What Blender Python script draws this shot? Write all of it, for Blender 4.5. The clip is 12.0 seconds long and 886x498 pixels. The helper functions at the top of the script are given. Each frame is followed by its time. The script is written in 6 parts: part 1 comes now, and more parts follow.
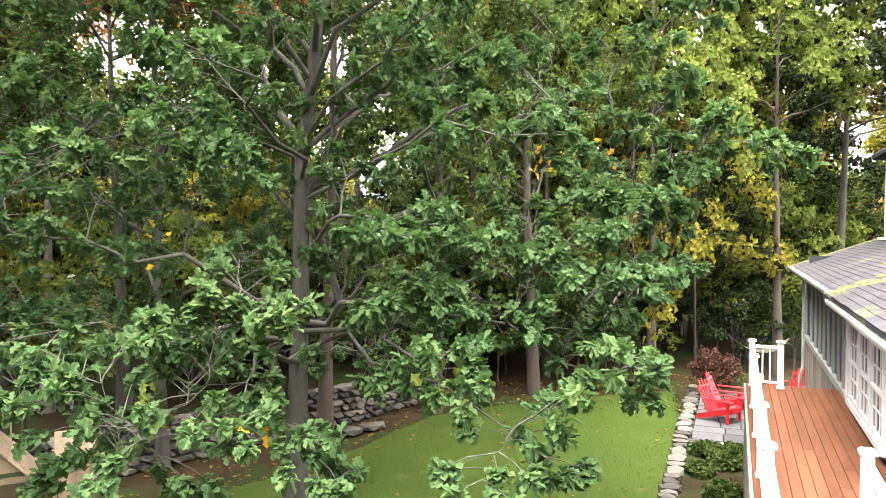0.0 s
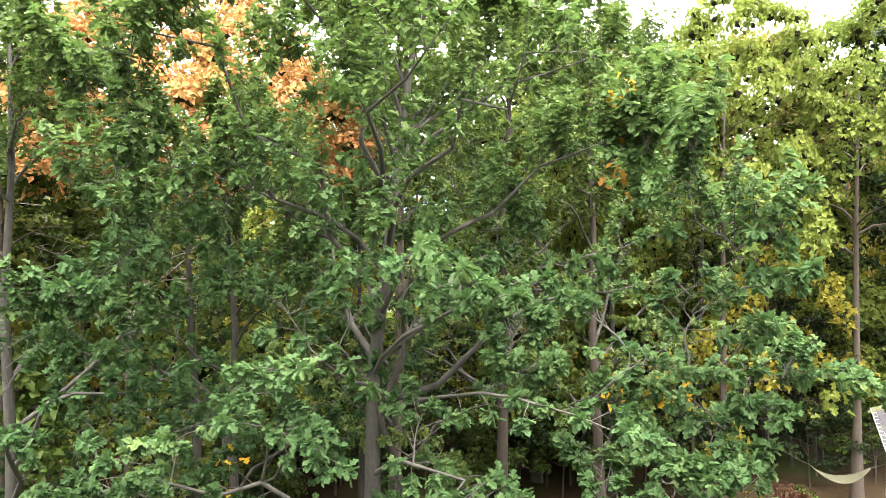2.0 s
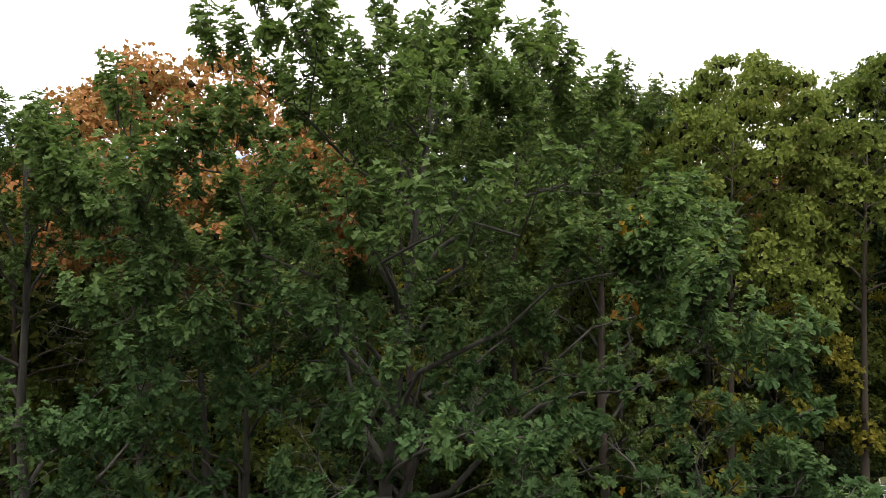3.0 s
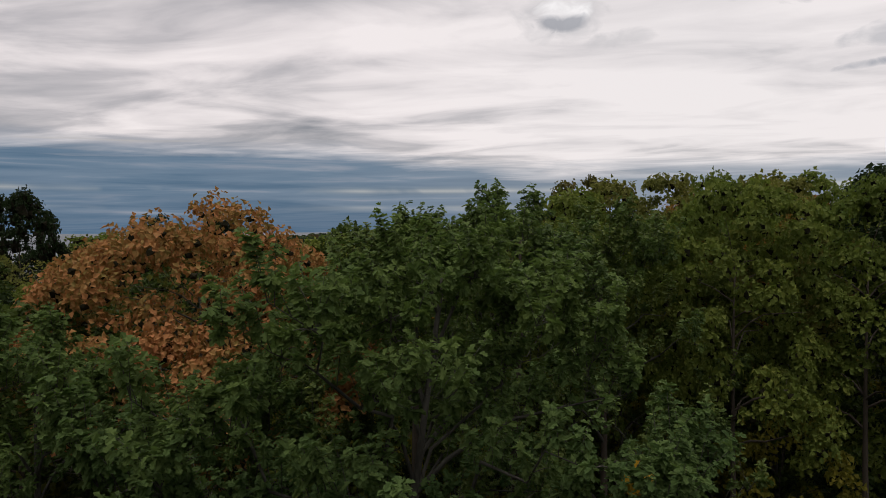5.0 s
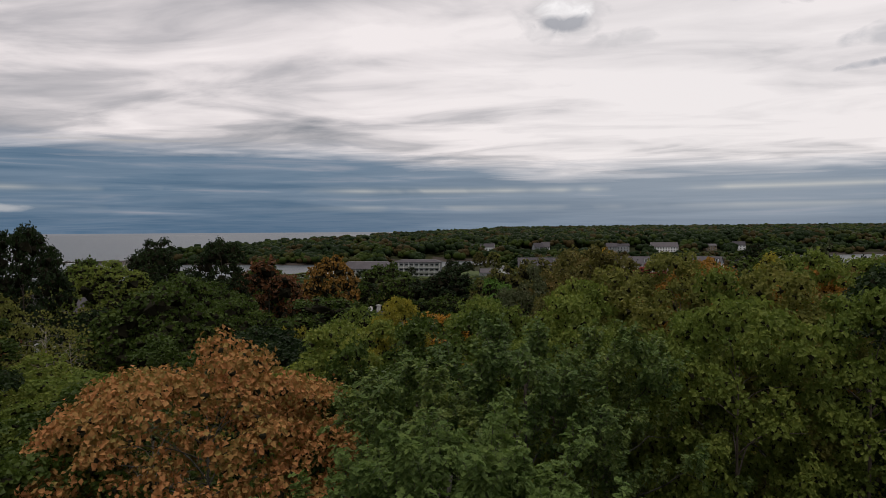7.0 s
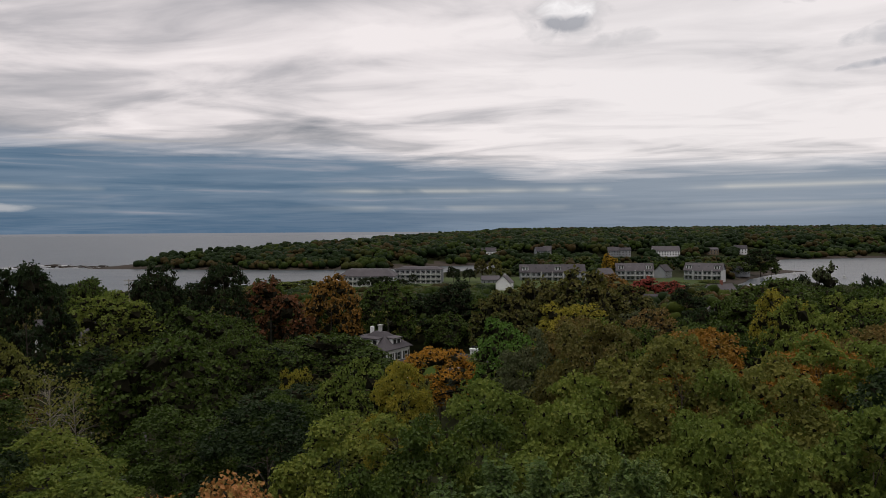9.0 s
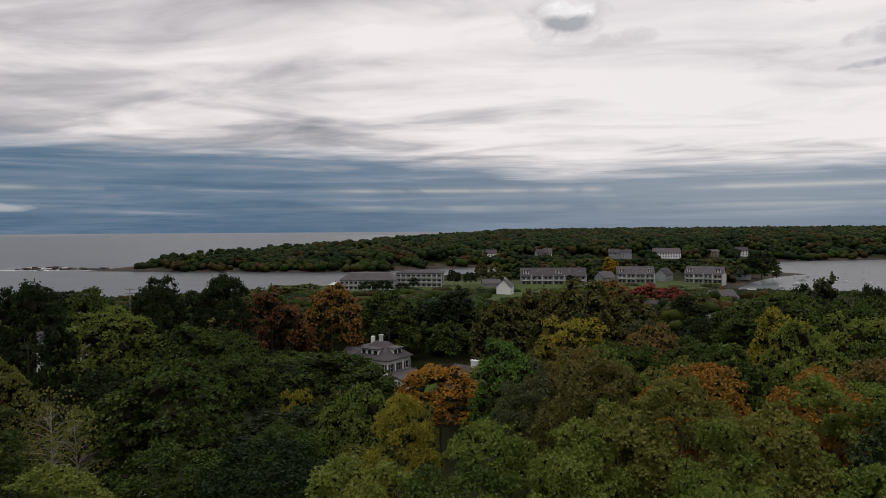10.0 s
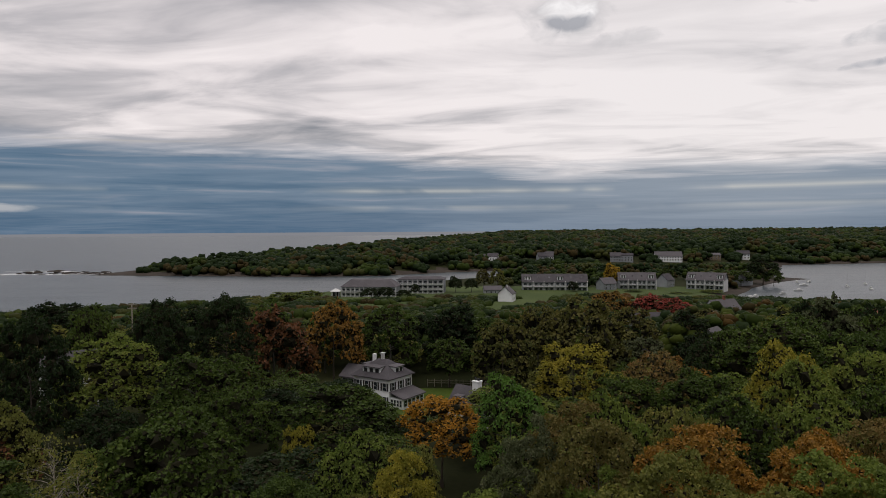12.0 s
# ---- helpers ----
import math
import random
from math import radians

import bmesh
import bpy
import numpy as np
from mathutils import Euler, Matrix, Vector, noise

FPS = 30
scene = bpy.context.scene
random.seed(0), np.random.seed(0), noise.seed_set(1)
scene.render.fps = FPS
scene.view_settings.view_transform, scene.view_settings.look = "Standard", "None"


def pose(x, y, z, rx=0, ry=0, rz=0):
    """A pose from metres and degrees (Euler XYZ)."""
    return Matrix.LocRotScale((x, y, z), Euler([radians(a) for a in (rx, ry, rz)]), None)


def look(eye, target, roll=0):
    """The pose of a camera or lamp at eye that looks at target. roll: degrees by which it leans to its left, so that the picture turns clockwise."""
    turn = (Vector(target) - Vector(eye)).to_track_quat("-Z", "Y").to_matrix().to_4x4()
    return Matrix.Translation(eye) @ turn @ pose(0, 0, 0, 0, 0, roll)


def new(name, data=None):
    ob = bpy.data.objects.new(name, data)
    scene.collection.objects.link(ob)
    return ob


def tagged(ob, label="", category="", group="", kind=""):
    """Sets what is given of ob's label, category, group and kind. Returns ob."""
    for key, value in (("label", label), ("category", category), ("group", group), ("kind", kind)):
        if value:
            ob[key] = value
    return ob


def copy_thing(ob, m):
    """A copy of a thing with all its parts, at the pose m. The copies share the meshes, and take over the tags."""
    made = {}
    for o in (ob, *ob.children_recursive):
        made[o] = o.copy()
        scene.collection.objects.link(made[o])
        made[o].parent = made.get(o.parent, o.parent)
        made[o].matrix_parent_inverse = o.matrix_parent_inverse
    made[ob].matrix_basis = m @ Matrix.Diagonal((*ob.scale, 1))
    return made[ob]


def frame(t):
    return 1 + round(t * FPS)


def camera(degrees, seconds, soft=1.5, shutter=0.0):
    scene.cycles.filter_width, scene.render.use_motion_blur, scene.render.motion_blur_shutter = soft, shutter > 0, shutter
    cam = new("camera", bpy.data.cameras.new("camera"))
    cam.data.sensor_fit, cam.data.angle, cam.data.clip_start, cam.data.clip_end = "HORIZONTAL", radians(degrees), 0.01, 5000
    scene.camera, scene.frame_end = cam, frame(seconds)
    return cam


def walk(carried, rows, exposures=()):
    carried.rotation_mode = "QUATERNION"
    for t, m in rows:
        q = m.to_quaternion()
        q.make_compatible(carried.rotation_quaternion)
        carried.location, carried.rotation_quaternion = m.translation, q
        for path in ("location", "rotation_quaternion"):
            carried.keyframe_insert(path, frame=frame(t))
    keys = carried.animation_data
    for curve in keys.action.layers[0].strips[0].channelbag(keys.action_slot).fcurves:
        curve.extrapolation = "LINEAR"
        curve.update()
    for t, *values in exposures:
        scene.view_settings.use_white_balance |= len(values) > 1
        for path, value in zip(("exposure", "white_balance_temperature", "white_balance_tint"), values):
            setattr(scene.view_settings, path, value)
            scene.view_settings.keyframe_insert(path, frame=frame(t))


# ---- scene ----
cam = camera(65.3, 12.0, soft=0.8)
PATH = [
    (0.0, pose(0.000, 0.000, 5.600, 88.50, 0.00, -5.00)),
    (0.5, pose(-0.063, 0.056, 6.580, 88.50, 0.03, -3.70)),
    (1.0, pose(-0.119, 0.056, 7.707, 88.50, 0.07, -2.40)),
    (1.5, pose(-0.203, 0.077, 8.841, 88.50, 0.12, -1.20)),
    (2.0, pose(-0.252, 0.091, 9.926, 88.50, 0.17, -0.30)),
    (2.5, pose(-0.273, 0.112, 10.997, 88.46, 0.22, 0.00)),
    (3.0, pose(-0.406, 0.063, 12.138, 88.43, 0.26, 0.00)),
    (5.0, pose(-0.506, 0.050, 16.498, 88.35, 0.32, 0.00)),
    (5.5, pose(-0.531, 0.050, 17.542, 88.35, 0.32, 0.03)),
    (6.0, pose(-0.556, 0.050, 18.586, 88.35, 0.32, 0.06)),
    (6.5, pose(-0.581, 0.050, 19.629, 88.35, 0.32, 0.09)),
    (7.0, pose(-0.606, 0.050, 20.689, 88.35, 0.32, 0.12)),
    (9.0, pose(-0.631, 0.050, 25.155, 88.35, 0.32, 0.24)),
    (9.5, pose(-0.631, 0.050, 26.291, 88.35, 0.32, 0.27)),
    (10.0, pose(-0.631, 0.050, 27.396, 88.35, 0.32, 0.30)),
    (10.5, pose(-0.631, 0.050, 28.517, 88.35, 0.32, 0.33)),
    (11.0, pose(-0.631, 0.050, 29.592, 88.35, 0.32, 0.36)),
    (11.5, pose(-0.631, 0.050, 30.574, 88.35, 0.32, 0.39)),
    (12.0, pose(-0.631, 0.050, 31.434, 88.35, 0.32, 0.42)),
]
EXPOSURES = [(0.0, 3.9), (1.2, 3.9), (2.3, 3.7), (3.2, 0.85), (4.8, -0.3), (12.0, -0.3)]
walk(cam, PATH, EXPOSURES)

# ---------------------------------------------------------------- sky and sun
SUN_ELEVATION, SUN_TURN = radians(66), radians(225)


def node_maker(tree):
    def make(kind, inputs=None):
        n = tree.nodes.new(kind)
        for key, value in (inputs or {}).items():
            if isinstance(value, bpy.types.NodeSocket):
                tree.links.new(value, n.inputs[key])
            else:
                n.inputs[key].default_value = value
        return n
    return make


def ramp(make, fac, stops, mode="LINEAR"):
    n = make("ShaderNodeValToRGB", {"Fac": fac})
    n.color_ramp.interpolation = mode
    els = n.color_ramp.elements
    while len(els) < len(stops):
        els.new(0.5)
    for e, (p, c) in zip(els, stops):
        e.position, e.color = p, (*c, 1)
    return n.outputs["Color"]


def maths(make, op, a, b=0.0, clamp=False):
    n = make("ShaderNodeMath")
    n.operation, n.use_clamp = op, clamp
    for i, v in enumerate((a, b)):
        if isinstance(v, bpy.types.NodeSocket):
            n.id_data.links.new(v, n.inputs[i])
        else:
            n.inputs[i].default_value = v
    return n.outputs[0]


def blend(make, fac, a, b, how="MIX"):
    n = make("ShaderNodeMix")
    n.data_type, n.blend_type = "RGBA", how
    for i, v in ((0, fac), (6, a), (7, b)):
        if isinstance(v, bpy.types.NodeSocket):
            n.id_data.links.new(v, n.inputs[i])
        else:
            n.inputs[i].default_value = v if i == 0 else (*v, 1)
    return n.outputs[2]


def build_sky():
    world = bpy.data.worlds.new("overcast_sky")
    scene.world = world
    world.use_nodes = True
    tree = world.node_tree
    tree.nodes.clear()
    make = node_maker(tree)
    way = make("ShaderNodeTexCoord").outputs["Generated"]
    xyz = make("ShaderNodeSeparateXYZ", {0: way})
    height = xyz.outputs["Z"]
    side = xyz.outputs["X"]
    clear = make("ShaderNodeTexSky")
    clear.sky_type, clear.sun_disc = "NISHITA", False
    clear.sun_elevation, clear.sun_rotation = SUN_ELEVATION, SUN_TURN
    clear.air_density, clear.dust_density = 1.2, 2.0
    clear = blend(make, 1.0, clear.outputs[0], (0.10, 0.10, 0.10), "MULTIPLY")
    y_way = xyz.outputs["Y"]

    # the cloud sheet lies flat overhead: its rolls crowd together towards the horizon
    depth = maths(make, "ADD", maths(make, "MAXIMUM", height, 0.0), 0.04)
    u, v = maths(make, "DIVIDE", side, depth), maths(make, "DIVIDE", y_way, depth)

    def sheet(ku, kv, detail, rough, twist, shift=0.0, slant=0.0):
        at = make("ShaderNodeCombineXYZ", {0: maths(make, "MULTIPLY", u, ku), 1: maths(make, "ADD", maths(make, "MULTIPLY", v, kv), maths(make, "MULTIPLY", u, slant)), 2: shift}).outputs[0]
        return make("ShaderNodeTexNoise", {"Vector": at, "Scale": 1.0, "Detail": detail, "Roughness": rough, "Distortion": twist}).outputs[0]

    def dome(kx, kz, detail, shift):
        at = make("ShaderNodeCombineXYZ", {0: maths(make, "MULTIPLY", side, kx), 1: shift, 2: maths(make, "MULTIPLY", height, kz)}).outputs[0]
        return make("ShaderNodeTexNoise", {"Vector": at, "Scale": 1.0, "Detail": detail, "Roughness": 0.55, "Distortion": 0.5}).outputs[0]

    def squared(value):
        return maths(make, "MULTIPLY", value, value)

    curl = dome(28.0, 44.0, 6.0, 2.2)

    def puff(x, z, wx, wz, tilt=0.0, ragged=3.0):
        """A soft-edged cloud at a place in the sky, its edge broken by the noise."""
        dx = maths(make, "SUBTRACT", side, x)
        dz = maths(make, "SUBTRACT", maths(make, "SUBTRACT", height, z), maths(make, "MULTIPLY", dx, tilt))
        r = maths(make, "ADD", squared(maths(make, "MULTIPLY", dx, 1 / wx)), squared(maths(make, "MULTIPLY", dz, 1 / wz)))
        r = maths(make, "ADD", r, maths(make, "MULTIPLY", maths(make, "SUBTRACT", curl, 0.5), ragged))
        ahead = maths(make, "GREATER_THAN", y_way, 0.3)
        return maths(make, "MULTIPLY", maths(make, "SUBTRACT", 1.15, r, True), ahead)

    broad = sheet(0.42, 0.62, 3.0, 0.5, 0.5, 3.1, 0.10)
    rolls = sheet(0.85, 1.35, 6.0, 0.55, 0.5, 7.7, 0.20)
    streak = dome(3.6, 62.0, 5.0, 7.7)
    # the high sheet: pale, with soft grey rolls, greyer towards the open sea
    seaward = maths(make, "MULTIPLY", maths(make, "SUBTRACT", 0.10, side), 1.1, True)
    grey = maths(make, "ADD", maths(make, "MULTIPLY", maths(make, "SUBTRACT", broad, 0.47), 1.9), maths(make, "MULTIPLY", maths(make, "SUBTRACT", rolls, 0.47), 1.9))
    grey = maths(make, "ADD", grey, maths(make, "MULTIPLY", seaward, 0.62))
    grey = maths(make, "ADD", grey, 0.02, True)
    high = ramp(make, grey, [(0.0, (1.16, 1.07, 1.065)), (0.28, (0.98, 0.905, 0.91)), (0.55, (0.68, 0.64, 0.66)), (1.0, (0.33, 0.335, 0.37))])
    # the low bank over the sea, its top edge dropping to the right
    edge = ramp(make, maths(make, "ADD", side, 0.5), [(0.0, (0.117,) * 3), (0.36, (0.112,) * 3), (0.50, (0.098,) * 3), (0.62, (0.088,) * 3), (1.0, (0.084,) * 3)])
    under = maths(make, "SUBTRACT", edge, height)
    under = maths(make, "ADD", under, maths(make, "ADD", maths(make, "MULTIPLY", maths(make, "SUBTRACT", streak, 0.5), 0.045), maths(make, "MULTIPLY", maths(make, "SUBTRACT", rolls, 0.5), 0.018)))
    cover = ramp(make, maths(make, "ADD", maths(make, "MULTIPLY", under, 20.0), 0.45), [(0.28, (0, 0, 0)), (0.75, (0.94,) * 3)])
    low_tone = maths(make, "ADD", maths(make, "MULTIPLY", maths(make, "SUBTRACT", streak, 0.5), 2.2), maths(make, "MULTIPLY", height, 3.2), False)
    bank = ramp(make, maths(make, "ADD", low_tone, 0.10), [(0.0, (0.062, 0.150, 0.262)), (0.45, (0.130, 0.220, 0.335)), (0.75, (0.29, 0.335, 0.425)), (1.0, (0.50, 0.49, 0.50))])
    cloud = blend(make, cover, high, bank)
    # thin bright gaps in the bank
    gap_at = ramp(make, height, [(0.026, (0, 0, 0)), (0.030, (0.55,) * 3), (0.034, (0, 0, 0)), (0.050, (0, 0, 0)), (0.0545, (0.75,) * 3), (0.060, (0, 0, 0))])
    gap_on = ramp(make, dome(4.8, 8.0, 3.0, 5.0), [(0.46, (0, 0, 0)), (0.60, (1, 1, 1))])
    cloud = blend(make, maths(make, "MULTIPLY", gap_at, gap_on), cloud, (0.62, 0.62, 0.60))
    # single clouds in front of the sheet
    for x, z, wx, wz, tilt, tone, much in ((0.160, 0.286, 0.060, 0.034, 0.0, (0.62, 0.60, 0.62), 0.6), (0.164, 0.294, 0.036, 0.018, 0.0, (1.25, 1.20, 1.20), 0.95), (0.158, 0.279, 0.038, 0.012, 0.0, (0.36, 0.37, 0.42), 0.9),
                                           (0.55, 0.300, 0.13, 0.018, 0.12, (0.34, 0.34, 0.39), 0.8), (0.42, 0.315, 0.09, 0.022, 0.1, (0.52, 0.51, 0.54), 0.7), (0.53, 0.230, 0.05, 0.014, 0.1, (0.50, 0.50, 0.54), 0.7),
                                           (0.56, 0.200, 0.07, 0.006, 0.08, (0.30, 0.33, 0.40), 0.8), (0.24, 0.255, 0.05, 0.012, 0.1, (0.66, 0.63, 0.65), 0.6),
                                           (-0.56, 0.029, 0.045, 0.006, 0.0, (0.62, 0.63, 0.66), 0.7)):
        cloud = blend(make, maths(make, "MULTIPLY", puff(x, z, wx, wz, tilt), much), cloud, tone)
    # the brighter part where the sun stands behind the sheet
    lit = make("ShaderNodeVectorMath", {0: way, 1: (0.36, 0.90, 0.24)})
    lit.operation = "DOT_PRODUCT"
    glow = maths(make, "MULTIPLY", maths(make, "POWER", maths(make, "MAXIMUM", lit.outputs["Value"], 0.0), 14.0), 0.25)
    cloud = blend(make, glow, cloud, (1.0, 0.95, 0.93), "SCREEN")
    # an overcast sky: brightest overhead, dull low down away from the light
    inland = maths(make, "MULTIPLY", maths(make, "SUBTRACT", 0.45, xyz.outputs["Y"]), 1.6, True)
    lowness = maths(make, "SUBTRACT", 1.0, maths(make, "MULTIPLY", height, 1.1), True)
    dull = maths(make, "MULTIPLY", maths(make, "MULTIPLY", inland, lowness), 0.72)
    cloud = blend(make, dull, cloud, (0.11, 0.12, 0.135))
    overhead = ramp(make, height, [(0.36, (0.5,) * 3), (0.52, (0.36,) * 3), (0.95, (0.88,) * 3)])
    cloud = blend(make, 1.0, cloud, overhead, "MULTIPLY")
    cloud = blend(make, 1.0, cloud, (2.0, 2.0, 2.0), "MULTIPLY")
    seen = blend(make, 0.93, clear, cloud)
    # the open sea goes on below the horizon, past the end of the water's sheet
    seen = blend(make, maths(make, "LESS_THAN", height, -0.0037), seen, (0.27, 0.275, 0.30))
    back = make("ShaderNodeBackground", {"Color": seen, "Strength": 1.0})
    make("ShaderNodeOutputWorld", {"Surface": back.outputs[0]})


build_sky()
sun = new("sun", bpy.data.lights.new("sun", "SUN"))
sun.data.energy, sun.data.angle, sun.data.color = 1.2, radians(50), (1.0, 0.95, 0.88)
sun.matrix_world = look((0, 0, 90), (-60 * math.sin(SUN_TURN), -60 * math.cos(SUN_TURN), 90 - 60 * math.tan(SUN_ELEVATION)))

# ---------------------------------------------------------------- materials
def material(name):
    m = bpy.data.materials.new(name)
    m.use_nodes = True
    m.node_tree.nodes.clear()
    return m, node_maker(m.node_tree)


def finish(make, shader, displace=None):
    make("ShaderNodeOutputMaterial", {"Surface": shader})


def surface(name, low, high, scale=4.0, fine=40.0, rough=0.7, bump=0.3, metal=0.0, vary=0.12, spec=0.4, stretch=(1, 1, 1), stain=None, coords="Object"):
    """A plain surface with wide and fine variation, a difference from piece to piece, and relief."""
    m, make = material(name)
    at = make("ShaderNodeTexCoord").outputs[coords]
    at = make("ShaderNodeMapping", {0: at, 3: stretch}).outputs[0]
    wide = make("ShaderNodeTexNoise", {"Vector": at, "Scale": scale, "Detail": 5.0, "Roughness": 0.6}).outputs[0]
    small = make("ShaderNodeTexNoise", {"Vector": at, "Scale": fine, "Detail": 4.0, "Roughness": 0.65}).outputs[0]
    both = maths(make, "ADD", maths(make, "MULTIPLY", wide, 0.6), maths(make, "MULTIPLY", small, 0.4))
    piece = make("ShaderNodeObjectInfo").outputs["Random"]
    fac = maths(make, "ADD", both, maths(make, "MULTIPLY", maths(make, "SUBTRACT", piece, 0.5), vary * 2))
    colour = ramp(make, fac, [(0.3, low), (0.7, high)])
    if stain:
        patch = make("ShaderNodeTexNoise", {"Vector": at, "Scale": stain[1], "Detail": 6.0, "Roughness": 0.7}).outputs[0]
        colour = blend(make, ramp(make, patch, [(stain[2], (0, 0, 0)), (stain[2] + 0.12, (0.85,) * 3)]), colour, stain[0])
    relief = make("ShaderNodeBump", {"Strength": bump, "Distance": 0.02, "Height": both})
    p = make("ShaderNodeBsdfPrincipled", {"Base Color": colour, "Roughness": rough, "Metallic": metal, "Specular IOR Level": spec, "Normal": relief.outputs[0]})
    finish(make, p.outputs[0])
    return m


def leaf_material(name, tones, gloss=0.5, through_light=0.30, sheen=0.12, depth=0.85, leafy=0.32, patches=0.55, turning=None):
    """Leaves: tones from leaf to leaf and tree to tree, a waxy sheen, some light through the blade."""
    m, make = material(name)
    island = make("ShaderNodeNewGeometry").outputs["Random Per Island"]
    tree = make("ShaderNodeObjectInfo").outputs["Random"]
    at = make("ShaderNodeTexCoord").outputs["Object"]
    patch = make("ShaderNodeTexNoise", {"Vector": at, "Scale": patches, "Detail": 3.0}).outputs[0]
    fac = maths(make, "ADD", maths(make, "MULTIPLY", island, leafy), maths(make, "MULTIPLY", maths(make, "SUBTRACT", patch, leafy * 0.5), 0.9))
    fac = maths(make, "ADD", fac, maths(make, "MULTIPLY", maths(make, "SUBTRACT", tree, 0.5), 0.25))
    n = len(tones)
    tones = [tuple(depth * k for k in c) for c in tones]
    colour = ramp(make, fac, [(0.1 + 0.85 * i / (n - 1), c) for i, c in enumerate(tones)])
    if turning:
        # the leaves at the top of the crown turn first
        up_crown = maths(make, "MULTIPLY", maths(make, "SUBTRACT", make("ShaderNodeSeparateXYZ", {0: at}).outputs["Z"], turning[0]), 1 / (turning[1] - turning[0]), True)
        colour = blend(make, maths(make, "MULTIPLY", up_crown, maths(make, "ADD", fac, 0.25, True)), colour, turning[2])
    p = make("ShaderNodeBsdfPrincipled", {"Base Color": colour, "Roughness": gloss, "Specular IOR Level": sheen})
    t = make("ShaderNodeBsdfTranslucent", {"Color": blend(make, 1.0, colour, (1.1, 1.2, 0.9), "MULTIPLY")})
    mix = make("ShaderNodeMixShader", {0: through_light, 1: p.outputs[0], 2: t.outputs[0]})
    finish(make, mix.outputs[0])
    return m


LEAF = {
    "oak": leaf_material("oak_leaf", [(0.040, 0.084, 0.030), (0.060, 0.116, 0.043), (0.088, 0.150, 0.054), (0.132, 0.188, 0.056)], 0.60, 0.36, 0.07, leafy=0.4, turning=(9.5, 15.0, (0.115, 0.160, 0.042))),
    "turning": leaf_material("turning_oak_leaf", [(0.058, 0.098, 0.030), (0.100, 0.150, 0.042), (0.160, 0.200, 0.054), (0.230, 0.245, 0.064)], 0.48, 0.36, 0.14, depth=0.90),
    "maple": leaf_material("turning_maple_leaf", [(0.100, 0.118, 0.030), (0.200, 0.145, 0.045), (0.340, 0.160, 0.062), (0.430, 0.190, 0.082)], 0.55, 0.24, 0.06, depth=1.05),
    "amber": leaf_material("amber_leaf", [(0.20, 0.12, 0.02), (0.38, 0.19, 0.025), (0.55, 0.27, 0.035)], 0.5, 0.4),
    "green": leaf_material("green_leaf", [(0.042, 0.070, 0.014), (0.075, 0.117, 0.021), (0.137, 0.179, 0.034)], depth=0.66),
    "dark": leaf_material("dark_leaf", [(0.014, 0.029, 0.010), (0.028, 0.050, 0.015), (0.055, 0.084, 0.026)], depth=0.62),
    "lime": leaf_material("lime_leaf", [(0.076, 0.112, 0.024), (0.142, 0.174, 0.037), (0.240, 0.242, 0.052)], 0.55, 0.42, 0.08, depth=1.0),
    "yellow": leaf_material("yellow_leaf", [(0.120, 0.130, 0.024), (0.230, 0.205, 0.032), (0.380, 0.295, 0.042)], 0.55, 0.42, 0.08, depth=1.0),
    "olive": leaf_material("olive_leaf", [(0.085, 0.098, 0.026), (0.150, 0.150, 0.038), (0.235, 0.212, 0.055)], 0.55, 0.42, 0.08, depth=1.0),
    "orange": leaf_material("orange_leaf", [(0.138, 0.098, 0.021), (0.287, 0.144, 0.025), (0.460, 0.213, 0.034)]),
    "rust": leaf_material("rust_leaf", [(0.120, 0.085, 0.022), (0.230, 0.125, 0.028), (0.340, 0.165, 0.036)]),
    "red": leaf_material("red_leaf", [(0.081, 0.048, 0.022), (0.150, 0.062, 0.027), (0.237, 0.088, 0.037)], depth=0.8),
    "brown": leaf_material("brown_leaf", [(0.054, 0.066, 0.020), (0.106, 0.098, 0.029), (0.160, 0.124, 0.038)], 0.55, 0.3, 0.08, depth=1.0),
    "scarlet": leaf_material("scarlet_leaf", [(0.16, 0.04, 0.03), (0.30, 0.06, 0.045), (0.42, 0.09, 0.06)]),
    "redbrown": leaf_material("red_brown_leaf", [(0.085, 0.094, 0.026), (0.152, 0.110, 0.037), (0.228, 0.124, 0.048)], 0.55, 0.3, 0.08, depth=1.0),
    "brightgreen": leaf_material("bright_green_leaf", [(0.055, 0.110, 0.020), (0.090, 0.170, 0.030), (0.130, 0.220, 0.045)], depth=0.9),
    "gold": leaf_material("gold_leaf", [(0.30, 0.20, 0.02), (0.45, 0.27, 0.025), (0.55, 0.36, 0.03)]),
    "russet": leaf_material("russet_leaf", [(0.035, 0.022, 0.014), (0.075, 0.034, 0.022), (0.13, 0.055, 0.035)]),
    "pale": leaf_material("pale_leaf", [(0.075, 0.098, 0.040), (0.131, 0.150, 0.069), (0.250, 0.244, 0.144)], depth=0.58),
}
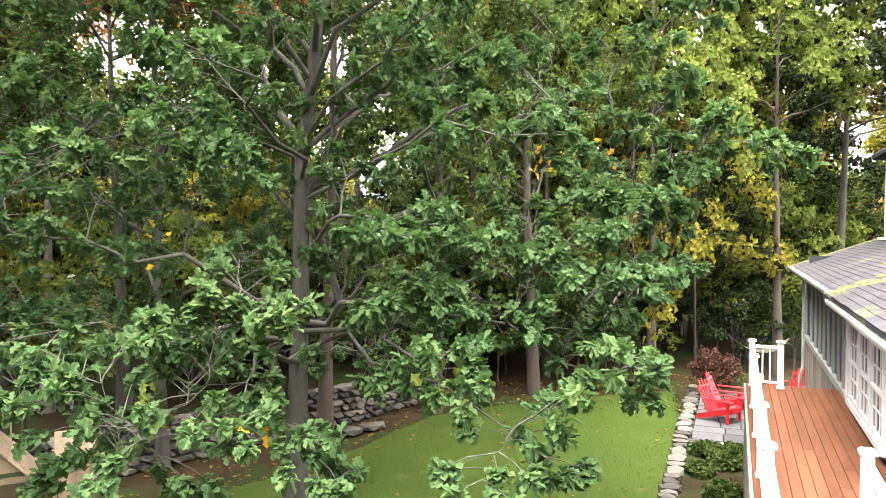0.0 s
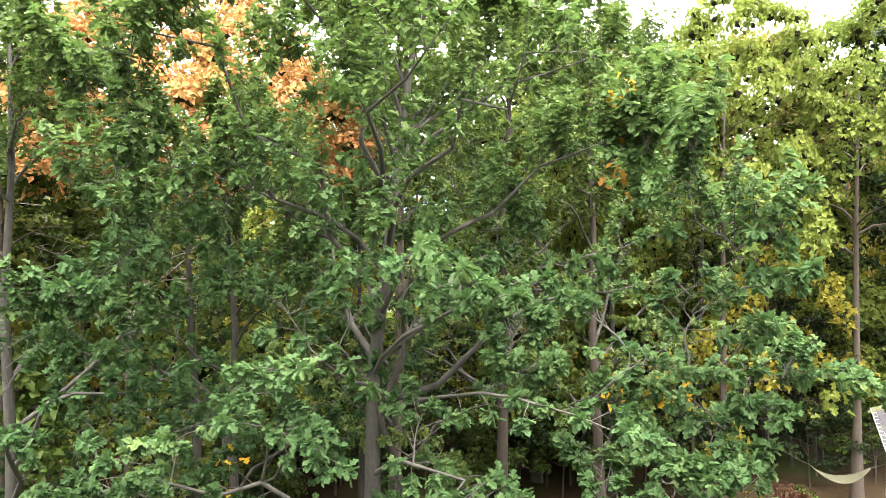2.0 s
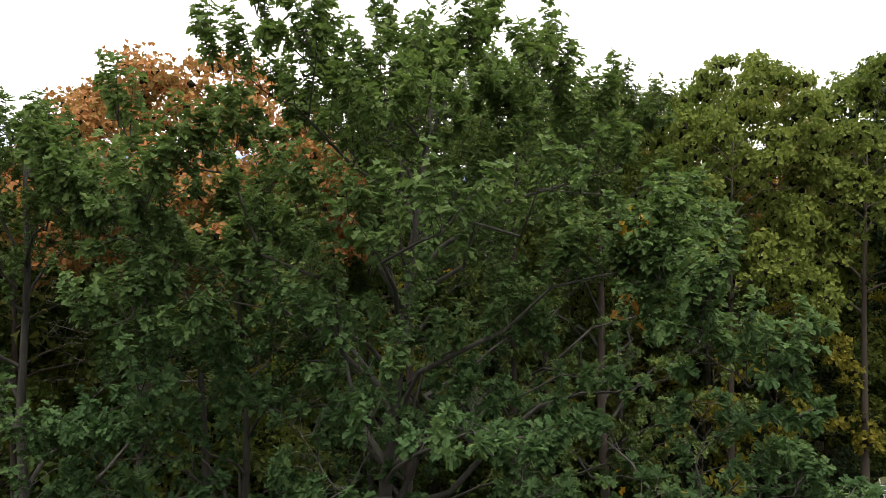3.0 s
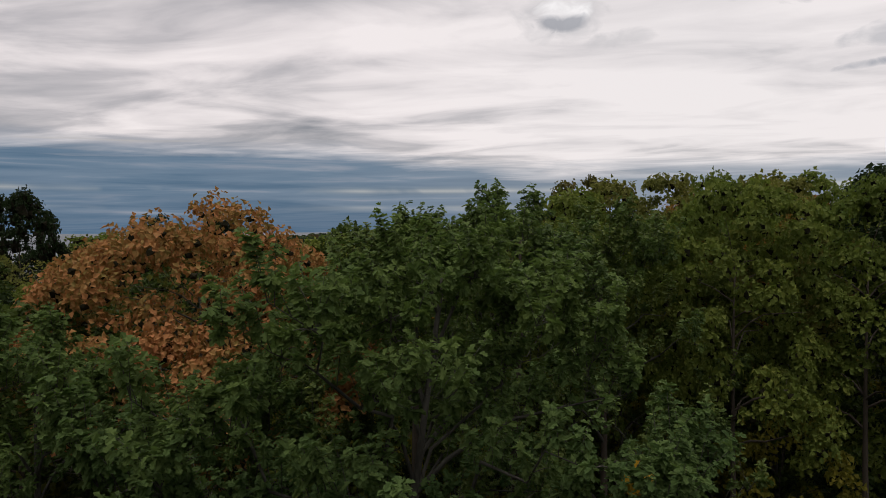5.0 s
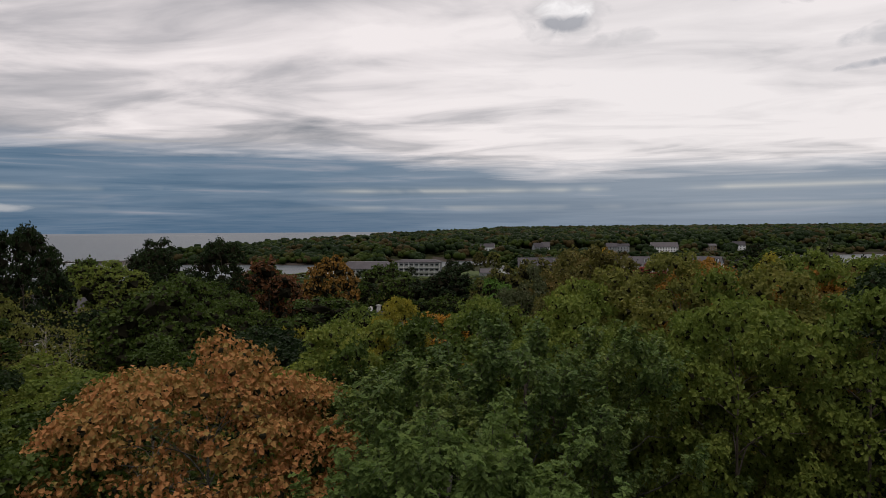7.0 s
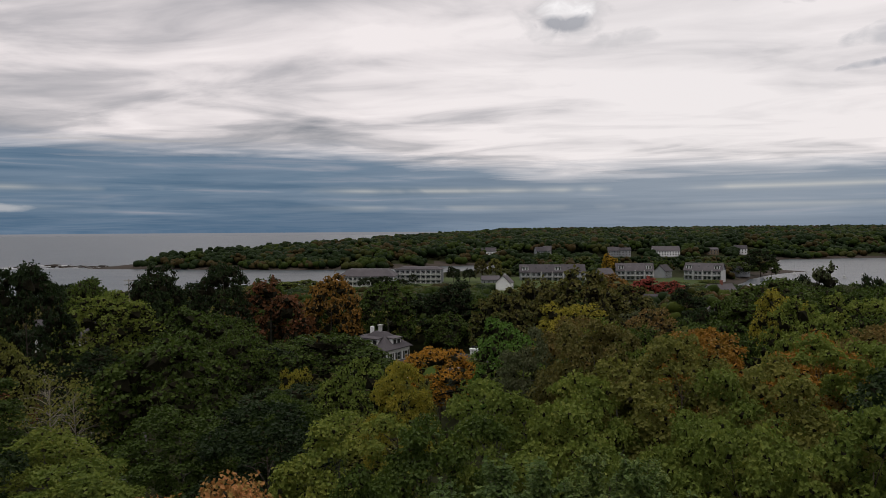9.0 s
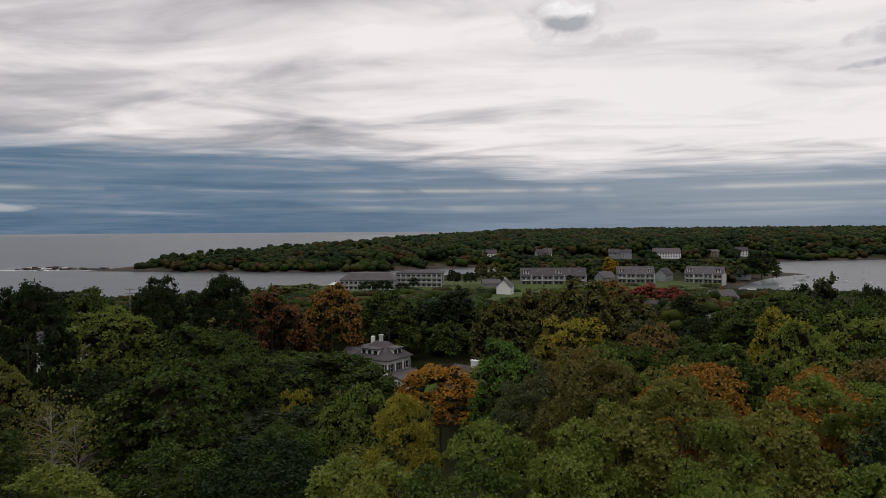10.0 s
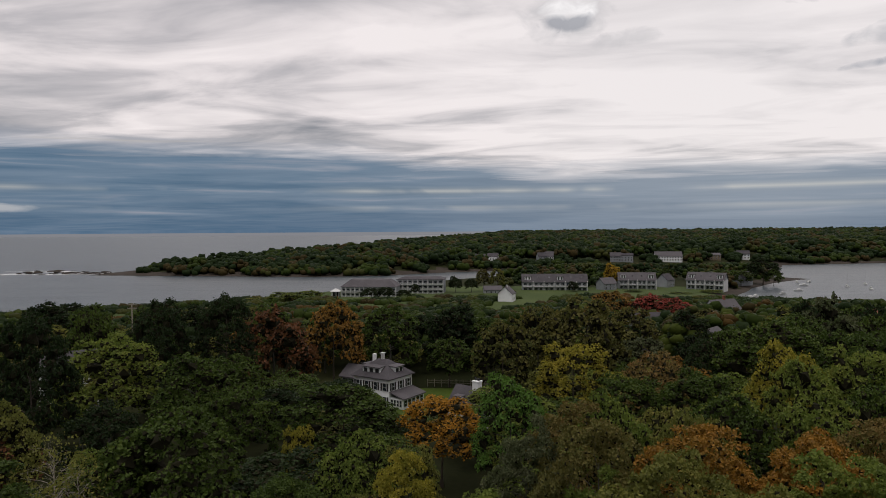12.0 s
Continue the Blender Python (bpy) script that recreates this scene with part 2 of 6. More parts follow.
FAR_LEAF = {
    "green": leaf_material("far_green_crown", [(0.030, 0.050, 0.012), (0.050, 0.078, 0.016), (0.080, 0.105, 0.022)], sheen=0.03, leafy=0.15, patches=0.07, depth=0.62),
    "dark": leaf_material("far_dark_crown", [(0.016, 0.032, 0.012), (0.028, 0.048, 0.016), (0.045, 0.066, 0.022)], sheen=0.03, leafy=0.15, patches=0.07, depth=0.62),
    "olive": leaf_material("far_olive_crown", [(0.050, 0.062, 0.018), (0.080, 0.088, 0.024), (0.115, 0.112, 0.030)], sheen=0.03, leafy=0.15, patches=0.07, depth=0.62),
    "brown": leaf_material("far_brown_crown", [(0.048, 0.048, 0.018), (0.080, 0.062, 0.024), (0.115, 0.076, 0.030)], sheen=0.03, leafy=0.15, patches=0.07, depth=0.62),
    "rust": leaf_material("far_rust_crown", [(0.070, 0.055, 0.018), (0.115, 0.070, 0.022), (0.160, 0.085, 0.028)], sheen=0.03, leafy=0.15, patches=0.07, depth=0.62),
    "lime": leaf_material("far_lime_crown", [(0.050, 0.076, 0.016), (0.082, 0.108, 0.020), (0.120, 0.138, 0.028)], sheen=0.03, leafy=0.15, patches=0.07, depth=0.62),
}
BARK = surface("bark", (0.030, 0.028, 0.022), (0.088, 0.084, 0.068), 3.0, 26.0, 0.9, 0.9, stretch=(1, 1, 0.25), stain=((0.11, 0.125, 0.085), 2.2, 0.58))
BARK_DARK = surface("dark_bark", (0.030, 0.024, 0.018), (0.085, 0.066, 0.050), 3.0, 26.0, 0.9, 0.9, stretch=(1, 1, 0.25))
# near-black for the crown cores: puts the shade between leaf clumps into colour
TWIG_SHADE = surface("crown_twig_shade", (0.010, 0.010, 0.006), (0.030, 0.028, 0.016), 2.0, 20.0, 0.95, 0.6, spec=0.05)
BARK_PALE = surface("pale_bark", (0.16, 0.14, 0.115), (0.34, 0.31, 0.26), 3.0, 20.0, 0.9, 0.7, stretch=(1, 1, 0.3))
SOIL = surface("leaf_litter", low=(0.012, 0.009, 0.005), high=(0.046, 0.030, 0.014), scale=0.8, fine=14.0, rough=0.95, bump=0.8, spec=0.08, stain=((0.022, 0.04, 0.010), 0.25, 0.48))
GRASS = surface("lawn_grass", (0.026, 0.046, 0.007), (0.052, 0.078, 0.012), 0.35, 30.0, 0.8, 0.9, spec=0.08, stain=((0.080, 0.085, 0.024), 0.5, 0.60))
WOOD_FLOOR = surface("far_wood_floor", (0.010, 0.014, 0.005), (0.028, 0.030, 0.012), 0.03, 1.0, 0.95, 0.4, spec=0.05)
MEADOW = surface("meadow_grass", (0.030, 0.050, 0.016), (0.065, 0.085, 0.028), 0.03, 1.0, 0.9, 0.4, spec=0.08)
STONE = surface("field_stone", (0.045, 0.042, 0.034), (0.130, 0.118, 0.096), 2.4, 24.0, 0.9, 0.8, vary=0.3, stain=((0.06, 0.075, 0.035), 1.6, 0.56))
SHORE_ROCK = surface("shore_rock", (0.014, 0.012, 0.010), (0.052, 0.043, 0.035), 0.06, 0.9, 0.9, 0.8, vary=0.3, spec=0.1)
FLAG = surface("flagstone", (0.040, 0.041, 0.043), (0.085, 0.086, 0.086), 2.2, 30.0, 0.85, 0.5, vary=0.3)
DECK_WOOD = surface("stained_deck_wood", (0.068, 0.028, 0.014), (0.125, 0.050, 0.025), 1.5, 22.0, 0.85, 0.35, vary=0.12, spec=0.10, stretch=(4, 0.5, 4))
GREY_WOOD = surface("weathered_wood", (0.10, 0.088, 0.070), (0.25, 0.225, 0.185), 1.5, 22.0, 0.9, 0.5, vary=0.2, stretch=(4, 4, 0.5))
CEDAR = surface("cedar_board", (0.15, 0.115, 0.075), (0.33, 0.25, 0.16), 1.5, 20.0, 0.8, 0.4, vary=0.2, stretch=(4, 4, 0.6))
WHITE_PAINT = surface("white_paint", (0.46, 0.465, 0.46), (0.57, 0.575, 0.565), 1.2, 18.0, 0.42, 0.08, vary=0.05, stain=((0.60, 0.60, 0.56), 1.1, 0.66))
GREY_TRIM = surface("grey_green_trim", (0.20, 0.22, 0.21), (0.30, 0.32, 0.30), 1.5, 24.0, 0.6, 0.15, vary=0.1)
SHINGLE = surface("asphalt_shingle", (0.024, 0.023, 0.025), (0.062, 0.060, 0.063), 0.8, 40.0, 1.0, 0.6, vary=0.15, spec=0.08, stain=((0.115, 0.125, 0.04), 0.75, 0.58))
MOSS = surface("roof_moss", (0.035, 0.040, 0.016), (0.085, 0.088, 0.030), 4.0, 40.0, 1.0, 1.0)
RED_PAINT = surface("red_plastic_lumber", (0.36, 0.010, 0.016), (0.48, 0.018, 0.026), 2.0, 24.0, 0.45, 0.12, vary=0.05)
SCREEN = surface("dark_insect_screen", (0.014, 0.017, 0.020), (0.035, 0.042, 0.048), 2.0, 200.0, 0.5, 0.1)
CLAPBOARD = surface("white_clapboard", (0.66, 0.67, 0.68), (0.80, 0.81, 0.82), 0.4, 6.0, 0.6, 0.1, vary=0.04)
GREY_SIDING = surface("grey_shingle_siding", (0.17, 0.185, 0.20), (0.29, 0.305, 0.32), 0.4, 4.0, 0.85, 0.2, vary=0.12)
FAR_ROOF = surface("far_roof_shingle", (0.036, 0.033, 0.038), (0.085, 0.078, 0.084), 0.3, 5.0, 0.9, 0.3, vary=0.2)
BRICK_RED = surface("chimney_brick", (0.16, 0.06, 0.04), (0.30, 0.12, 0.085), 1.0, 14.0, 0.9, 0.3)
BLACK_PAINT = surface("black_shutter_paint", (0.008, 0.009, 0.010), (0.022, 0.024, 0.026), 2.0, 10.0, 0.5, 0.1)
TAN_CLOTH = surface("tan_hammock_cloth", (0.035, 0.038, 0.020), (0.075, 0.075, 0.042), 3.0, 60.0, 0.9, 0.3)
METAL_GREY = surface("galvanised_metal", (0.32, 0.33, 0.34), (0.48, 0.49, 0.50), 3.0, 40.0, 0.45, 0.1, metal=0.6)
ROAD_GREY = surface("gravel_drive", (0.20, 0.19, 0.17), (0.34, 0.32, 0.29), 0.4, 6.0, 0.95, 0.4)


def glass_material():
    m, make = material("window_glass")
    p = make("ShaderNodeBsdfPrincipled", {"Base Color": (0.02, 0.026, 0.032, 1), "Roughness": 0.06, "Specular IOR Level": 0.8})
    finish(make, p.outputs[0])
    return m


GLASS = glass_material()


def water_material():
    m, make = material("sea_water")
    at = make("ShaderNodeTexCoord").outputs["Object"]
    at = make("ShaderNodeMapping", {0: at, 3: (0.35, 1.0, 1.0)}).outputs[0]
    swell = make("ShaderNodeTexNoise", {"Vector": at, "Scale": 0.045, "Detail": 6.0, "Roughness": 0.6}).outputs[0]
    chop = make("ShaderNodeTexNoise", {"Vector": at, "Scale": 0.5, "Detail": 4.0, "Roughness": 0.6}).outputs[0]
    relief = make("ShaderNodeBump", {"Strength": 0.6, "Distance": 1.2, "Height": maths(make, "ADD", swell, maths(make, "MULTIPLY", chop, 0.4))})
    colour = ramp(make, swell, [(0.35, (0.030, 0.042, 0.050)), (0.7, (0.066, 0.080, 0.090))])
    p = make("ShaderNodeBsdfPrincipled", {"Base Color": colour, "Roughness": 0.32, "Specular IOR Level": 0.5, "IOR": 1.33, "Normal": relief.outputs[0]})
    finish(make, p.outputs[0])
    return m


WATER = water_material()
FOAM = surface("sea_foam", (0.55, 0.57, 0.58), (0.8, 0.8, 0.8), 0.2, 1.5, 0.8, 0.3)

# ---------------------------------------------------------------- mesh tools
def mesh_of(name, verts, faces, mat, smooth=False):
    me = bpy.data.meshes.new(name)
    me.from_pydata(verts, [], faces)
    me.materials.append(mat)
    if smooth:
        me.polygons.foreach_set("use_smooth", [True] * len(me.polygons))
    me.update()
    return me


def joined(name, me, parent=None, label=""):
    ob = new(name, me)
    ob.parent = parent
    if label:
        ob["label"] = label
    return ob


def part(name, bm, mat, parent=None, label="", m=None):
    """Links a bmesh as one mesh object under a thing or a part."""
    me = bpy.data.meshes.new(name)
    bm.to_mesh(me)
    bm.free()
    me.materials.append(mat)
    ob = new(name, me)
    ob.parent = parent
    if m is not None:
        ob.matrix_local = m
    if label:
        ob["label"] = label
    return ob


def thing(name, m, label, category, group="", kind=""):
    ob = new(name)
    ob.empty_display_size = 0.2
    ob.matrix_world = m
    return tagged(ob, label, category, group, kind)


def box(x0, x1, y0, y1, z0, z1, bevel=0.0, bm=None, turn=None):
    """A box between limits; added to bm when one is given."""
    own = bmesh.new()
    bmesh.ops.create_cube(own, size=1.0)
    m = Matrix.Translation(((x0 + x1) / 2, (y0 + y1) / 2, (z0 + z1) / 2)) @ Matrix.Diagonal((x1 - x0, y1 - y0, z1 - z0, 1))
    bmesh.ops.transform(own, matrix=m, verts=own.verts)
    if bevel:
        bmesh.ops.bevel(own, geom=own.edges[:], offset=bevel, segments=1, affect="EDGES")
    if turn is not None:
        bmesh.ops.transform(own, matrix=turn, verts=own.verts)
    if bm is None:
        return own
    tmp = bpy.data.meshes.new("tmp")
    own.to_mesh(tmp)
    own.free()
    bm.from_mesh(tmp)
    bpy.data.meshes.remove(tmp)
    return bm


def prism(outline, depth, bm=None):
    """An outline in x-z, pushed along y by depth, as a closed solid."""
    bm = bm or bmesh.new()
    a = [bm.verts.new((x, 0, z)) for x, z in outline]
    b = [bm.verts.new((x, depth, z)) for x, z in outline]
    n = len(outline)
    bm.faces.new(a)
    bm.faces.new(b[::-1])
    for i in range(n):
        bm.faces.new((a[i], b[i], b[(i + 1) % n], a[(i + 1) % n]))
    bmesh.ops.recalc_face_normals(bm, faces=bm.faces)
    return bm


def tube(points, radii, sides=6, verts=None, faces=None):
    """A tapered tube along points, appended to lists."""
    verts = [] if verts is None else verts
    faces = [] if faces is None else faces
    pts = [Vector(p) for p in points]
    start = len(verts)
    for i, p in enumerate(pts):
        d = (pts[min(i + 1, len(pts) - 1)] - pts[max(i - 1, 0)]).normalized()
        a = d.orthogonal().normalized() if i == 0 else (a - d * a.dot(d)).normalized()
        b = d.cross(a)
        for k in range(sides):
            w = 2 * math.pi * k / sides
            verts.append(tuple(p + (a * math.cos(w) + b * math.sin(w)) * radii[i]))
    for i in range(len(pts) - 1):
        for k in range(sides):
            k2 = (k + 1) % sides
            faces.append((start + i * sides + k, start + i * sides + k2, start + (i + 1) * sides + k2, start + (i + 1) * sides + k))
    faces.append(tuple(start + (len(pts) - 1) * sides + k for k in range(sides)))
    return verts, faces


def rock(rng, sx, sy, sz, squash=0.5):
    """A rough stone: a box with broken, uneven corners, 44 triangles or so."""
    bm = bmesh.new()
    bmesh.ops.create_icosphere(bm, subdivisions=1, radius=1.0)
    for v in bm.verts:
        c = v.co
        k = max(abs(c.x), abs(c.y), abs(c.z)) ** squash
        v.co = Vector((c.x / k * sx * 0.55, c.y / k * sy * 0.55, c.z / k * sz * 0.55)) * (1 + rng.uniform(-0.13, 0.13))
    return bm


# ---------------------------------------------------------------- ground and sea
SEA = -12.0
MAINLAND = [(-900, -300), (-900, 250), (-420, 290), (-250, 330), (-170, 385), (-110, 450), (-70, 520), (-15, 575), (50, 640), (85, 715), (150, 775), (260, 830), (392, 850),
            (390, 800), (330, 690), (285, 600), (318, 585), (262, 545), (225, 500), (190, 445), (180, 410), (260, 375), (420, 385), (900, 420), (900, -300)]
HEADLAND = [(-372, 674), (-300, 662), (-225, 648), (-130, 632), (-60, 642), (5, 692), (120, 735), (250, 765), (375, 790), (520, 826), (800, 850), (1300, 900), (2600, 1100), (2600, 3600),
            (300, 3600), (60, 2400), (-60, 1700), (-170, 1200), (-235, 900), (-300, 770), (-345, 700)]


def shore_distance(xs, ys, polygon):
    """Metres inside a shoreline, negative at sea."""
    xs, ys = np.asarray(xs, float), np.asarray(ys, float)
    best = np.full(xs.shape, 1e9)
    inside = np.zeros(xs.shape, bool)
    for (ax, ay), (bx, by) in zip(polygon, polygon[1:] + polygon[:1]):
        t = np.clip(((xs - ax) * (bx - ax) + (ys - ay) * (by - ay)) / ((bx - ax) ** 2 + (by - ay) ** 2), 0, 1)
        best = np.minimum(best, np.hypot(xs - ax - t * (bx - ax), ys - ay - t * (by - ay)))
        cross = ((ay > ys) != (by > ys)) & (xs < (bx - ax) * (ys - ay) / (by - ay + 1e-9) + ax)
        inside ^= cross
    return np.where(inside, best, -best)


def ground_height(xs, ys):
    xs, ys = np.asarray(xs, float), np.asarray(ys, float)
    near = shore_distance(xs, ys, MAINLAND)
    far = shore_distance(xs, ys, HEADLAND)
    slope = np.interp(ys, [-100, 25, 60, 100, 128, 148, 300, 420, 700], [0.5, 0.0, -0.5, -3.2, -6.4, -7.8, -8.8, -9.0, -9.0])
    slope = slope + np.where((xs < -40) & (ys < 200), 4.0 * np.clip((-40 - xs) / 40, 0, 1), 0)
    roll = 0.5 * np.sin(xs * 0.021 + 1) * np.sin(ys * 0.017) * np.clip((ys - 30) / 60, 0, 1)
    a = np.minimum(slope + roll, SEA - 0.4 + near * 0.12)
    hill = np.interp(ys + 0.25 * xs, [600, 800, 1100, 1500, 2000, 3600], [3.0, 9.0, 14.0, 18.0, 24.0, 28.0]) + np.interp(xs, [-400, 0, 500, 1500], [0, 0, 2, 4])
    b = np.minimum(SEA + hill, SEA - 0.4 + far * 0.16)
    return np.maximum(np.maximum(a, b), SEA - 4.0)


def build_ground():
    xs = np.concatenate([-np.geomspace(12, 2600, 70)[::-1], np.linspace(-11.5, 15, 45), np.geomspace(16, 2600, 75)])
    ys = np.concatenate([np.linspace(-60, 6, 16), np.linspace(7, 40, 50), np.geomspace(41, 3600, 170)])
    gx, gy = np.meshgrid(xs, ys)
    gz = ground_height(gx, gy)
    near = (gx > -12) & (gx < 15) & (gy > 3) & (gy < 26)
    bumps = np.array([[noise.noise((x * 0.35, y * 0.35, 3.0)) for x in xs] for y in ys])
    gz = gz - 0.06 + np.where(near, 0.0, bumps * 0.35) - np.where(near, 0.02, 0)
    nx, ny = len(xs), len(ys)
    verts = np.stack([gx, gy, gz], -1).reshape(-1, 3)
    i = np.arange(nx * ny).reshape(ny, nx)
    faces = np.stack([i[:-1, :-1], i[:-1, 1:], i[1:, 1:], i[1:, :-1]], -1).reshape(-1, 4)
    me = mesh_of("ground", verts.tolist(), faces.tolist(), SOIL, True)
    me.materials.append(SHORE_ROCK)
    me.materials.append(MEADOW)
    me.materials.append(WOOD_FLOOR)
    mid = verts[faces].mean(1)
    slot = np.where((mid[:, 1] > 250) & (mid[:, 2] < SEA + np.where(mid[:, 1] > 640, 3.2, 1.4)), 1, 0)
    slot = np.where((mid[:, 1] > 250) & (slot == 0), 2, slot)
    slot = np.where((mid[:, 1] > 46) & (slot == 0), 3, slot)
    slot = np.where((mid[:, 1] > 480) & (slot == 2), 3, slot)
    me.polygons.foreach_set("material_index", slot.astype(int).tolist())
    tagged(new("ground", me), "woodland floor with leaf litter running down to the rocky shore", "ground", kind="structure")
    sea = bmesh.new()
    rows = [-300, 200, 500, 900, 1600, 2800, 4950]
    cols = [-4900, -2500, -1000, -300, 300, 1000, 2500, 4900]
    grid = [[sea.verts.new((x, y, SEA)) for x in cols] for y in rows]
    for r in range(len(rows) - 1):
        for c in range(len(cols) - 1):
            sea.faces.new((grid[r][c], grid[r][c + 1], grid[r + 1][c + 1], grid[r + 1][c]))
    tagged(part("water", sea, WATER), "grey rippled sea water under an overcast sky", "sea", kind="structure")


build_ground()

# ---------------------------------------------------------------- trees
OUTLINE = [(0.0, 0.0), (0.17, 0.24), (0.43, 0.40), (0.17, 0.54), (0.31, 0.80), (0.0, 1.0)]


def leaf_mesh(name, at, tip, up, size, mat, lobed, rng):
    """Leaves as folded blades. at: where each sits; tip: the way it points; up: its face; size: its length."""
    n = len(at)
    tip = tip / np.linalg.norm(tip, axis=1, keepdims=True)
    side = np.cross(tip, up)
    side /= np.linalg.norm(side, axis=1, keepdims=True) + 1e-9
    up = np.cross(side, tip)
    s = size[:, None]
    if lobed:
        shape = OUTLINE
    else:
        shape = [(0.0, 0.0), (0.46, 0.48), (0.0, 1.0)]
    k = len(shape)
    rows = []
    for sign in (1, -1):
        for w, l in (shape if sign == 1 else shape[1:-1]):
            droop = -0.30 * l * l
            lift = 0.35 * w
            rows.append(at + s * (sign * w * side + l * tip + (droop + lift) * up))
    verts = np.stack(rows, 1).reshape(-1, 3)
    m = 2 * k - 2
    base = np.arange(n)[:, None] * m
    right = base + np.arange(k)[None, :]
    left = base + np.array([0] + list(range(k, m)) + [k - 1])[::-1][None, :]
    faces = np.concatenate([right[:, None, :], left[:, None, :]], 1).reshape(-1, k)
    return mesh_of(name, verts.tolist(), faces.tolist(), mat)


def unit(rng, n):
    v = rng.normal(size=(n, 3))
    return v / np.linalg.norm(v, axis=1, keepdims=True)


def clumps_of(rng, height, spread, base, lobes, each=8):
    """A crown as a heap: big lobes over a dome, each covered with leaf clumps. Returns the clumps and the lobes."""
    mid, half = base + (height - base) * 0.46, (height - base) * 0.5
    cs, rs, ls, lr = [], [], [], []
    swing = rng.uniform(0, 6.28)
    for i in range(lobes):
        z = 1 - 1.42 * (i + 0.5) / lobes
        a = swing + 2.39996 * i + rng.uniform(-0.35, 0.35)
        w = math.sqrt(max(0.0, 1 - z * z))
        out = rng.uniform(0.60, 0.86)
        lobe = np.array([w * math.cos(a) * spread * out, w * math.sin(a) * spread * out, mid + z * half * out * rng.uniform(0.92, 1.10)])
        size = spread * rng.uniform(0.22, 0.36)
        ls.append(lobe)
        lr.append(size)
        face = np.array([w * math.cos(a), w * math.sin(a), z + 0.35])
        face /= np.linalg.norm(face)
        d = unit(rng, each * 3) + face * 0.9
        d /= np.linalg.norm(d, axis=1, keepdims=True)
        for k in range(each):
            cs.append(lobe + d[k] * size * np.array([1, 1, 0.9]) * rng.uniform(0.75, 1.02))
            rs.append(size * rng.uniform(0.34, 0.52))
    cs, rs, ls, lr = np.array(cs), np.array(rs), np.array(ls), np.array(lr)
    k = (height - base) / ((cs[:, 2] + rs * 0.8).max() - base)
    cs[:, 2] = base + (cs[:, 2] - base) * k
    ls[:, 2] = base + (ls[:, 2] - base) * k
    return cs, rs, ls, lr


def clump_leaves(rng, c, r, total, size, flat=0.85):
    share = np.maximum(3, (r ** 2 / (r ** 2).sum() * total)).astype(int)
    who = np.repeat(np.arange(len(c)), share)
    d = unit(rng, len(who))
    d[:, 2] = np.where(d[:, 2] < -0.25, -d[:, 2] * 0.6, d[:, 2])
    shell = rng.uniform(0.72, 1.10, len(who))[:, None]
    at = c[who] + d * r[who][:, None] * shell * np.array([1, 1, flat])
    tip = d * 0.45 + unit(rng, len(who)) * 0.75 + np.array([0, 0, -0.25])
    up = d + np.array([0, 0, 0.25]) + unit(rng, len(who)) * 0.25
    return at, tip, up, size * rng.uniform(0.65, 1.25, len(who))


OCTA = np.array([(1, 0, 0), (0, 1, 0), (-1, 0, 0), (0, -1, 0), (0, 0, 1), (0, 0, -1)], float)
FACETS = np.array([(0, 1, 4), (1, 2, 4), (2, 3, 4), (3, 0, 4), (1, 0, 5), (2, 1, 5), (3, 2, 5), (0, 3, 5)])


GOLDEN = (1 + 5 ** 0.5) / 2
ICOSA = np.array([(-1, GOLDEN, 0), (1, GOLDEN, 0), (-1, -GOLDEN, 0), (1, -GOLDEN, 0), (0, -1, GOLDEN), (0, 1, GOLDEN), (0, -1, -GOLDEN), (0, 1, -GOLDEN), (GOLDEN, 0, -1), (GOLDEN, 0, 1), (-GOLDEN, 0, -1), (-GOLDEN, 0, 1)]) / 1.902
ICOSA_FACES = np.array([[i, j, k] for i in range(12) for j in range(12) for k in range(12)
                        if i < j and i < k and abs(np.linalg.norm(ICOSA[i] - ICOSA[j]) - 1.05) < 0.05 and abs(np.linalg.norm(ICOSA[j] - ICOSA[k]) - 1.05) < 0.05
                        and abs(np.linalg.norm(ICOSA[i] - ICOSA[k]) - 1.05) < 0.05 and np.dot(np.cross(ICOSA[j] - ICOSA[i], ICOSA[k] - ICOSA[i]), ICOSA[i]) > 0])


def heaps_of(rng, c, r, verts, faces):
    """Uneven leafy domes for crowns too far off for single leaves."""
    n = len(c)
    k = rng.uniform(0.72, 1.18, (n, 12, 1)) * r[:, None, None]
    w = rng.uniform(0, 6.28, n)
    x, y = ICOSA[None, :, 0] * np.cos(w)[:, None] - ICOSA[None, :, 1] * np.sin(w)[:, None], ICOSA[None, :, 0] * np.sin(w)[:, None] + ICOSA[None, :, 1] * np.cos(w)[:, None]
    v = np.stack([x, y, np.broadcast_to(ICOSA[None, :, 2], x.shape) * 0.85], -1) * k + c[:, None]
    base = len(verts)
    verts.extend(v.reshape(-1, 3).tolist())
    faces.extend((base + np.arange(n)[:, None, None] * 12 + ICOSA_FACES[None]).reshape(-1, 3).tolist())


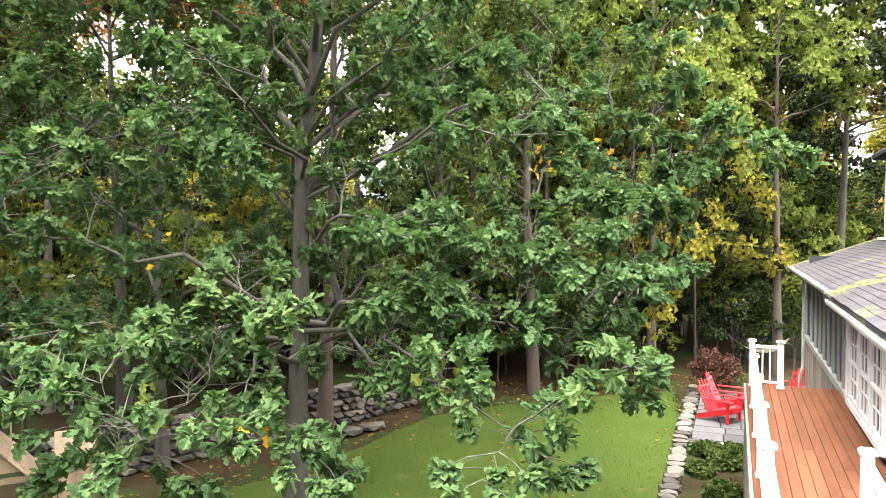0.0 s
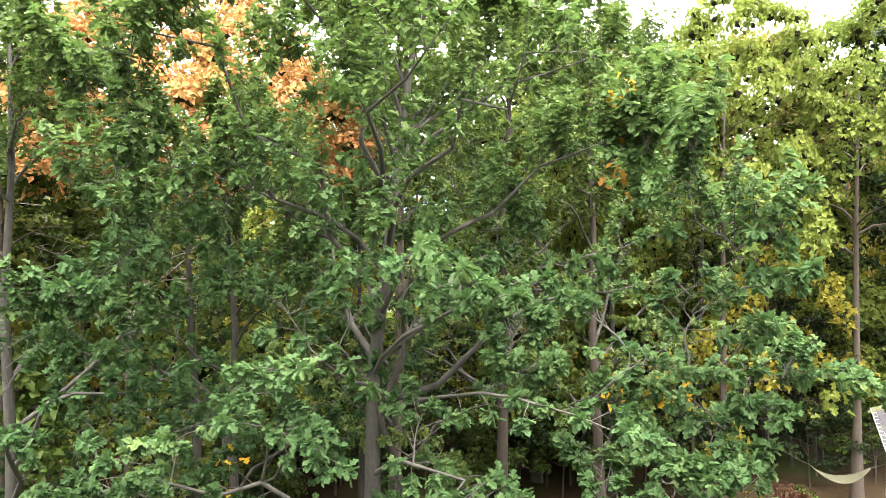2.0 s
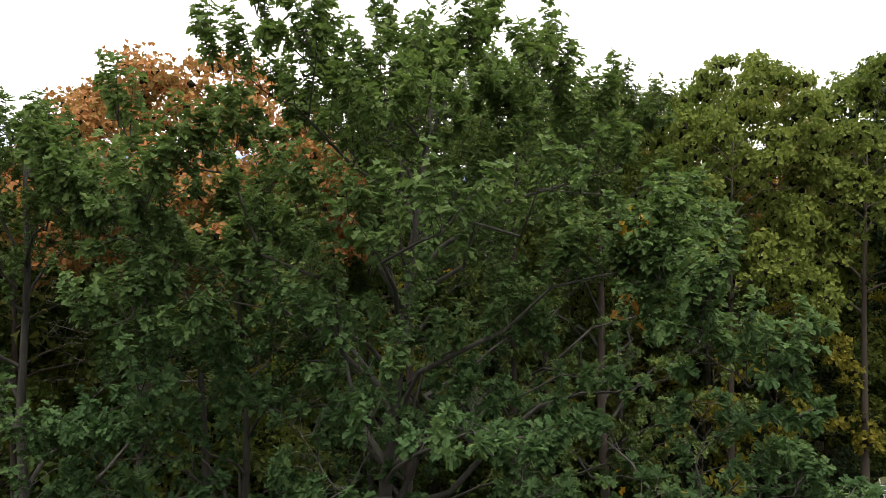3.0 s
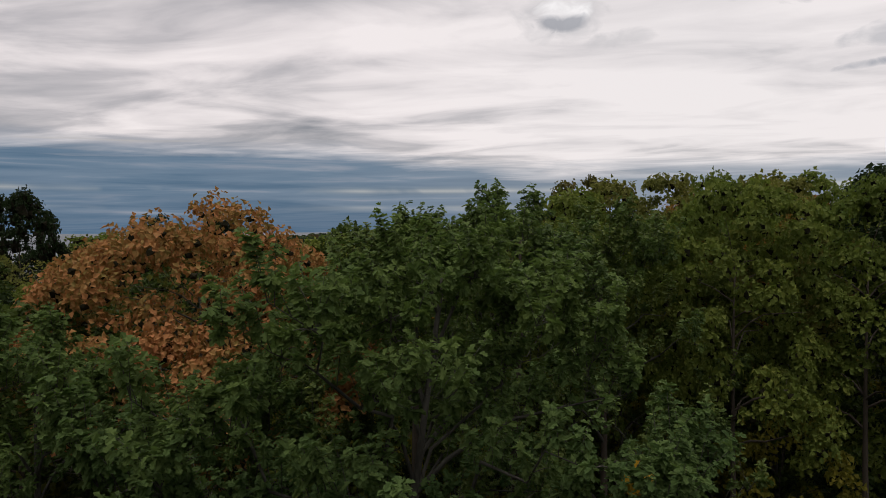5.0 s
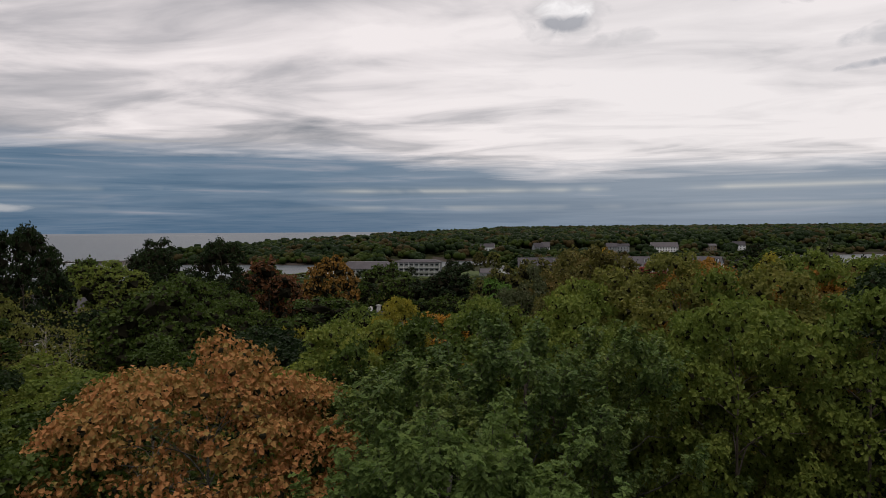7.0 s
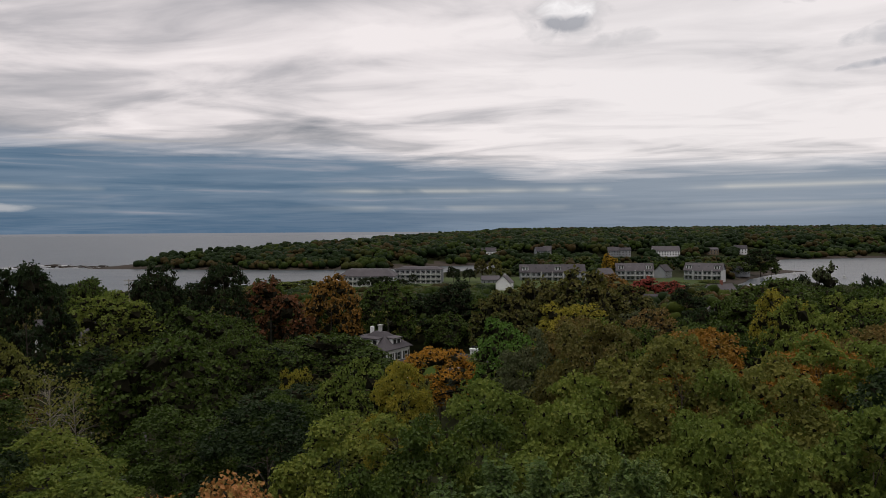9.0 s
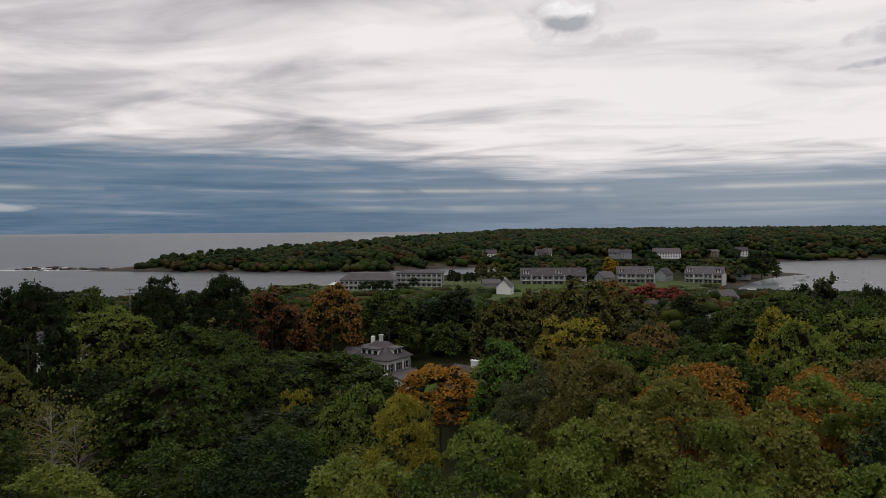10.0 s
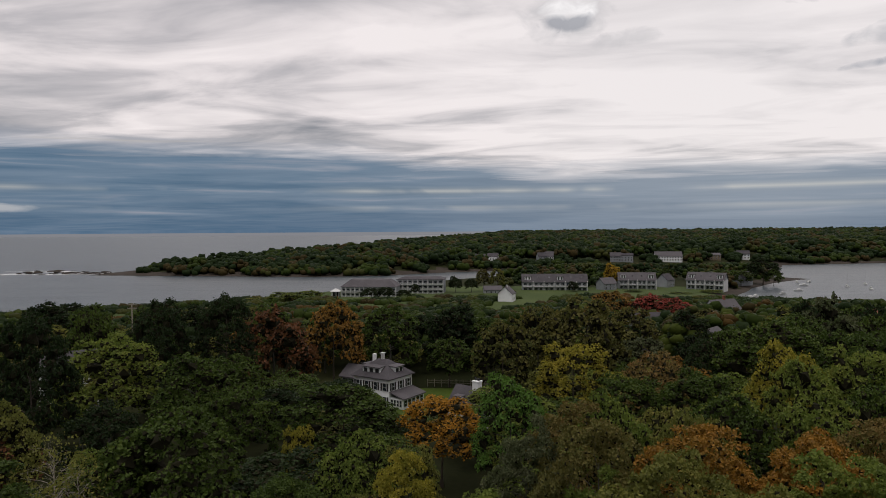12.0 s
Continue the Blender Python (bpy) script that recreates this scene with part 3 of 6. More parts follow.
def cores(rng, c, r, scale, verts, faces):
    """Dark cores inside the clumps, for inner twigs and the crown's painted shade: small broken facets."""
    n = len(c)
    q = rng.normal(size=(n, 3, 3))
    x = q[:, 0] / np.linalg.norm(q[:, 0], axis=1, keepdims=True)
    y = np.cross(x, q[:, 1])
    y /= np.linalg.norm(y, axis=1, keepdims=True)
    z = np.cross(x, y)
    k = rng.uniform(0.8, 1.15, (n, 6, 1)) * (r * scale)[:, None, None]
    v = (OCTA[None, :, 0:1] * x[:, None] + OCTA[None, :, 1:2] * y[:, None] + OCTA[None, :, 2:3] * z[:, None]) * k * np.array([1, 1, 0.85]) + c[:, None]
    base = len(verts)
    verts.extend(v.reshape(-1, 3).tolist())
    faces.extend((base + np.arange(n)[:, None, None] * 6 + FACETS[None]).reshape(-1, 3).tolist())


def wood_of(rng, c, height, base, girth, sides=6, limbs=9, lean=0.4, twigs=0):
    """A tapered, slightly bent trunk and limbs that run out to some of the clumps."""
    verts, faces = [], []
    bend = rng.uniform(-lean, lean, 2)
    line = []
    for i in range(7):
        f = i / 6
        line.append((bend[0] * f * f + 0.08 * math.sin(5 * f + bend[1] * 9), bend[1] * f * f, height * 0.86 * f - 0.3 * (i == 0)))
    tube(line, [girth * (1.45 if i == 0 else (1 - 0.9 * (i / 6) ** 0.9)) for i in range(7)], sides + 2, verts, faces)
    pick = rng.permutation(len(c))[:limbs]
    for k in pick:
        e = Vector(c[k])
        f = min(0.95, max(base / height * 0.75, (e.z - 0.35 * math.hypot(e.x, e.y)) / (height * 0.86)))
        lo = min(int(f * 6), 5)
        p = Vector(line[lo]).lerp(Vector(line[lo + 1]), f * 6 - lo)
        w = girth * (1 - 0.85 * f) * 0.55
        mid = p.lerp(e, 0.5) + Vector((rng.uniform(-0.3, 0.3), rng.uniform(-0.3, 0.3), rng.uniform(-0.1, 0.5)))
        q = p.lerp(mid, 0.55) + Vector((0, 0, 0.1))
        tube([p, q, mid, mid.lerp(e, 0.6), e], [w, w * 0.8, w * 0.55, w * 0.35, w * 0.12], max(4, sides - 1), verts, faces)
        for _ in range(twigs):
            s = mid.lerp(e, rng.uniform(0.0, 0.9))
            g = s + Vector(unit(rng, 1)[0]) * rng.uniform(0.4, 1.2)
            tube([s, s.lerp(g, 0.5) + Vector((0, 0, 0.08)), g], [w * 0.22, w * 0.16, w * 0.05], 4, verts, faces)
    return verts, faces


def tree_model(seed, height, spread, base, leaves, size, clumps, girth, lobed=False, core=0.5, limbs=9, sides=6, twigs=0, each=8):
    """The meshes of one tree: wood and crown, standing at the origin. The crown's leaves grow round near-black cores
    that paint its inner shade.
    """
    rng = np.random.RandomState(seed)
    c, r, lobe, lobe_r = clumps_of(rng, height, spread, base, clumps, each)
    at, tip, up, s = clump_leaves(rng, c, r, leaves, size)
    crown = leaf_mesh("crown", at, tip, up, s, LEAF["green"], lobed, rng)
    crown.materials.append(TWIG_SHADE)
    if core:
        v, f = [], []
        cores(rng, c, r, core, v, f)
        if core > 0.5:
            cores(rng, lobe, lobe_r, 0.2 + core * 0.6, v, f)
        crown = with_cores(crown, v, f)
    v, f = wood_of(rng, lobe, height, base, girth, sides, limbs, twigs=twigs)
    wood = mesh_of("trunk", v, f, BARK, True)
    return wood, crown


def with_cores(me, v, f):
    """Adds the dark shade cores to a mesh of leaves, in its second material."""
    inner = mesh_of("inner", v, f, TWIG_SHADE)
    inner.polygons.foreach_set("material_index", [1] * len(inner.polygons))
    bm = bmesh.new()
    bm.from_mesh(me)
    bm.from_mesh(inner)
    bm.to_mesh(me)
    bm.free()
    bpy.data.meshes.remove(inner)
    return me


def plant(models, k, x, y, z, colour, scale=1.0, tall=1.0, turn=0.0, label="", category="tree", group="", bark=None, name="tree"):
    wood, crown = models[k % len(models)]
    m = Matrix.Translation((x, y, z)) @ Matrix.Rotation(turn, 4, "Z") @ Matrix.Diagonal((scale, scale, scale * tall, 1))
    t = thing(name, m, label or TREE_WORDS[colour], category, group)
    a = joined("trunk", wood, t)
    b = joined("crown", crown, t)
    b.material_slots[0].link = "OBJECT"
    b.material_slots[0].material = LEAF[colour]
    if name == "sapling":
        a.name, a["kind"] = "stem", "stuff"
    if bark:
        a.material_slots[0].link = "OBJECT"
        a.material_slots[0].material = bark
    return t


TREE_WORDS = {
    "oak": "tall oak tree with large lobed blue-green leaves",
    "green": "broad leafy tree with a full mid-green crown",
    "dark": "dense tree with a dark green crown",
    "lime": "leafy tree with a yellow-green early autumn crown",
    "yellow": "tree with a golden yellow autumn crown",
    "olive": "tree with a thinning olive-grey autumn crown",
    "orange": "maple tree with a bright orange autumn crown",
    "rust": "tree with a rust-orange turning crown",
    "maple": "broad maple turning pinkish orange over green",
    "amber": "maple tree with a glowing amber crown",
    "red": "maple tree with a deep red autumn crown",
    "brown": "tree with a brown-green turning crown",
    "scarlet": "maple tree with a bright red autumn crown",
    "redbrown": "tree with a dull red-brown turning crown over green",
    "brightgreen": "rounded tree with a fresh bright green crown",
    "gold": "tree with a bright golden yellow crown",
    "pale": "tree with a sparse pale grey-green crown",
}

# ---------------------------------------------------------------- the oaks over the lawn
def oak_limb(rng, p, e, girth, wood, leaves, reach=1.0, dense=1.0, bare=0.3):
    """One limb from p to e: a bent, tapered branch, side twigs in its outer part, and drooping leaves on them."""
    p, e = Vector(p), Vector(e)
    span = (e - p).length
    n = 7
    sag = Vector((0, 0, 0.10 * span))
    wild = [Vector(rng.normal(size=3)) * 0.035 * span for _ in range(n)]
    line = [p.lerp(e, i / (n - 1)) + sag * math.sin(math.pi * i / (n - 1)) + (wild[i] if 0 < i < n - 1 else Vector()) for i in range(n)]
    tube(line, [girth * (1 - 0.88 * i / (n - 1)) for i in range(n)], 7, wood[0], wood[1])
    run = e - p
    across = run.cross(Vector((0, 0, 1))).normalized() if abs(run.normalized().z) < 0.95 else Vector((1, 0, 0))
    count = max(8, int(span * (1 - bare) / 0.27 * dense))
    for i in range(count + 3):
        f = bare + (1 - bare) * min(1.0, (i + rng.uniform(0, 0.6)) / count)
        g = min(f * (n - 1), n - 1.001)
        s = line[int(g)].lerp(line[int(g) + 1], g - int(g))
        sign = 1 if i % 2 else -1
        plume = s.z > 9.5 and rng.rand() < 0.75
        if plume:
            # near the top of the crown the shoots stand upright, leafy all along
            length = reach * rng.uniform(0.8, 1.5)
            way = (run.normalized() * rng.uniform(0.1, 0.5) + across * sign * rng.uniform(0.1, 0.7) + Vector((0, 0, rng.uniform(0.7, 1.5)))).normalized()
        else:
            length = reach * rng.uniform(0.5, 1.15) * (1.15 - 0.55 * f)
            way = (run.normalized() * rng.uniform(0.4, 0.9) + across * sign * rng.uniform(0.25, 1.0) + Vector((0, 0, rng.uniform(-0.25, 0.45)))).normalized()
        t = s + way * length + Vector((0, 0, -0.12 * length))
        tube([s, s.lerp(t, 0.5) + Vector((0, 0, 0.07 * length)), t], [0.008 + girth * 0.05, 0.007, 0.003], 4, wood[0], wood[1])
        for k in range(int(rng.uniform(24, 34) * (1.25 if plume else dense))):
            # leaves stand out all round from the twig and hang over
            f2 = rng.uniform(0.15, 1.04) ** 0.8 if plume else rng.uniform(0.55, 1.04) ** 0.7
            q = s.lerp(t, f2) + Vector(rng.normal(size=3)) * 0.03
            side = Vector(rng.normal(size=3))
            side = (side - way * side.dot(way)).normalized()
            out = side * 0.9 + way * rng.uniform(0.1, 1.0) * f2 + Vector((0, 0, -0.30))
            leaves[0].append(tuple(q))
            leaves[1].append(tuple(out))
            leaves[2].append((rng.normal() * 0.25 + side.x * 0.5, rng.normal() * 0.25 + side.y * 0.5 - 0.1, 0.75 + 0.5 * side.z))
            leaves[3].append(0.175 * rng.uniform(0.65, 1.2))
    return line


def oak_from(seed, trunk, girth, limbs, reach=1.0, dense=1.0, lobed=True):
    """Wood mesh, list of limb meshes and crown mesh of an oak. limbs: (height on the trunk, end, girth)."""
    rng = np.random.RandomState(seed)
    pts = [Vector(p) for p in trunk]
    v, f = [], []
    k = len(pts)
    tube(pts, [girth * (1.35 if i == 0 else 1.05 - 0.85 * i / (k - 1)) for i in range(k)], 10, v, f)
    wood = mesh_of("trunk", v, f, BARK, True)
    leaves = ([], [], [], [])
    branches = []
    nodes = []
    for h, e, w in sorted(limbs, key=lambda limb: limb[2] < 0):
        if w < 0:
            # a side branch: it leaves the nearest limb below it
            w = -w
            p, host = min(nodes, key=lambda n: (n[0] - Vector(e)).length + 2.0 * max(0, n[0].z - e[2] + 0.3))
            bits = ([], [])
            line = oak_limb(rng, p, e, min(w, 0.6 * host), bits, leaves, reach, dense, 0.12)
            nodes += [(q, w * (1 - 0.88 * i / 6)) for i, q in enumerate(line) if 2 <= i < 6]
            branches.append(mesh_of("limb", bits[0], bits[1], BARK, True))
            continue
        g = 0
        while g < k - 2 and pts[g + 1].z < h:
            g += 1
        p = pts[g].lerp(pts[g + 1], min(1, max(0, (h - pts[g].z) / max(0.01, pts[g + 1].z - pts[g].z))))
        bits = ([], [])
        line = oak_limb(rng, p, e, w, bits, leaves, reach, dense * (0.95 if e[2] > 8 else 0.85 if e[2] > 6 else 1.1), 0.14 if e[2] > 9 else 0.3)
        nodes += [(q, w * (1 - 0.88 * i / 6)) for i, q in enumerate(line) if 1 <= i < 6]
        branches.append(mesh_of("limb", bits[0], bits[1], BARK, True))
    a = [np.array(x) for x in leaves]
    return wood, branches, leaf_mesh("crown", a[0], a[1], a[2], a[3], LEAF["oak"], lobed, rng)


def sprig(parent, seed, at, colour, count, label):
    """A small bunch of turned leaves on the oak."""
    rng = np.random.RandomState(seed)
    p = np.array(at) + rng.normal(size=(count, 3)) * np.array([0.16, 0.12, 0.2])
    tip = unit(rng, count) + np.array([0, 0, -0.7])
    up = unit(rng, count) * 0.4 + np.array([0, -0.4, 0.8])
    bunch = joined("sprig_of_leaves", leaf_mesh("sprig_of_leaves", p, tip, up, rng.uniform(0.14, 0.22, count), LEAF[colour], True, rng), parent, label)
    bunch["kind"] = "stuff"


def oak_thing(model, m, label, colour="oak"):
    t = thing("oak_tree", m, label, "tree", "oaks by the lawn")
    stem = joined("trunk", model[0], t)
    if colour != "oak":
        stem.material_slots[0].link = "OBJECT"
        stem.material_slots[0].material = BARK_DARK
    for b in model[1]:
        joined("limb", b, t)
    crown = joined("crown", model[2], t)
    crown.material_slots[0].link = "OBJECT"
    crown.material_slots[0].material = LEAF[colour]
    return t


def crown_ends(rng, count, mid, spread, low, high):
    """Limb ends spread over a dome, with the height on the trunk where each starts."""
    out = []
    for i in range(count):
        a = 2.4 * i + rng.uniform(-0.4, 0.4)
        z = low + (high - low) * ((i + 0.5) / count)
        f = (z - low) / (high - low)
        r = spread * (0.55 + 0.45 * math.sin(math.pi * min(1, 0.25 + 0.72 * f))) * (1 - 0.75 * max(0, f - 0.55) / 0.45) * rng.uniform(0.75, 1.1)
        e = (mid[0] + r * math.cos(a), mid[1] + r * math.sin(a), z)
        out.append((max(low * 0.8, z - 0.42 * r - 0.6), e, (0.028 + 0.008 * r) * (1 if i % 3 == 0 else -0.7)))
    return out


def leaders(rng, count, mid, spread, top):
    """Upright shoots that fill the middle of a crown."""
    out = []
    for i in range(count):
        a = 2.4 * i
        r = spread * math.sqrt((i + 0.5) / count)
        e = (mid[0] + r * math.cos(a), mid[1] + r * math.sin(a), top - 0.4 * r - rng.uniform(0, 1.7))
        out.append((e[2] - 2.6 - 0.3 * r, e, 0.045 if i % 4 == 0 else -0.035))
    return out


def build_oaks():
    rng = np.random.RandomState(5)
    trunk = [(-1.75, 13.9, -0.2), (-1.70, 13.9, 2.0), (-1.62, 13.95, 4.5), (-1.60, 14.0, 7.0), (-1.3, 14.1, 9.5), (-1.0, 14.2, 12.0), (-0.5, 14.2, 15.6)]
    low = [(3.4, (-4.3, 10.6, 3.6), 0.07), (3.0, (-1.9, 9.2, 3.0), 0.07), (3.8, (1.0, 9.2, 3.5), 0.08), (3.2, (1.2, 8.2, 2.6), 0.06), (3.9, (-6.2, 9.4, 3.4), 0.07),
           (5.0, (0.4, 9.9, 5.5), 0.07), (3.6, (3.7, 9.6, 3.4), 0.07), (3.2, (2.3, 8.8, 2.5), 0.05), (5.4, (6.3, 13.2, 7.3), 0.10), (4.8, (4.4, 10.9, 4.7), 0.08),
           (6.4, (4.6, 15.4, 8.8), 0.09), (7.0, (0.9, 10.4, 9.0), 0.06), (8.2, (3.2, 11.3, 11.6), 0.07), (7.4, (-5.8, 10.6, 10.6), 0.08), (5.6, (-4.6, 10.2, 6.6), 0.07),
           (6.2, (2.4, 9.8, 7.0), 0.06), (6.6, (-2.4, 9.6, 8.0), 0.06), (4.2, (-7.0, 11.8, 5.2), 0.08), (4.4, (2.6, 11.2, 5.4), 0.06), (3.6, (-3.4, 9.4, 2.6), 0.05)]
    middle = [(-0.2, 10.7, 5.5), (0.7, 10.6, 5.7), (1.6, 10.5, 5.3), (2.4, 10.4, 5.1), (3.3, 10.4, 5.4), (1.9, 10.5, 4.3), (2.8, 10.4, 3.9), (0.2, 10.6, 4.3),
              (3.7, 10.3, 4.8), (1.2, 10.5, 4.6), (2.5, 11.8, 5.8), (3.0, 9.8, 4.7), (0.8, 9.6, 3.8), (3.5, 9.3, 3.7), (2.4, 9.0, 3.3)]
    right = [(5.4, 12.8, 7.0), (7.0, 12.6, 7.2), (7.5, 12.6, 7.0), (6.2, 12.7, 7.5), (4.8, 12.8, 6.1), (5.7, 12.7, 6.6), (4.1, 12.9, 6.8)]
    left = [(-4.5, 10.0, 3.8), (-3.3, 9.9, 4.2), (-2.3, 9.8, 4.3), (-5.0, 10.1, 3.2), (-2.7, 9.9, 3.6), (-1.9, 9.8, 3.0), (-1.1, 9.7, 2.7), (-0.7, 9.7, 2.1),
            (-2.9, 9.9, 2.1), (-4.4, 10.0, 2.2), (-1.5, 9.8, 4.4), (-3.7, 10.0, 2.8)]
    upper = [(-6.2, 13.0, 7.2), (-4.8, 12.9, 6.7), (-5.8, 13.0, 8.5), (-3.5, 12.8, 8.8), (-2.0, 12.6, 9.1), (0.2, 12.4, 9.1), (2.3, 12.3, 8.5), (4.1, 12.1, 8.8),
             (5.3, 12.0, 8.1), (-3.3, 12.7, 7.3), (-0.6, 12.5, 6.7), (1.2, 12.3, 7.3)]
    more = [(0, e, -0.04) for e in middle + right + left + upper]
    low = [(h, e, w * (0.85 if i % 5 < 3 else -0.7)) for i, (h, e, w) in enumerate(low)] + [(1.2, (-0.7, 14.3, 9.6), 0.13)]
    for i in range(44):
        z = 2.8 + 9.8 * ((i * 0.618) % 1.0)
        more.append((0, (rng.uniform(-6.6, 5.6), rng.uniform(10.2, 13.4) if z > 5 else rng.uniform(11.0, 15.5), z), -0.04))
    high = crown_ends(rng, 34, (-0.9, 14.1), 5.6, 9.0, 15.8)
    high += leaders(rng, 18, (0.0, 14.0), 3.3, 16.7) + [(10.5, (-3.2, 10.6, 15.4), 0.06), (0, (-2.4, 10.4, 15.0), -0.04), (0, (-4.0, 11.0, 14.6), -0.04), (8.6, (-5.5, 11.0, 13.8), 0.06), (0, (-4.8, 10.4, 12.6), -0.04), (0, (-6.3, 11.5, 12.2), -0.04), (0, (-3.6, 10.8, 13.4), -0.04), (0, (-5.2, 11.2, 11.0), -0.04), (0, (-6.8, 11.4, 13.0), -0.04), (0, (-2.6, 10.6, 12.4), -0.04)]
    main = oak_from(11, trunk, 0.215, low + more + high, 1.0, 1.0)
    big = oak_thing(main, Matrix.Identity(4), "big oak with long drooping limbs of lobed green leaves")
    for i, (p, colour, count) in enumerate((((3.1, 12.9, 7.0), "gold", 9), ((3.7, 12.8, 6.9), "gold", 7), ((4.2, 12.7, 6.9), "gold", 6), ((2.8, 11.6, 12.0), "gold", 26), ((2.7, 11.7, 10.9), "orange", 10), ((-4.3, 13.3, 5.5), "gold", 10), ((-1.9, 9.3, 3.0), "gold", 5), ((0.8, 9.4, 3.6), "lime", 12), ((6.9, 12.4, 7.0), "lime", 26), ((-3.2, 9.7, 3.2), "lime", 12))):
        sprig(big, 300 + i, p, colour, count, "sprig of yellowing oak leaves")
    rng = np.random.RandomState(9)
    straight = [(0, 0, -0.2), (0.1, 0, 3.0), (0.25, 0.1, 6.5), (0.2, 0.2, 10.0), (0.4, 0.1, 13.5), (0.3, 0, 16.6)]
    other = oak_from(12, straight, 0.19, crown_ends(rng, 44, (0.2, 0), 4.9, 4.5, 17.0) + leaders(rng, 11, (0.3, 0), 2.6, 17.1), 1.0, 0.85)
    for x, y, s, turn, colour in ((1.6, 21.4, 1.0, 0.4, "turning"), (5.2, 23.4, 0.98, 2.6, "turning"), (-5.2, 16.8, 0.76, 4.2, "oak"), (-1.6, 19.2, 0.96, 5.5, "turning"), (-8.8, 13.6, 0.84, 1.2, "oak")):
        oak_thing(other, Matrix.Translation((x, y, 0)) @ Matrix.Rotation(turn, 4, "Z") @ Matrix.Diagonal((s, s, s, 1)), "tall oak with a lichened grey trunk and full green crown" if colour == "oak" else "tall oak turning yellow-green at the top of its crown", colour)


build_oaks()

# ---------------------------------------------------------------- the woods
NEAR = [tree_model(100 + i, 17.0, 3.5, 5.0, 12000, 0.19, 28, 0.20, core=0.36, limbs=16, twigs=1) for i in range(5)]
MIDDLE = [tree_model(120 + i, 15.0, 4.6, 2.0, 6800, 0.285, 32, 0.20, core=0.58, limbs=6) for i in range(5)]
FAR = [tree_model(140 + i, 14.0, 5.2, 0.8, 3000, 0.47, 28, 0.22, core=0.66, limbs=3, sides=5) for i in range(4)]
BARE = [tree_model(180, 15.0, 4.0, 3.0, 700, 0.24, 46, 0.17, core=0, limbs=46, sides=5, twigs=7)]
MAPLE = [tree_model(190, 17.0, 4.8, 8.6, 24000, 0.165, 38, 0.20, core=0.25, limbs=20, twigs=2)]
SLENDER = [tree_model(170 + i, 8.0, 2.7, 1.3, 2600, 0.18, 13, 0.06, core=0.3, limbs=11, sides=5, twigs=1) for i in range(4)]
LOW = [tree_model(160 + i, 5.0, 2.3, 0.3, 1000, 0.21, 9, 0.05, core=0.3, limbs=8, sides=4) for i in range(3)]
SIZES = {"near": (17.0, 3.5), "middle": (15.0, 4.6), "far": (14.0, 5.2)}


def level_of(y):
    return ("near", NEAR) if y < 52 else ("middle", MIDDLE) if y < 135 else ("far", FAR)


def put_tree(rng, x, y, top, radius, colour, z=None):
    z = float(ground_height(x, y)) - 0.1 if z is None else z
    size, models = level_of(y)
    h, r = SIZES[size]
    s = radius / r
    return plant(models, rng.randint(len(models)), x, y, z, colour, s, (top - z) / h / s, rng.uniform(0, 6.28), group="woodland trees", bark=BARK_DARK if rng.rand() < 0.4 else None)


def open_ground(x, y):
    """Where no tree of the wood stands: garden, houses, drives."""
    if y < 24 and -5 < x < 13 or y < 17 and abs(x) < 22:
        return True
    if y < 36 and x > 8 and x > 0.62 * y - 3 and y < 26:
        return True
    for cx, cy, rx, ry in ((-16, 150, 13, 13), (4, 152, 13, 9), (3, 134, 7, 8), (-14, 128, 9, 13), (-70, 126, 11, 9), (-66, 112, 5, 8), (63, 190, 12, 10), (37, 150, 8, 8)):
        if ((x - cx) / rx) ** 2 + ((y - cy) / ry) ** 2 < 1:
            return True
    return False


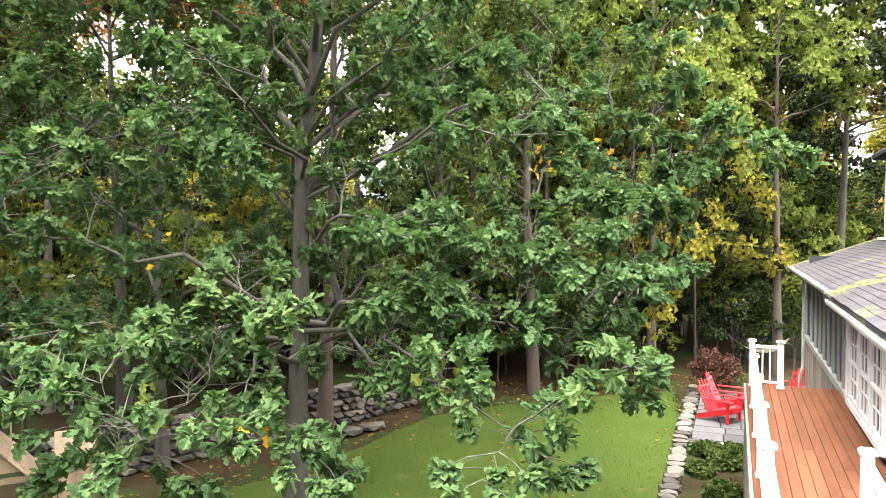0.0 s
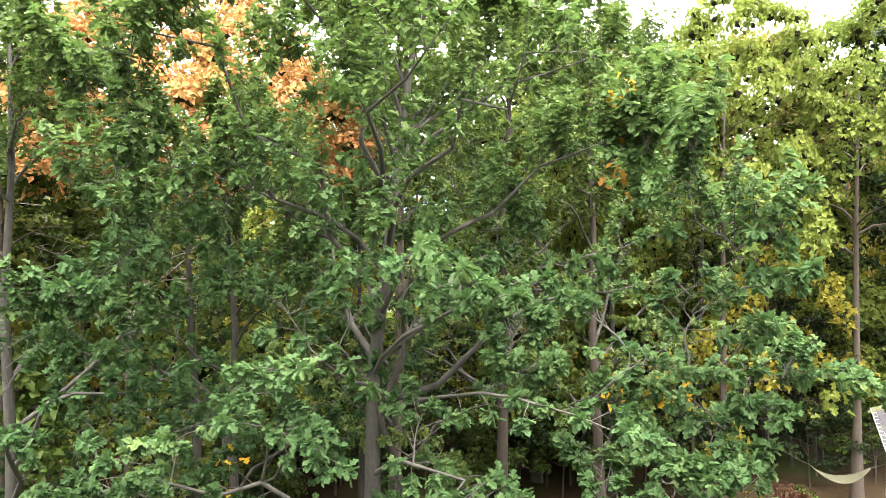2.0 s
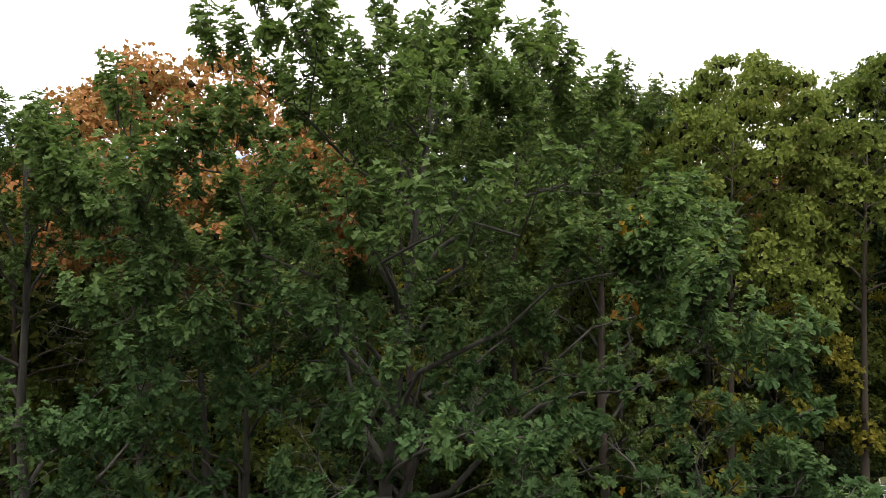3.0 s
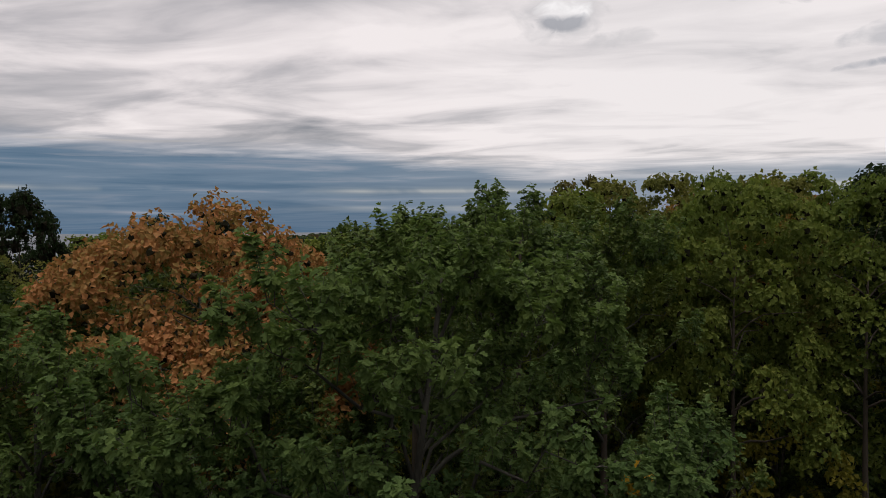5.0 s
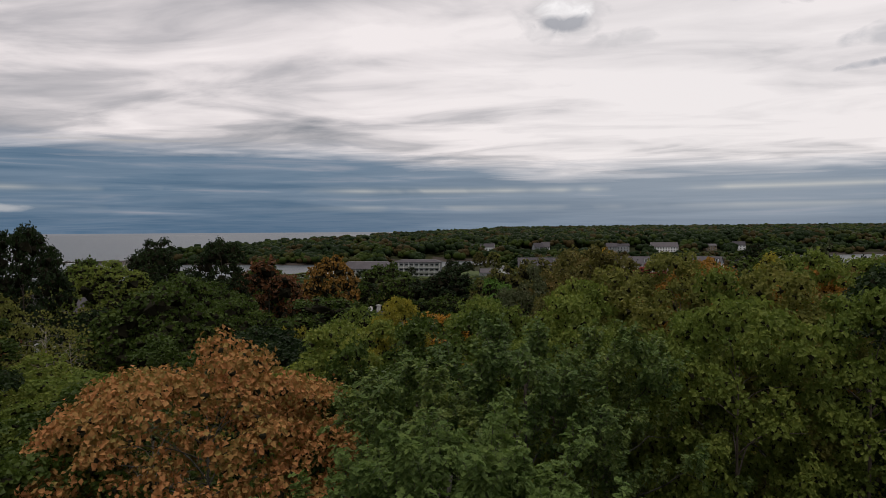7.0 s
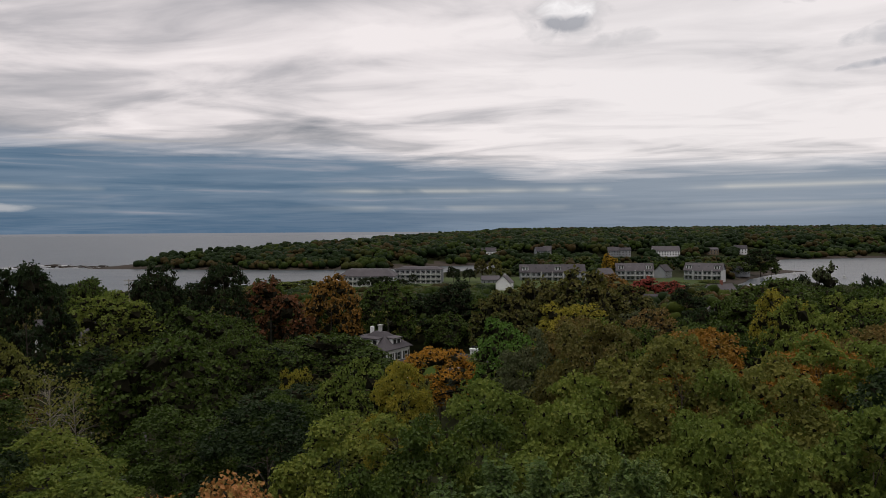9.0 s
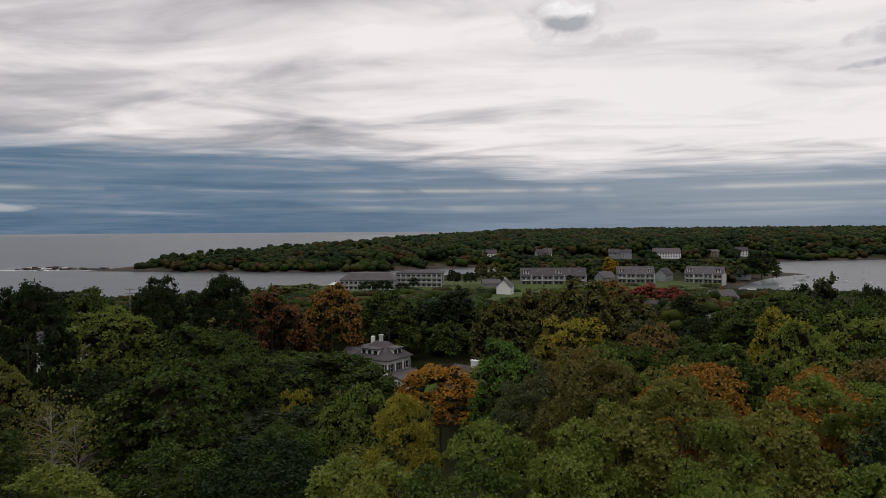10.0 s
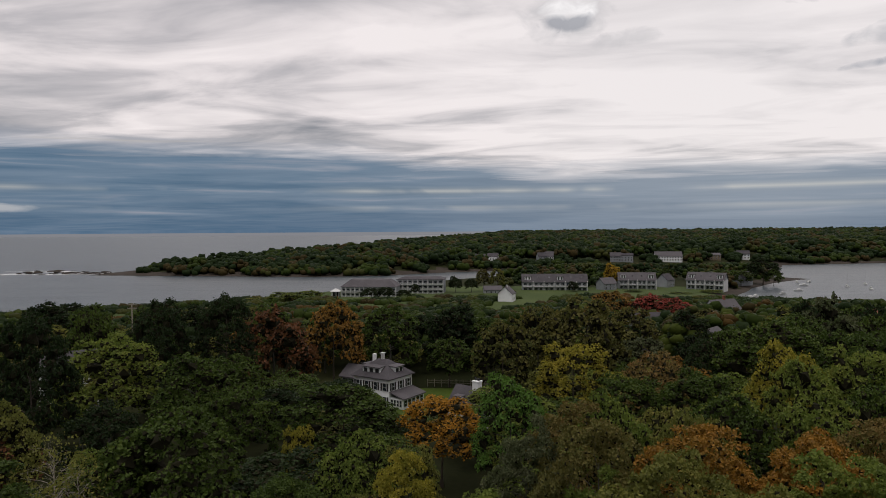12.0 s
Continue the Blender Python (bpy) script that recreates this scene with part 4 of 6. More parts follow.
def build_woods():
    rng = np.random.RandomState(21)
    taken = []

    def noted(x, y, top, radius, colour):
        put_tree(rng, x, y, top, radius, colour)
        taken.append((x, y, radius))

    # trees that can be told apart, from the garden outwards
    plant(MAPLE, 0, -7.6, 20.8, -0.1, "maple", 1.0, 1.04, 0.7, group="woodland trees")
    taken.append((-7.6, 20.8, 4.3))
    for x, y, top, radius, colour in (
            (8.2, 34.5, 18.9, 4.2, "olive"), (9.8, 24.6, 18.3, 3.0, "lime"), (10.9, 29.5, 19.0, 3.2, "lime"), (15.2, 25.5, 18.6, 3.2, "lime"), (14.4, 31, 19.2, 3.6, "olive"),
            (19.5, 28, 19.4, 4.2, "dark"), (26, 32, 20.6, 4.4, "brown"), (21, 36.5, 19.6, 3.8, "lime"), (-5.5, 32.5, 16.6, 3.6, "lime"), (-1.0, 29, 17.4, 3.4, "green"), (3.6, 27.5, 18.0, 3.4, "lime"),
            (2.0, 36.5, 17.2, 3.4, "lime"), (5.6, 32, 18.4, 3.0, "lime"), (12.0, 37, 19.5, 3.6, "olive"), (8.4, 42.5, 19.7, 3.4, "brown"), (6.3, 26.2, 16.9, 2.4, "lime"), (-3.0, 24.0, 16.8, 2.6, "green"), (-14, 27, 15.0, 4.2, "green"), (-19, 33, 14.0, 4.0, "lime"), (-12.5, 19.5, 14.6, 3.8, "green"),
            (-17, 22, 14.4, 4.2, "green"), (-11, 40, 15.0, 4.4, "dark"), (-18, 45, 14.0, 4.2, "green"), (-25, 42, 13.5, 4.2, "lime")):
        noted(x, y, top, radius, colour)
    # the crowns past the garden
    for x, y, top, radius, colour in (
            (-4.0, 47.3, 16.1, 2.5, "yellow"), (7.8, 41, 17.3, 2.8, "lime"), (4.8, 49, 18.2, 2.8, "pale"), (8.6, 51, 18.8, 3.4, "redbrown"), (15.3, 44.5, 18.8, 4.0, "orange"), (22.9, 43.5, 18.6, 3.8, "orange"),
            (27.6, 46, 18.8, 3.4, "redbrown"), (12.9, 57, 17.7, 3.6, "lime"), (18.5, 53, 17.6, 3.2, "olive"), (23.4, 60, 17.2, 4.4, "green"), (31, 58, 17.6, 4.2, "lime"), (38, 60, 17.4, 4.0, "green"),
            (35.9, 72, 18.0, 4.2, "lime"), (40.6, 85, 17.6, 4.2, "yellow"), (48.5, 82, 17.2, 5.0, "lime"), (50.2, 108, 17.5, 8.0, "green"), (59, 100, 16.6, 6.2, "green"), (30.5, 86, 13.6, 5.0, "green"),
            (6.2, 77.5, 15.2, 4.1, "brightgreen"), (-1.6, 88.6, 10.2, 4.8, "amber"), (-4.5, 63, 11.6, 3.0, "olive"), (-8.9, 59, 14.0, 3.6, "lime"), (-13, 51, 13.2, 3.2, "green"), (-14.0, 86, 12.7, 7.0, "green"),
            (-17.0, 74, 10.4, 1.9, "yellow"), (-24.3, 58, 16.9, 5.6, "green"), (-25.6, 82, 12.9, 4.6, "green"), (-34.9, 92.6, 15.2, 6.0, "green"), (-49.8, 99, 16.5, 6.6, "lime"), (-40, 78, 11.8, 4.6, "dark"),
            (-50.4, 81.5, 21.6, 4.6, "dark"), (-45, 66, 16.0, 4.2, "olive"), (-31, 60, 12.0, 3.2, "green"), (-18, 108, 8.4, 6.0, "dark"), (-36, 116, 10.4, 5.6, "green"), 
            (-38.9, 151, 15.0, 8.0, "red"), (-28.2, 165, 14.8, 7.0, "rust"), (-15.3, 173, 12.4, 7.6, "green"), (0.4, 192, 11.6, 8.0, "dark"), (10.9, 146, 12.9, 6.8, "brown"), (29.2, 150, 16.7, 9.0, "brown"),
            (20, 158, 14.2, 7.0, "brown"), (44.7, 160, 6.2, 6.4, "pale"), (78.8, 143, 17.8, 6.2, "pale"), (69.4, 200, 8.4, 6.0, "dark"), (58.0, 250, 8.9, 8.2, "rust"), (71.6, 255, 7.4, 8.6, "scarlet"),
            (84, 262, 5.0, 7.5, "scarlet"), (-52, 122, 19.5, 5.2, "dark"), (-43, 131, 19.4, 5.4, "dark"), (-65.2, 152, 14.5, 6.0, "green"), (-73.6, 140, 15.5, 4.6, "green"), (-87, 165, 14.0, 6.0, "green"), (-112.9, 190, 12.0, 7.0, "dark"),
            (-47, 176, 13.4, 6.0, "green"), (66, 130, 15.0, 7.4, "green"), (86.5, 170, 13.4, 4.2, "dark"), (97.7, 160, 14.0, 5.0, "dark"), (52, 140, 9.0, 4.6, "dark"), (39, 128, 7.0, 4.2, "olive"),
            (50, 190, 9.8, 7.0, "brown"), (69.5, 217, 2.2, 5.4, "green"), (61, 172, 4.6, 5.0, "dark"), (57.8, 141, 11.5, 6.0, "green"), (89.7, 172, 12.0, 6.0, "dark"), (92.6, 150, 12.5, 6.4, "green"),
            (67, 115, 13.4, 6.0, "lime"), (30.4, 200, 7.4, 7.2, "brown"), (41.7, 185, 6.0, 6.0, "olive"), (-34.8, 190, 7.6, 7.0, "green"), (-23.5, 200, 5.4, 7.0, "dark"), (-9.4, 206, 6.0, 7.0, "dark"),
            (9.7, 192, 6.9, 6.2, "green"), (100, 205, 8.0, 7.0, "olive"), (112, 190, 10.0, 6.6, "green"), (88, 235, 4.0, 7.0, "brown"), (-78, 205, 9.4, 7.0, "dark"), (-95, 215, 8.6, 7.0, "green"),
            (-58, 208, 8.4, 7.0, "brown"), (-125, 225, 8.0, 8.0, "dark")):
        noted(x, y, top, radius, colour)
    # on the shore
    noted(236, 520, 8.9, 11.0, "dark")
    noted(211, 500, 0.9, 8.2, "green")
    noted(239, 510, 0.9, 5.8, "green")
    noted(22, 445, 6.1, 4.4, "brown")
    noted(31, 445, 6.1, 4.7, "olive")
    noted(4, 436, 2.1, 4.6, "dark")
    noted(14, 436, 0.3, 4.3, "dark")
    noted(112, 475, 8.0, 5.6, "gold")
    noted(-21, 420, -1.8, 2.7, "dark")
    noted(79, 440, -1.9, 3.6, "dark")
    noted(-38, 402, -1.9, 5.9, "dark")
    noted(-45, 396, -2.0, 5.8, "dark")
    noted(-27, 400, -3.4, 4.2, "dark")
    noted(-95, 395, -4.1, 9.7, "lime")
    noted(-83, 405, -3.8, 7.9, "lime")
    noted(-108, 385, -5.9, 6.3, "olive")
    noted(154, 490, 2.7, 5.6, "green")
    noted(175, 480, -1.6, 3.9, "olive")
    noted(117, 440, -7.9, 5.0, "green")
    noted(36, 420, -5.6, 4.8, "brown")
    noted(144, 430, -8.6, 7.0, "lime")
    noted(167, 440, -7.9, 7.2, "lime")
    inner = ["lime"] * 34 + ["green"] * 14 + ["yellow"] * 14 + ["olive"] * 18 + ["rust"] * 8 + ["orange"] * 6 + ["redbrown"] * 6
    outer = ["green"] * 36 + ["dark"] * 26 + ["lime"] * 8 + ["olive"] * 9 + ["rust"] * 5 + ["brown"] * 10 + ["orange"] * 3 + ["red"] * 3
    mixed = ["lime"] * 24 + ["olive"] * 18 + ["green"] * 20 + ["yellow"] * 8 + ["rust"] * 7 + ["orange"] * 5 + ["brown"] * 10 + ["redbrown"] * 8
    y = 25.0
    while y < 200:
        step = 7.0 + y * 0.026
        half = 0.70 * y + 9
        x = -half + rng.uniform(0, step)
        while x < half:
            px, py = x + rng.uniform(-0.3, 0.3) * step, y + rng.uniform(-0.35, 0.35) * step
            x += step
            radius = step * rng.uniform(0.44, 0.68)
            if open_ground(px, py) or any(math.hypot(px - a, py - b) < 0.80 * (c + radius) for a, b, c in taken):
                continue
            z = float(ground_height(px, py))
            top = z + (rng.uniform(15.0, 18.0) if py < 48 else rng.uniform(9.5, 13.0))
            if px > 0.10 * py + 4 and py > 36:
                top = rng.uniform(16.2, 18.4) if py < 66 else rng.uniform(11.5, 15.5) if py < 110 else top
            top = min(top, 30.0 - 0.112 * py - rng.uniform(0, 6.0) if py > 90 else 99)
            if -0.605 < px / py < -0.52 and 60 < py < 126:
                top = min(top, 31.4 - 0.22 * py)
            if -0.21 < px / py < 0.05 and 80 < py < 152:
                top = min(top, 31.4 - 0.268 * py)
            if top - z < 4:
                continue
            put_tree(rng, px, py, top, radius, (inner if py < 55 and px > -0.22 * py else mixed if px > 0.04 * py else outer)[rng.randint(100)])
            taken.append((px, py, radius))
        y += step * 0.86
    for x, y, top, turn in ((-34.5, 58.5, 14.6, 0.3), (-30.5, 55.5, 13.6, 2.0), (-10.5, 22.5, 15.6, 4.0)):
        plant(BARE, 0, x, y, float(ground_height(x, y)), "olive", (top + 0.5) / 15.0, 1.0, turn, "half-bare grey tree with many fine twigs", group="woodland trees", bark=BARK_PALE)
    # saplings and shrubs under the trees at the edge of the garden
    words = {"green": "leafy green sapling in the shade of the trees", "lime": "yellow-green sapling under the taller trees", "yellow": "small yellow maple sapling under the trees", "dark": "dark green shrub on the woodland floor"}
    for _ in range(115):
        a = rng.uniform(-0.62, 0.62)
        d = rng.uniform(25, 50)
        px, py = d * math.sin(a), d * math.cos(a)
        if open_ground(px, py) or px > 9 and py < 26.5:
            continue
        colour = ("green", "lime", "lime", "yellow", "dark", "green")[rng.randint(6)]
        plant(LOW, rng.randint(3), px, py, float(ground_height(px, py)) - 0.1, colour, rng.uniform(0.6, 1.4), rng.uniform(0.8, 1.3), rng.uniform(0, 6.28), words[colour], "shrub", "undergrowth", BARK_DARK, "sapling")
    for _ in range(26):
        px, py = rng.uniform(4, 21), rng.uniform(26.5, 38)
        plant(LOW, rng.randint(3), px, py, float(ground_height(px, py)) - 0.1, "dark" if rng.rand() < 0.6 else "green", rng.uniform(0.5, 0.9), rng.uniform(0.7, 1.0), rng.uniform(0, 6.28), "low dark shrub on the woodland floor", "shrub", "undergrowth", BARK_DARK, "sapling")
    for _ in range(70):
        px, py = rng.uniform(-9, 13), rng.uniform(24.2, 35)
        if px > 5 and py < 26:
            continue
        colour = ("green", "green", "dark", "lime")[rng.randint(4)]
        plant(LOW, rng.randint(3), px, py, float(ground_height(px, py)) - 0.1, colour, rng.uniform(0.45, 0.85), rng.uniform(0.7, 1.1), rng.uniform(0, 6.28), words[colour], "shrub", "undergrowth", BARK_DARK, "sapling")
    # slender trees between the tall trunks
    for _ in range(85):
        px, py = rng.uniform(-22, 31), rng.uniform(26, 47)
        if abs(px) > 0.72 * py or open_ground(px, py) or rng.rand() < 0.4 and px < 3:
            continue
        colour = ("lime", "lime", "green", "olive", "dark", "yellow")[rng.randint(6)]
        plant(SLENDER, rng.randint(4), px, py, float(ground_height(px, py)) - 0.1, colour, rng.uniform(0.8, 1.35), rng.uniform(0.8, 1.15), rng.uniform(0, 6.28), "slender understorey tree with thin layered " + ("dark green" if colour == "dark" else "yellowing" if colour == "yellow" else "light green") + " leaves", group="understorey", bark=BARK_DARK)
    # unseen trees added behind the garden to hold back low light from there
    for k in range(24):
        a = 1.75 + (2 * math.pi - 3.5) * (k + 0.5) / 24
        d = 13.5 + 5.5 * (k % 3)
        px, py = d * math.sin(a) * 1.1, d * math.cos(a)
        if px > 6 and py > -9:
            continue
        plant(FAR, rng.randint(4), px, py, float(ground_height(px, py)) - 0.1, ("green", "lime", "dark")[k % 3], rng.uniform(0.95, 1.15), rng.uniform(1.1, 1.3), k, group="woodland trees")
    for px, py, s in ((-12, 14.5, 1.3), (-9.5, 19, 1.0), (-13, 18, 1.5), (-8.5, 23, 1.1), (-11, 24, 1.4), (-6.5, 24.5, 1.1), (-15, 16, 1.4), (-10.5, 12.5, 1.1)):
        plant(LOW, int(px * -3), px, py, -0.1, "lime" if py > 18 else "green", s, 1.0, px, "leafy sapling at the garden's edge", "shrub", "undergrowth", BARK_DARK, "sapling")


build_woods()


def far_woods(name, places, colour, label, leaves, size, clumps):
    """Far woods as one mesh: many crowns, each a heap of leafy clumps."""
    rng = np.random.RandomState(len(places))
    at, tip, up, s, v, f = [], [], [], [], [], []
    for x, y, z, top, radius in places:
        c, r, lobe, lobe_r = clumps_of(rng, top - z, radius, (top - z) * 0.03, clumps, 3)
        c, lobe = c + np.array([x, y, z]), lobe + np.array([x, y, z])
        heaps_of(rng, lobe, lobe_r * 1.45, v, f)
        a, b, u, k = clump_leaves(rng, lobe, lobe_r * 1.35, leaves, size * radius / 5)
        at.append(a), tip.append(b), up.append(u), s.append(k)
    me = leaf_mesh(name, np.concatenate(at), np.concatenate(tip), np.concatenate(up), np.concatenate(s), FAR_LEAF[colour], False, rng)
    inner = mesh_of("inner", v, f, FAR_LEAF[colour], True)
    bm = bmesh.new()
    bm.from_mesh(me)
    bm.from_mesh(inner)
    bm.to_mesh(me)
    bm.free()
    bpy.data.meshes.remove(inner)
    tagged(new(name, me), label, "woodland", kind="stuff")


def build_far_woods():
    rng = np.random.RandomState(33)
    colours = ["green"] * 8 + ["dark"] * 9 + ["olive"] * 3 + ["brown"] * 3 + ["rust"] * 1 + ["lime"] * 1
    heaps, shore = {}, {}
    # between the last single trees and the shore
    y = 200.0
    while y < 400:
        step = 9.0
        x = -0.75 * y
        while x < 0.75 * y:
            px, py = x + rng.uniform(-3, 3), y + rng.uniform(-3, 3)
            x += step
            z = float(ground_height(px, py))
            if z < SEA + 1.5 or cleared(px, py):
                continue
            limit = 31.0 - ((0.119 if px < -0.33 * py else 0.100 if px > 0.26 * py else 0.108) + 0.02 * rng.rand()) * py - rng.uniform(0, 2)
            top = min(z + rng.uniform(9, 14), limit)
            if top - z < 3:
                top = z + rng.uniform(1.2, 2.4)
                if rng.rand() < 0.35:
                    continue
            heaps.setdefault(colours[rng.randint(len(colours))], []).append((px, py, z, top, rng.uniform(4.5, 6.5)))
        y += step
    # on the point behind the terraces
    for _ in range(420):
        py = rng.uniform(470, 830)
        px = rng.uniform(0.08, 0.47) * py
        z = float(ground_height(px, py))
        if z < SEA + 1.2 or cleared(px, py):
            continue
        top = min(z + rng.uniform(3, 11), 31.0 - 0.050 * py)
        if top < z + 2:
            continue
        shore.setdefault((["dark"] * 8 + ["green"] * 6 + ["brown"] * 3 + ["olive"] * 3)[rng.randint(20)], []).append((px, py, z - 1, top, rng.uniform(4, 7)))
    # the headland across the inlet
    py = 635 + 1500 * rng.rand(12000) ** 1.9
    px = rng.uniform(-420, 0.72 * py)
    deep = shore_distance(px, py, HEADLAND)
    zs = ground_height(px, py)
    good = [i for i in range(len(px)) if deep[i] > 10 and px[i] > -0.44 * py[i] and not cleared(px[i], py[i])][:2800]
    for i in good:
        h = rng.uniform(10, 15) * min(1, 0.35 + deep[i] / 80) * min(1, 0.3 + max(0, px[i] + 0.44 * py[i]) / 40)
        colour = (["dark"] * 14 + ["green"] * 6 + ["brown"] * 3 + ["olive"] * 2)[rng.randint(25)]
        shore.setdefault(colour, []).append((px[i], py[i], zs[i] - 1, zs[i] + h, rng.uniform(7.5, 11.5) * (1 + (py[i] - 700) / 1500)))
    for k, places in heaps.items():
        far_woods("shore_woodland", places, k, "low woods and thickets between the houses and the shore", 210, 0.42, 9)
    for k, places in shore.items():
        far_woods("headland_woodland", places, k, "distant autumn woods covering the headland", 66, 0.40, 7)


def cleared(x, y):
    for cx, cy, rx, ry in CLEARED:
        if ((x - cx) / rx) ** 2 + ((y - cy) / ry) ** 2 < 1:
            return True
    return False


CLEARED = [(-18, 428, 24, 26), (-48, 415, 26, 26), (69, 440, 34, 26), (126, 455, 24, 22), (172, 455, 26, 24), (34, 376, 14, 16), (85, 300, 8, 8), (165, 402, 22, 14), (112, 276, 13, 16), (78, 198, 9, 14),
           (41, 762, 22, 13), (108, 772, 16, 14), (196, 786, 21, 14), (252, 792, 24, 18), (312, 810, 11, 13), (350, 820, 11, 13), (0, 700, 40, 12)]
build_far_woods()

# ---------------------------------------------------------------- lawn, walls and beds
HOME = pose(7.56, 13.54, 0, 0, 0, -27.9)  # the house's own frame: x towards the house, y along the deck


def build_lawn():
    edge = [(5.6, 8.0), (6.1, 14.1), (8.5, 18.9), (10.2, 23.3), (8.2, 23.1), (6.0, 22.4), (3.4, 21.8), (1.4, 20.7), (0.3, 19.3), (-0.6, 18.0), (-2.0, 16.4), (-3.6, 15.0), (-5.2, 11.5), (-5.5, 8.0)]
    bm = bmesh.new()
    n = 60
    rng = np.random.RandomState(3)
    inside = lambda x, y: float(shore_distance(x, y, edge)) > 0
    xs, ys = np.linspace(-5.6, 10.4, n), np.linspace(8, 23.4, n)
    gx, gy = np.meshgrid(xs, ys)
    deep = shore_distance(gx, gy, edge)
    verts, faces, index = [], [], {}
    for j in range(n):
        for i in range(n):
            if deep[j, i] > -0.15:
                index[j, i] = len(verts)
                z = min(0.03, -0.10 + 0.5 * (deep[j, i] + 0.15)) + 0.015 * noise.noise((xs[i] * 0.8, ys[j] * 0.8, 0))
                verts.append((xs[i], ys[j], z))
    for j in range(n - 1):
        for i in range(n - 1):
            q = [(j, i), (j, i + 1), (j + 1, i + 1), (j + 1, i)]
            if all(k in index for k in q):
                faces.append(tuple(index[k] for k in q))
    tagged(new("lawn", mesh_of("lawn", verts, faces, GRASS, True)), "mown green lawn with a few fallen leaves", "lawn", kind="structure")
    blades_v, blades_f = [], []
    for _ in range(26000):
        x, y = rng.uniform(-5, 10), rng.uniform(11, 23.3)
        if shore_distance(x, y, edge) < -0.1:
            continue
        a = rng.uniform(0, 6.28)
        h = rng.uniform(0.02, 0.055)
        b = len(blades_v)
        w = 0.012
        blades_v += [(x - w * math.cos(a), y - w * math.sin(a), 0.0), (x + w * math.cos(a), y + w * math.sin(a), 0.0), (x + rng.uniform(-0.03, 0.03), y + rng.uniform(-0.03, 0.03), 0.03 + h)]
        blades_f.append((b, b + 1, b + 2))
    tagged(new("grass", mesh_of("grass", blades_v, blades_f, LEAF["green"])), "short mown grass blades of the lawn", "grass", kind="stuff")
    # fallen leaves on the lawn and the litter strip round it
    at = np.stack([rng.uniform(-6, 12, 2600), rng.uniform(11, 27, 2600), np.full(2600, 0.05)], 1)
    d = shore_distance(at[:, 0], at[:, 1], edge)
    keep = (d < -0.1) & (d > -3.2) | (d > 0) & (rng.rand(len(d)) < 0.10)
    at = at[keep]
    at[:, 2] = np.where(d[keep] < 0, -0.03, 0.06)
    m = len(at)
    tip = unit(rng, m) * np.array([1, 1, 0.2])
    me = leaf_mesh("fallen_leaves", at, tip, np.tile((0.0, 0.1, 1.0), (m, 1)), rng.uniform(0.09, 0.16, m), LEAF["rust"], False, rng)
    tagged(new("fallen_leaves", me), "dry brown fallen leaves round the lawn", "leaves", kind="stuff")


def stone_wall(name, a, b, height, courses, seed, label, depth=0.45, z0=-0.05):
    """A dry wall of single field stones from a to b."""
    rng = np.random.RandomState(seed)
    a, b = Vector(a), Vector(b)
    run = b - a
    t = thing(name, Matrix.Translation((a.x, a.y, z0)) @ Matrix.Rotation(math.atan2(run.y, run.x), 4, "Z"), label, "wall")
    models = []
    for i in range(8):
        bm = rock(rng, 1, 1, 1, 0.75)
        me = bpy.data.meshes.new("stone")
        bm.to_mesh(me)
        bm.free()
        me.materials.append(STONE)
        models.append(me)
    rise = height / courses
    for c in range(courses):
        x = rng.uniform(-0.15, 0.1)
        while x < run.length:
            w = rng.uniform(0.22, 0.62)
            s = joined("stone", models[rng.randint(8)], t)
            s.matrix_local = pose(x + w / 2, rng.uniform(-0.04, 0.04), rise * (c + 0.5), rng.uniform(-5, 5), rng.uniform(-5, 5), rng.uniform(-6, 6)) @ Matrix.Diagonal((w * 1.02, depth * rng.uniform(0.85, 1.1), rise * 1.12 * rng.uniform(0.9, 1.1), 1))
            x += w * 0.97
    return t


def paving(name, frame_at, x0, x1, y0, y1, z, seed, label, size=0.6):
    rng = np.random.RandomState(seed)
    t = thing(name, frame_at, label, "paving", kind="structure")
    bed = part("bedding", box(x0, x1, y0, y1, z - 0.12, z - 0.03), SOIL, t)
    y = y0
    while y < y1 - 0.1:
        d = min(rng.uniform(0.8, 1.2) * size, y1 - y)
        x = x0
        while x < x1 - 0.1:
            w = min(rng.uniform(0.8, 1.7) * size, x1 - x)
            if x1 - x - w < 0.2:
                w = x1 - x
            bm = box(x + 0.012, x + w - 0.012, y + 0.012, y + d - 0.012, z - 0.06, z + rng.uniform(-0.008, 0.008), 0.012)
            part("slab", bm, FLAG, t)
            x += w
        y += d


def shrub(seed, x, y, z, size, flat, colour, label, leaves=900, leaf=0.09):
    rng = np.random.RandomState(seed)
    c = unit(rng, 26) * np.array([0.62, 0.62, 0.55]) * rng.uniform(0.5, 1, (26, 1)) * size
    c[:, 2] = np.abs(c[:, 2]) * flat + 0.25 * size * flat
    r = rng.uniform(0.22, 0.36, 26) * size
    at, tip, up, s = clump_leaves(rng, c, r, leaves, leaf)
    at[:, 2] = np.maximum(at[:, 2] * 1.0, 0.02)
    me = leaf_mesh("foliage", at, tip, up, s, LEAF[colour], False, rng)
    t = thing("shrub", pose(x, y, z), label, "shrub", "shrubs of the garden")
    joined("foliage", me, t)
    v, f = [], []
    for k in range(9):
        tube([(0, 0, -0.05), tuple(Vector(c[k]) * 0.5 + Vector((0, 0, 0.05))), tuple(c[k])], [0.03, 0.02, 0.008], 5, v, f)
    joined("stems", mesh_of("stems", v, f, BARK_DARK), t)


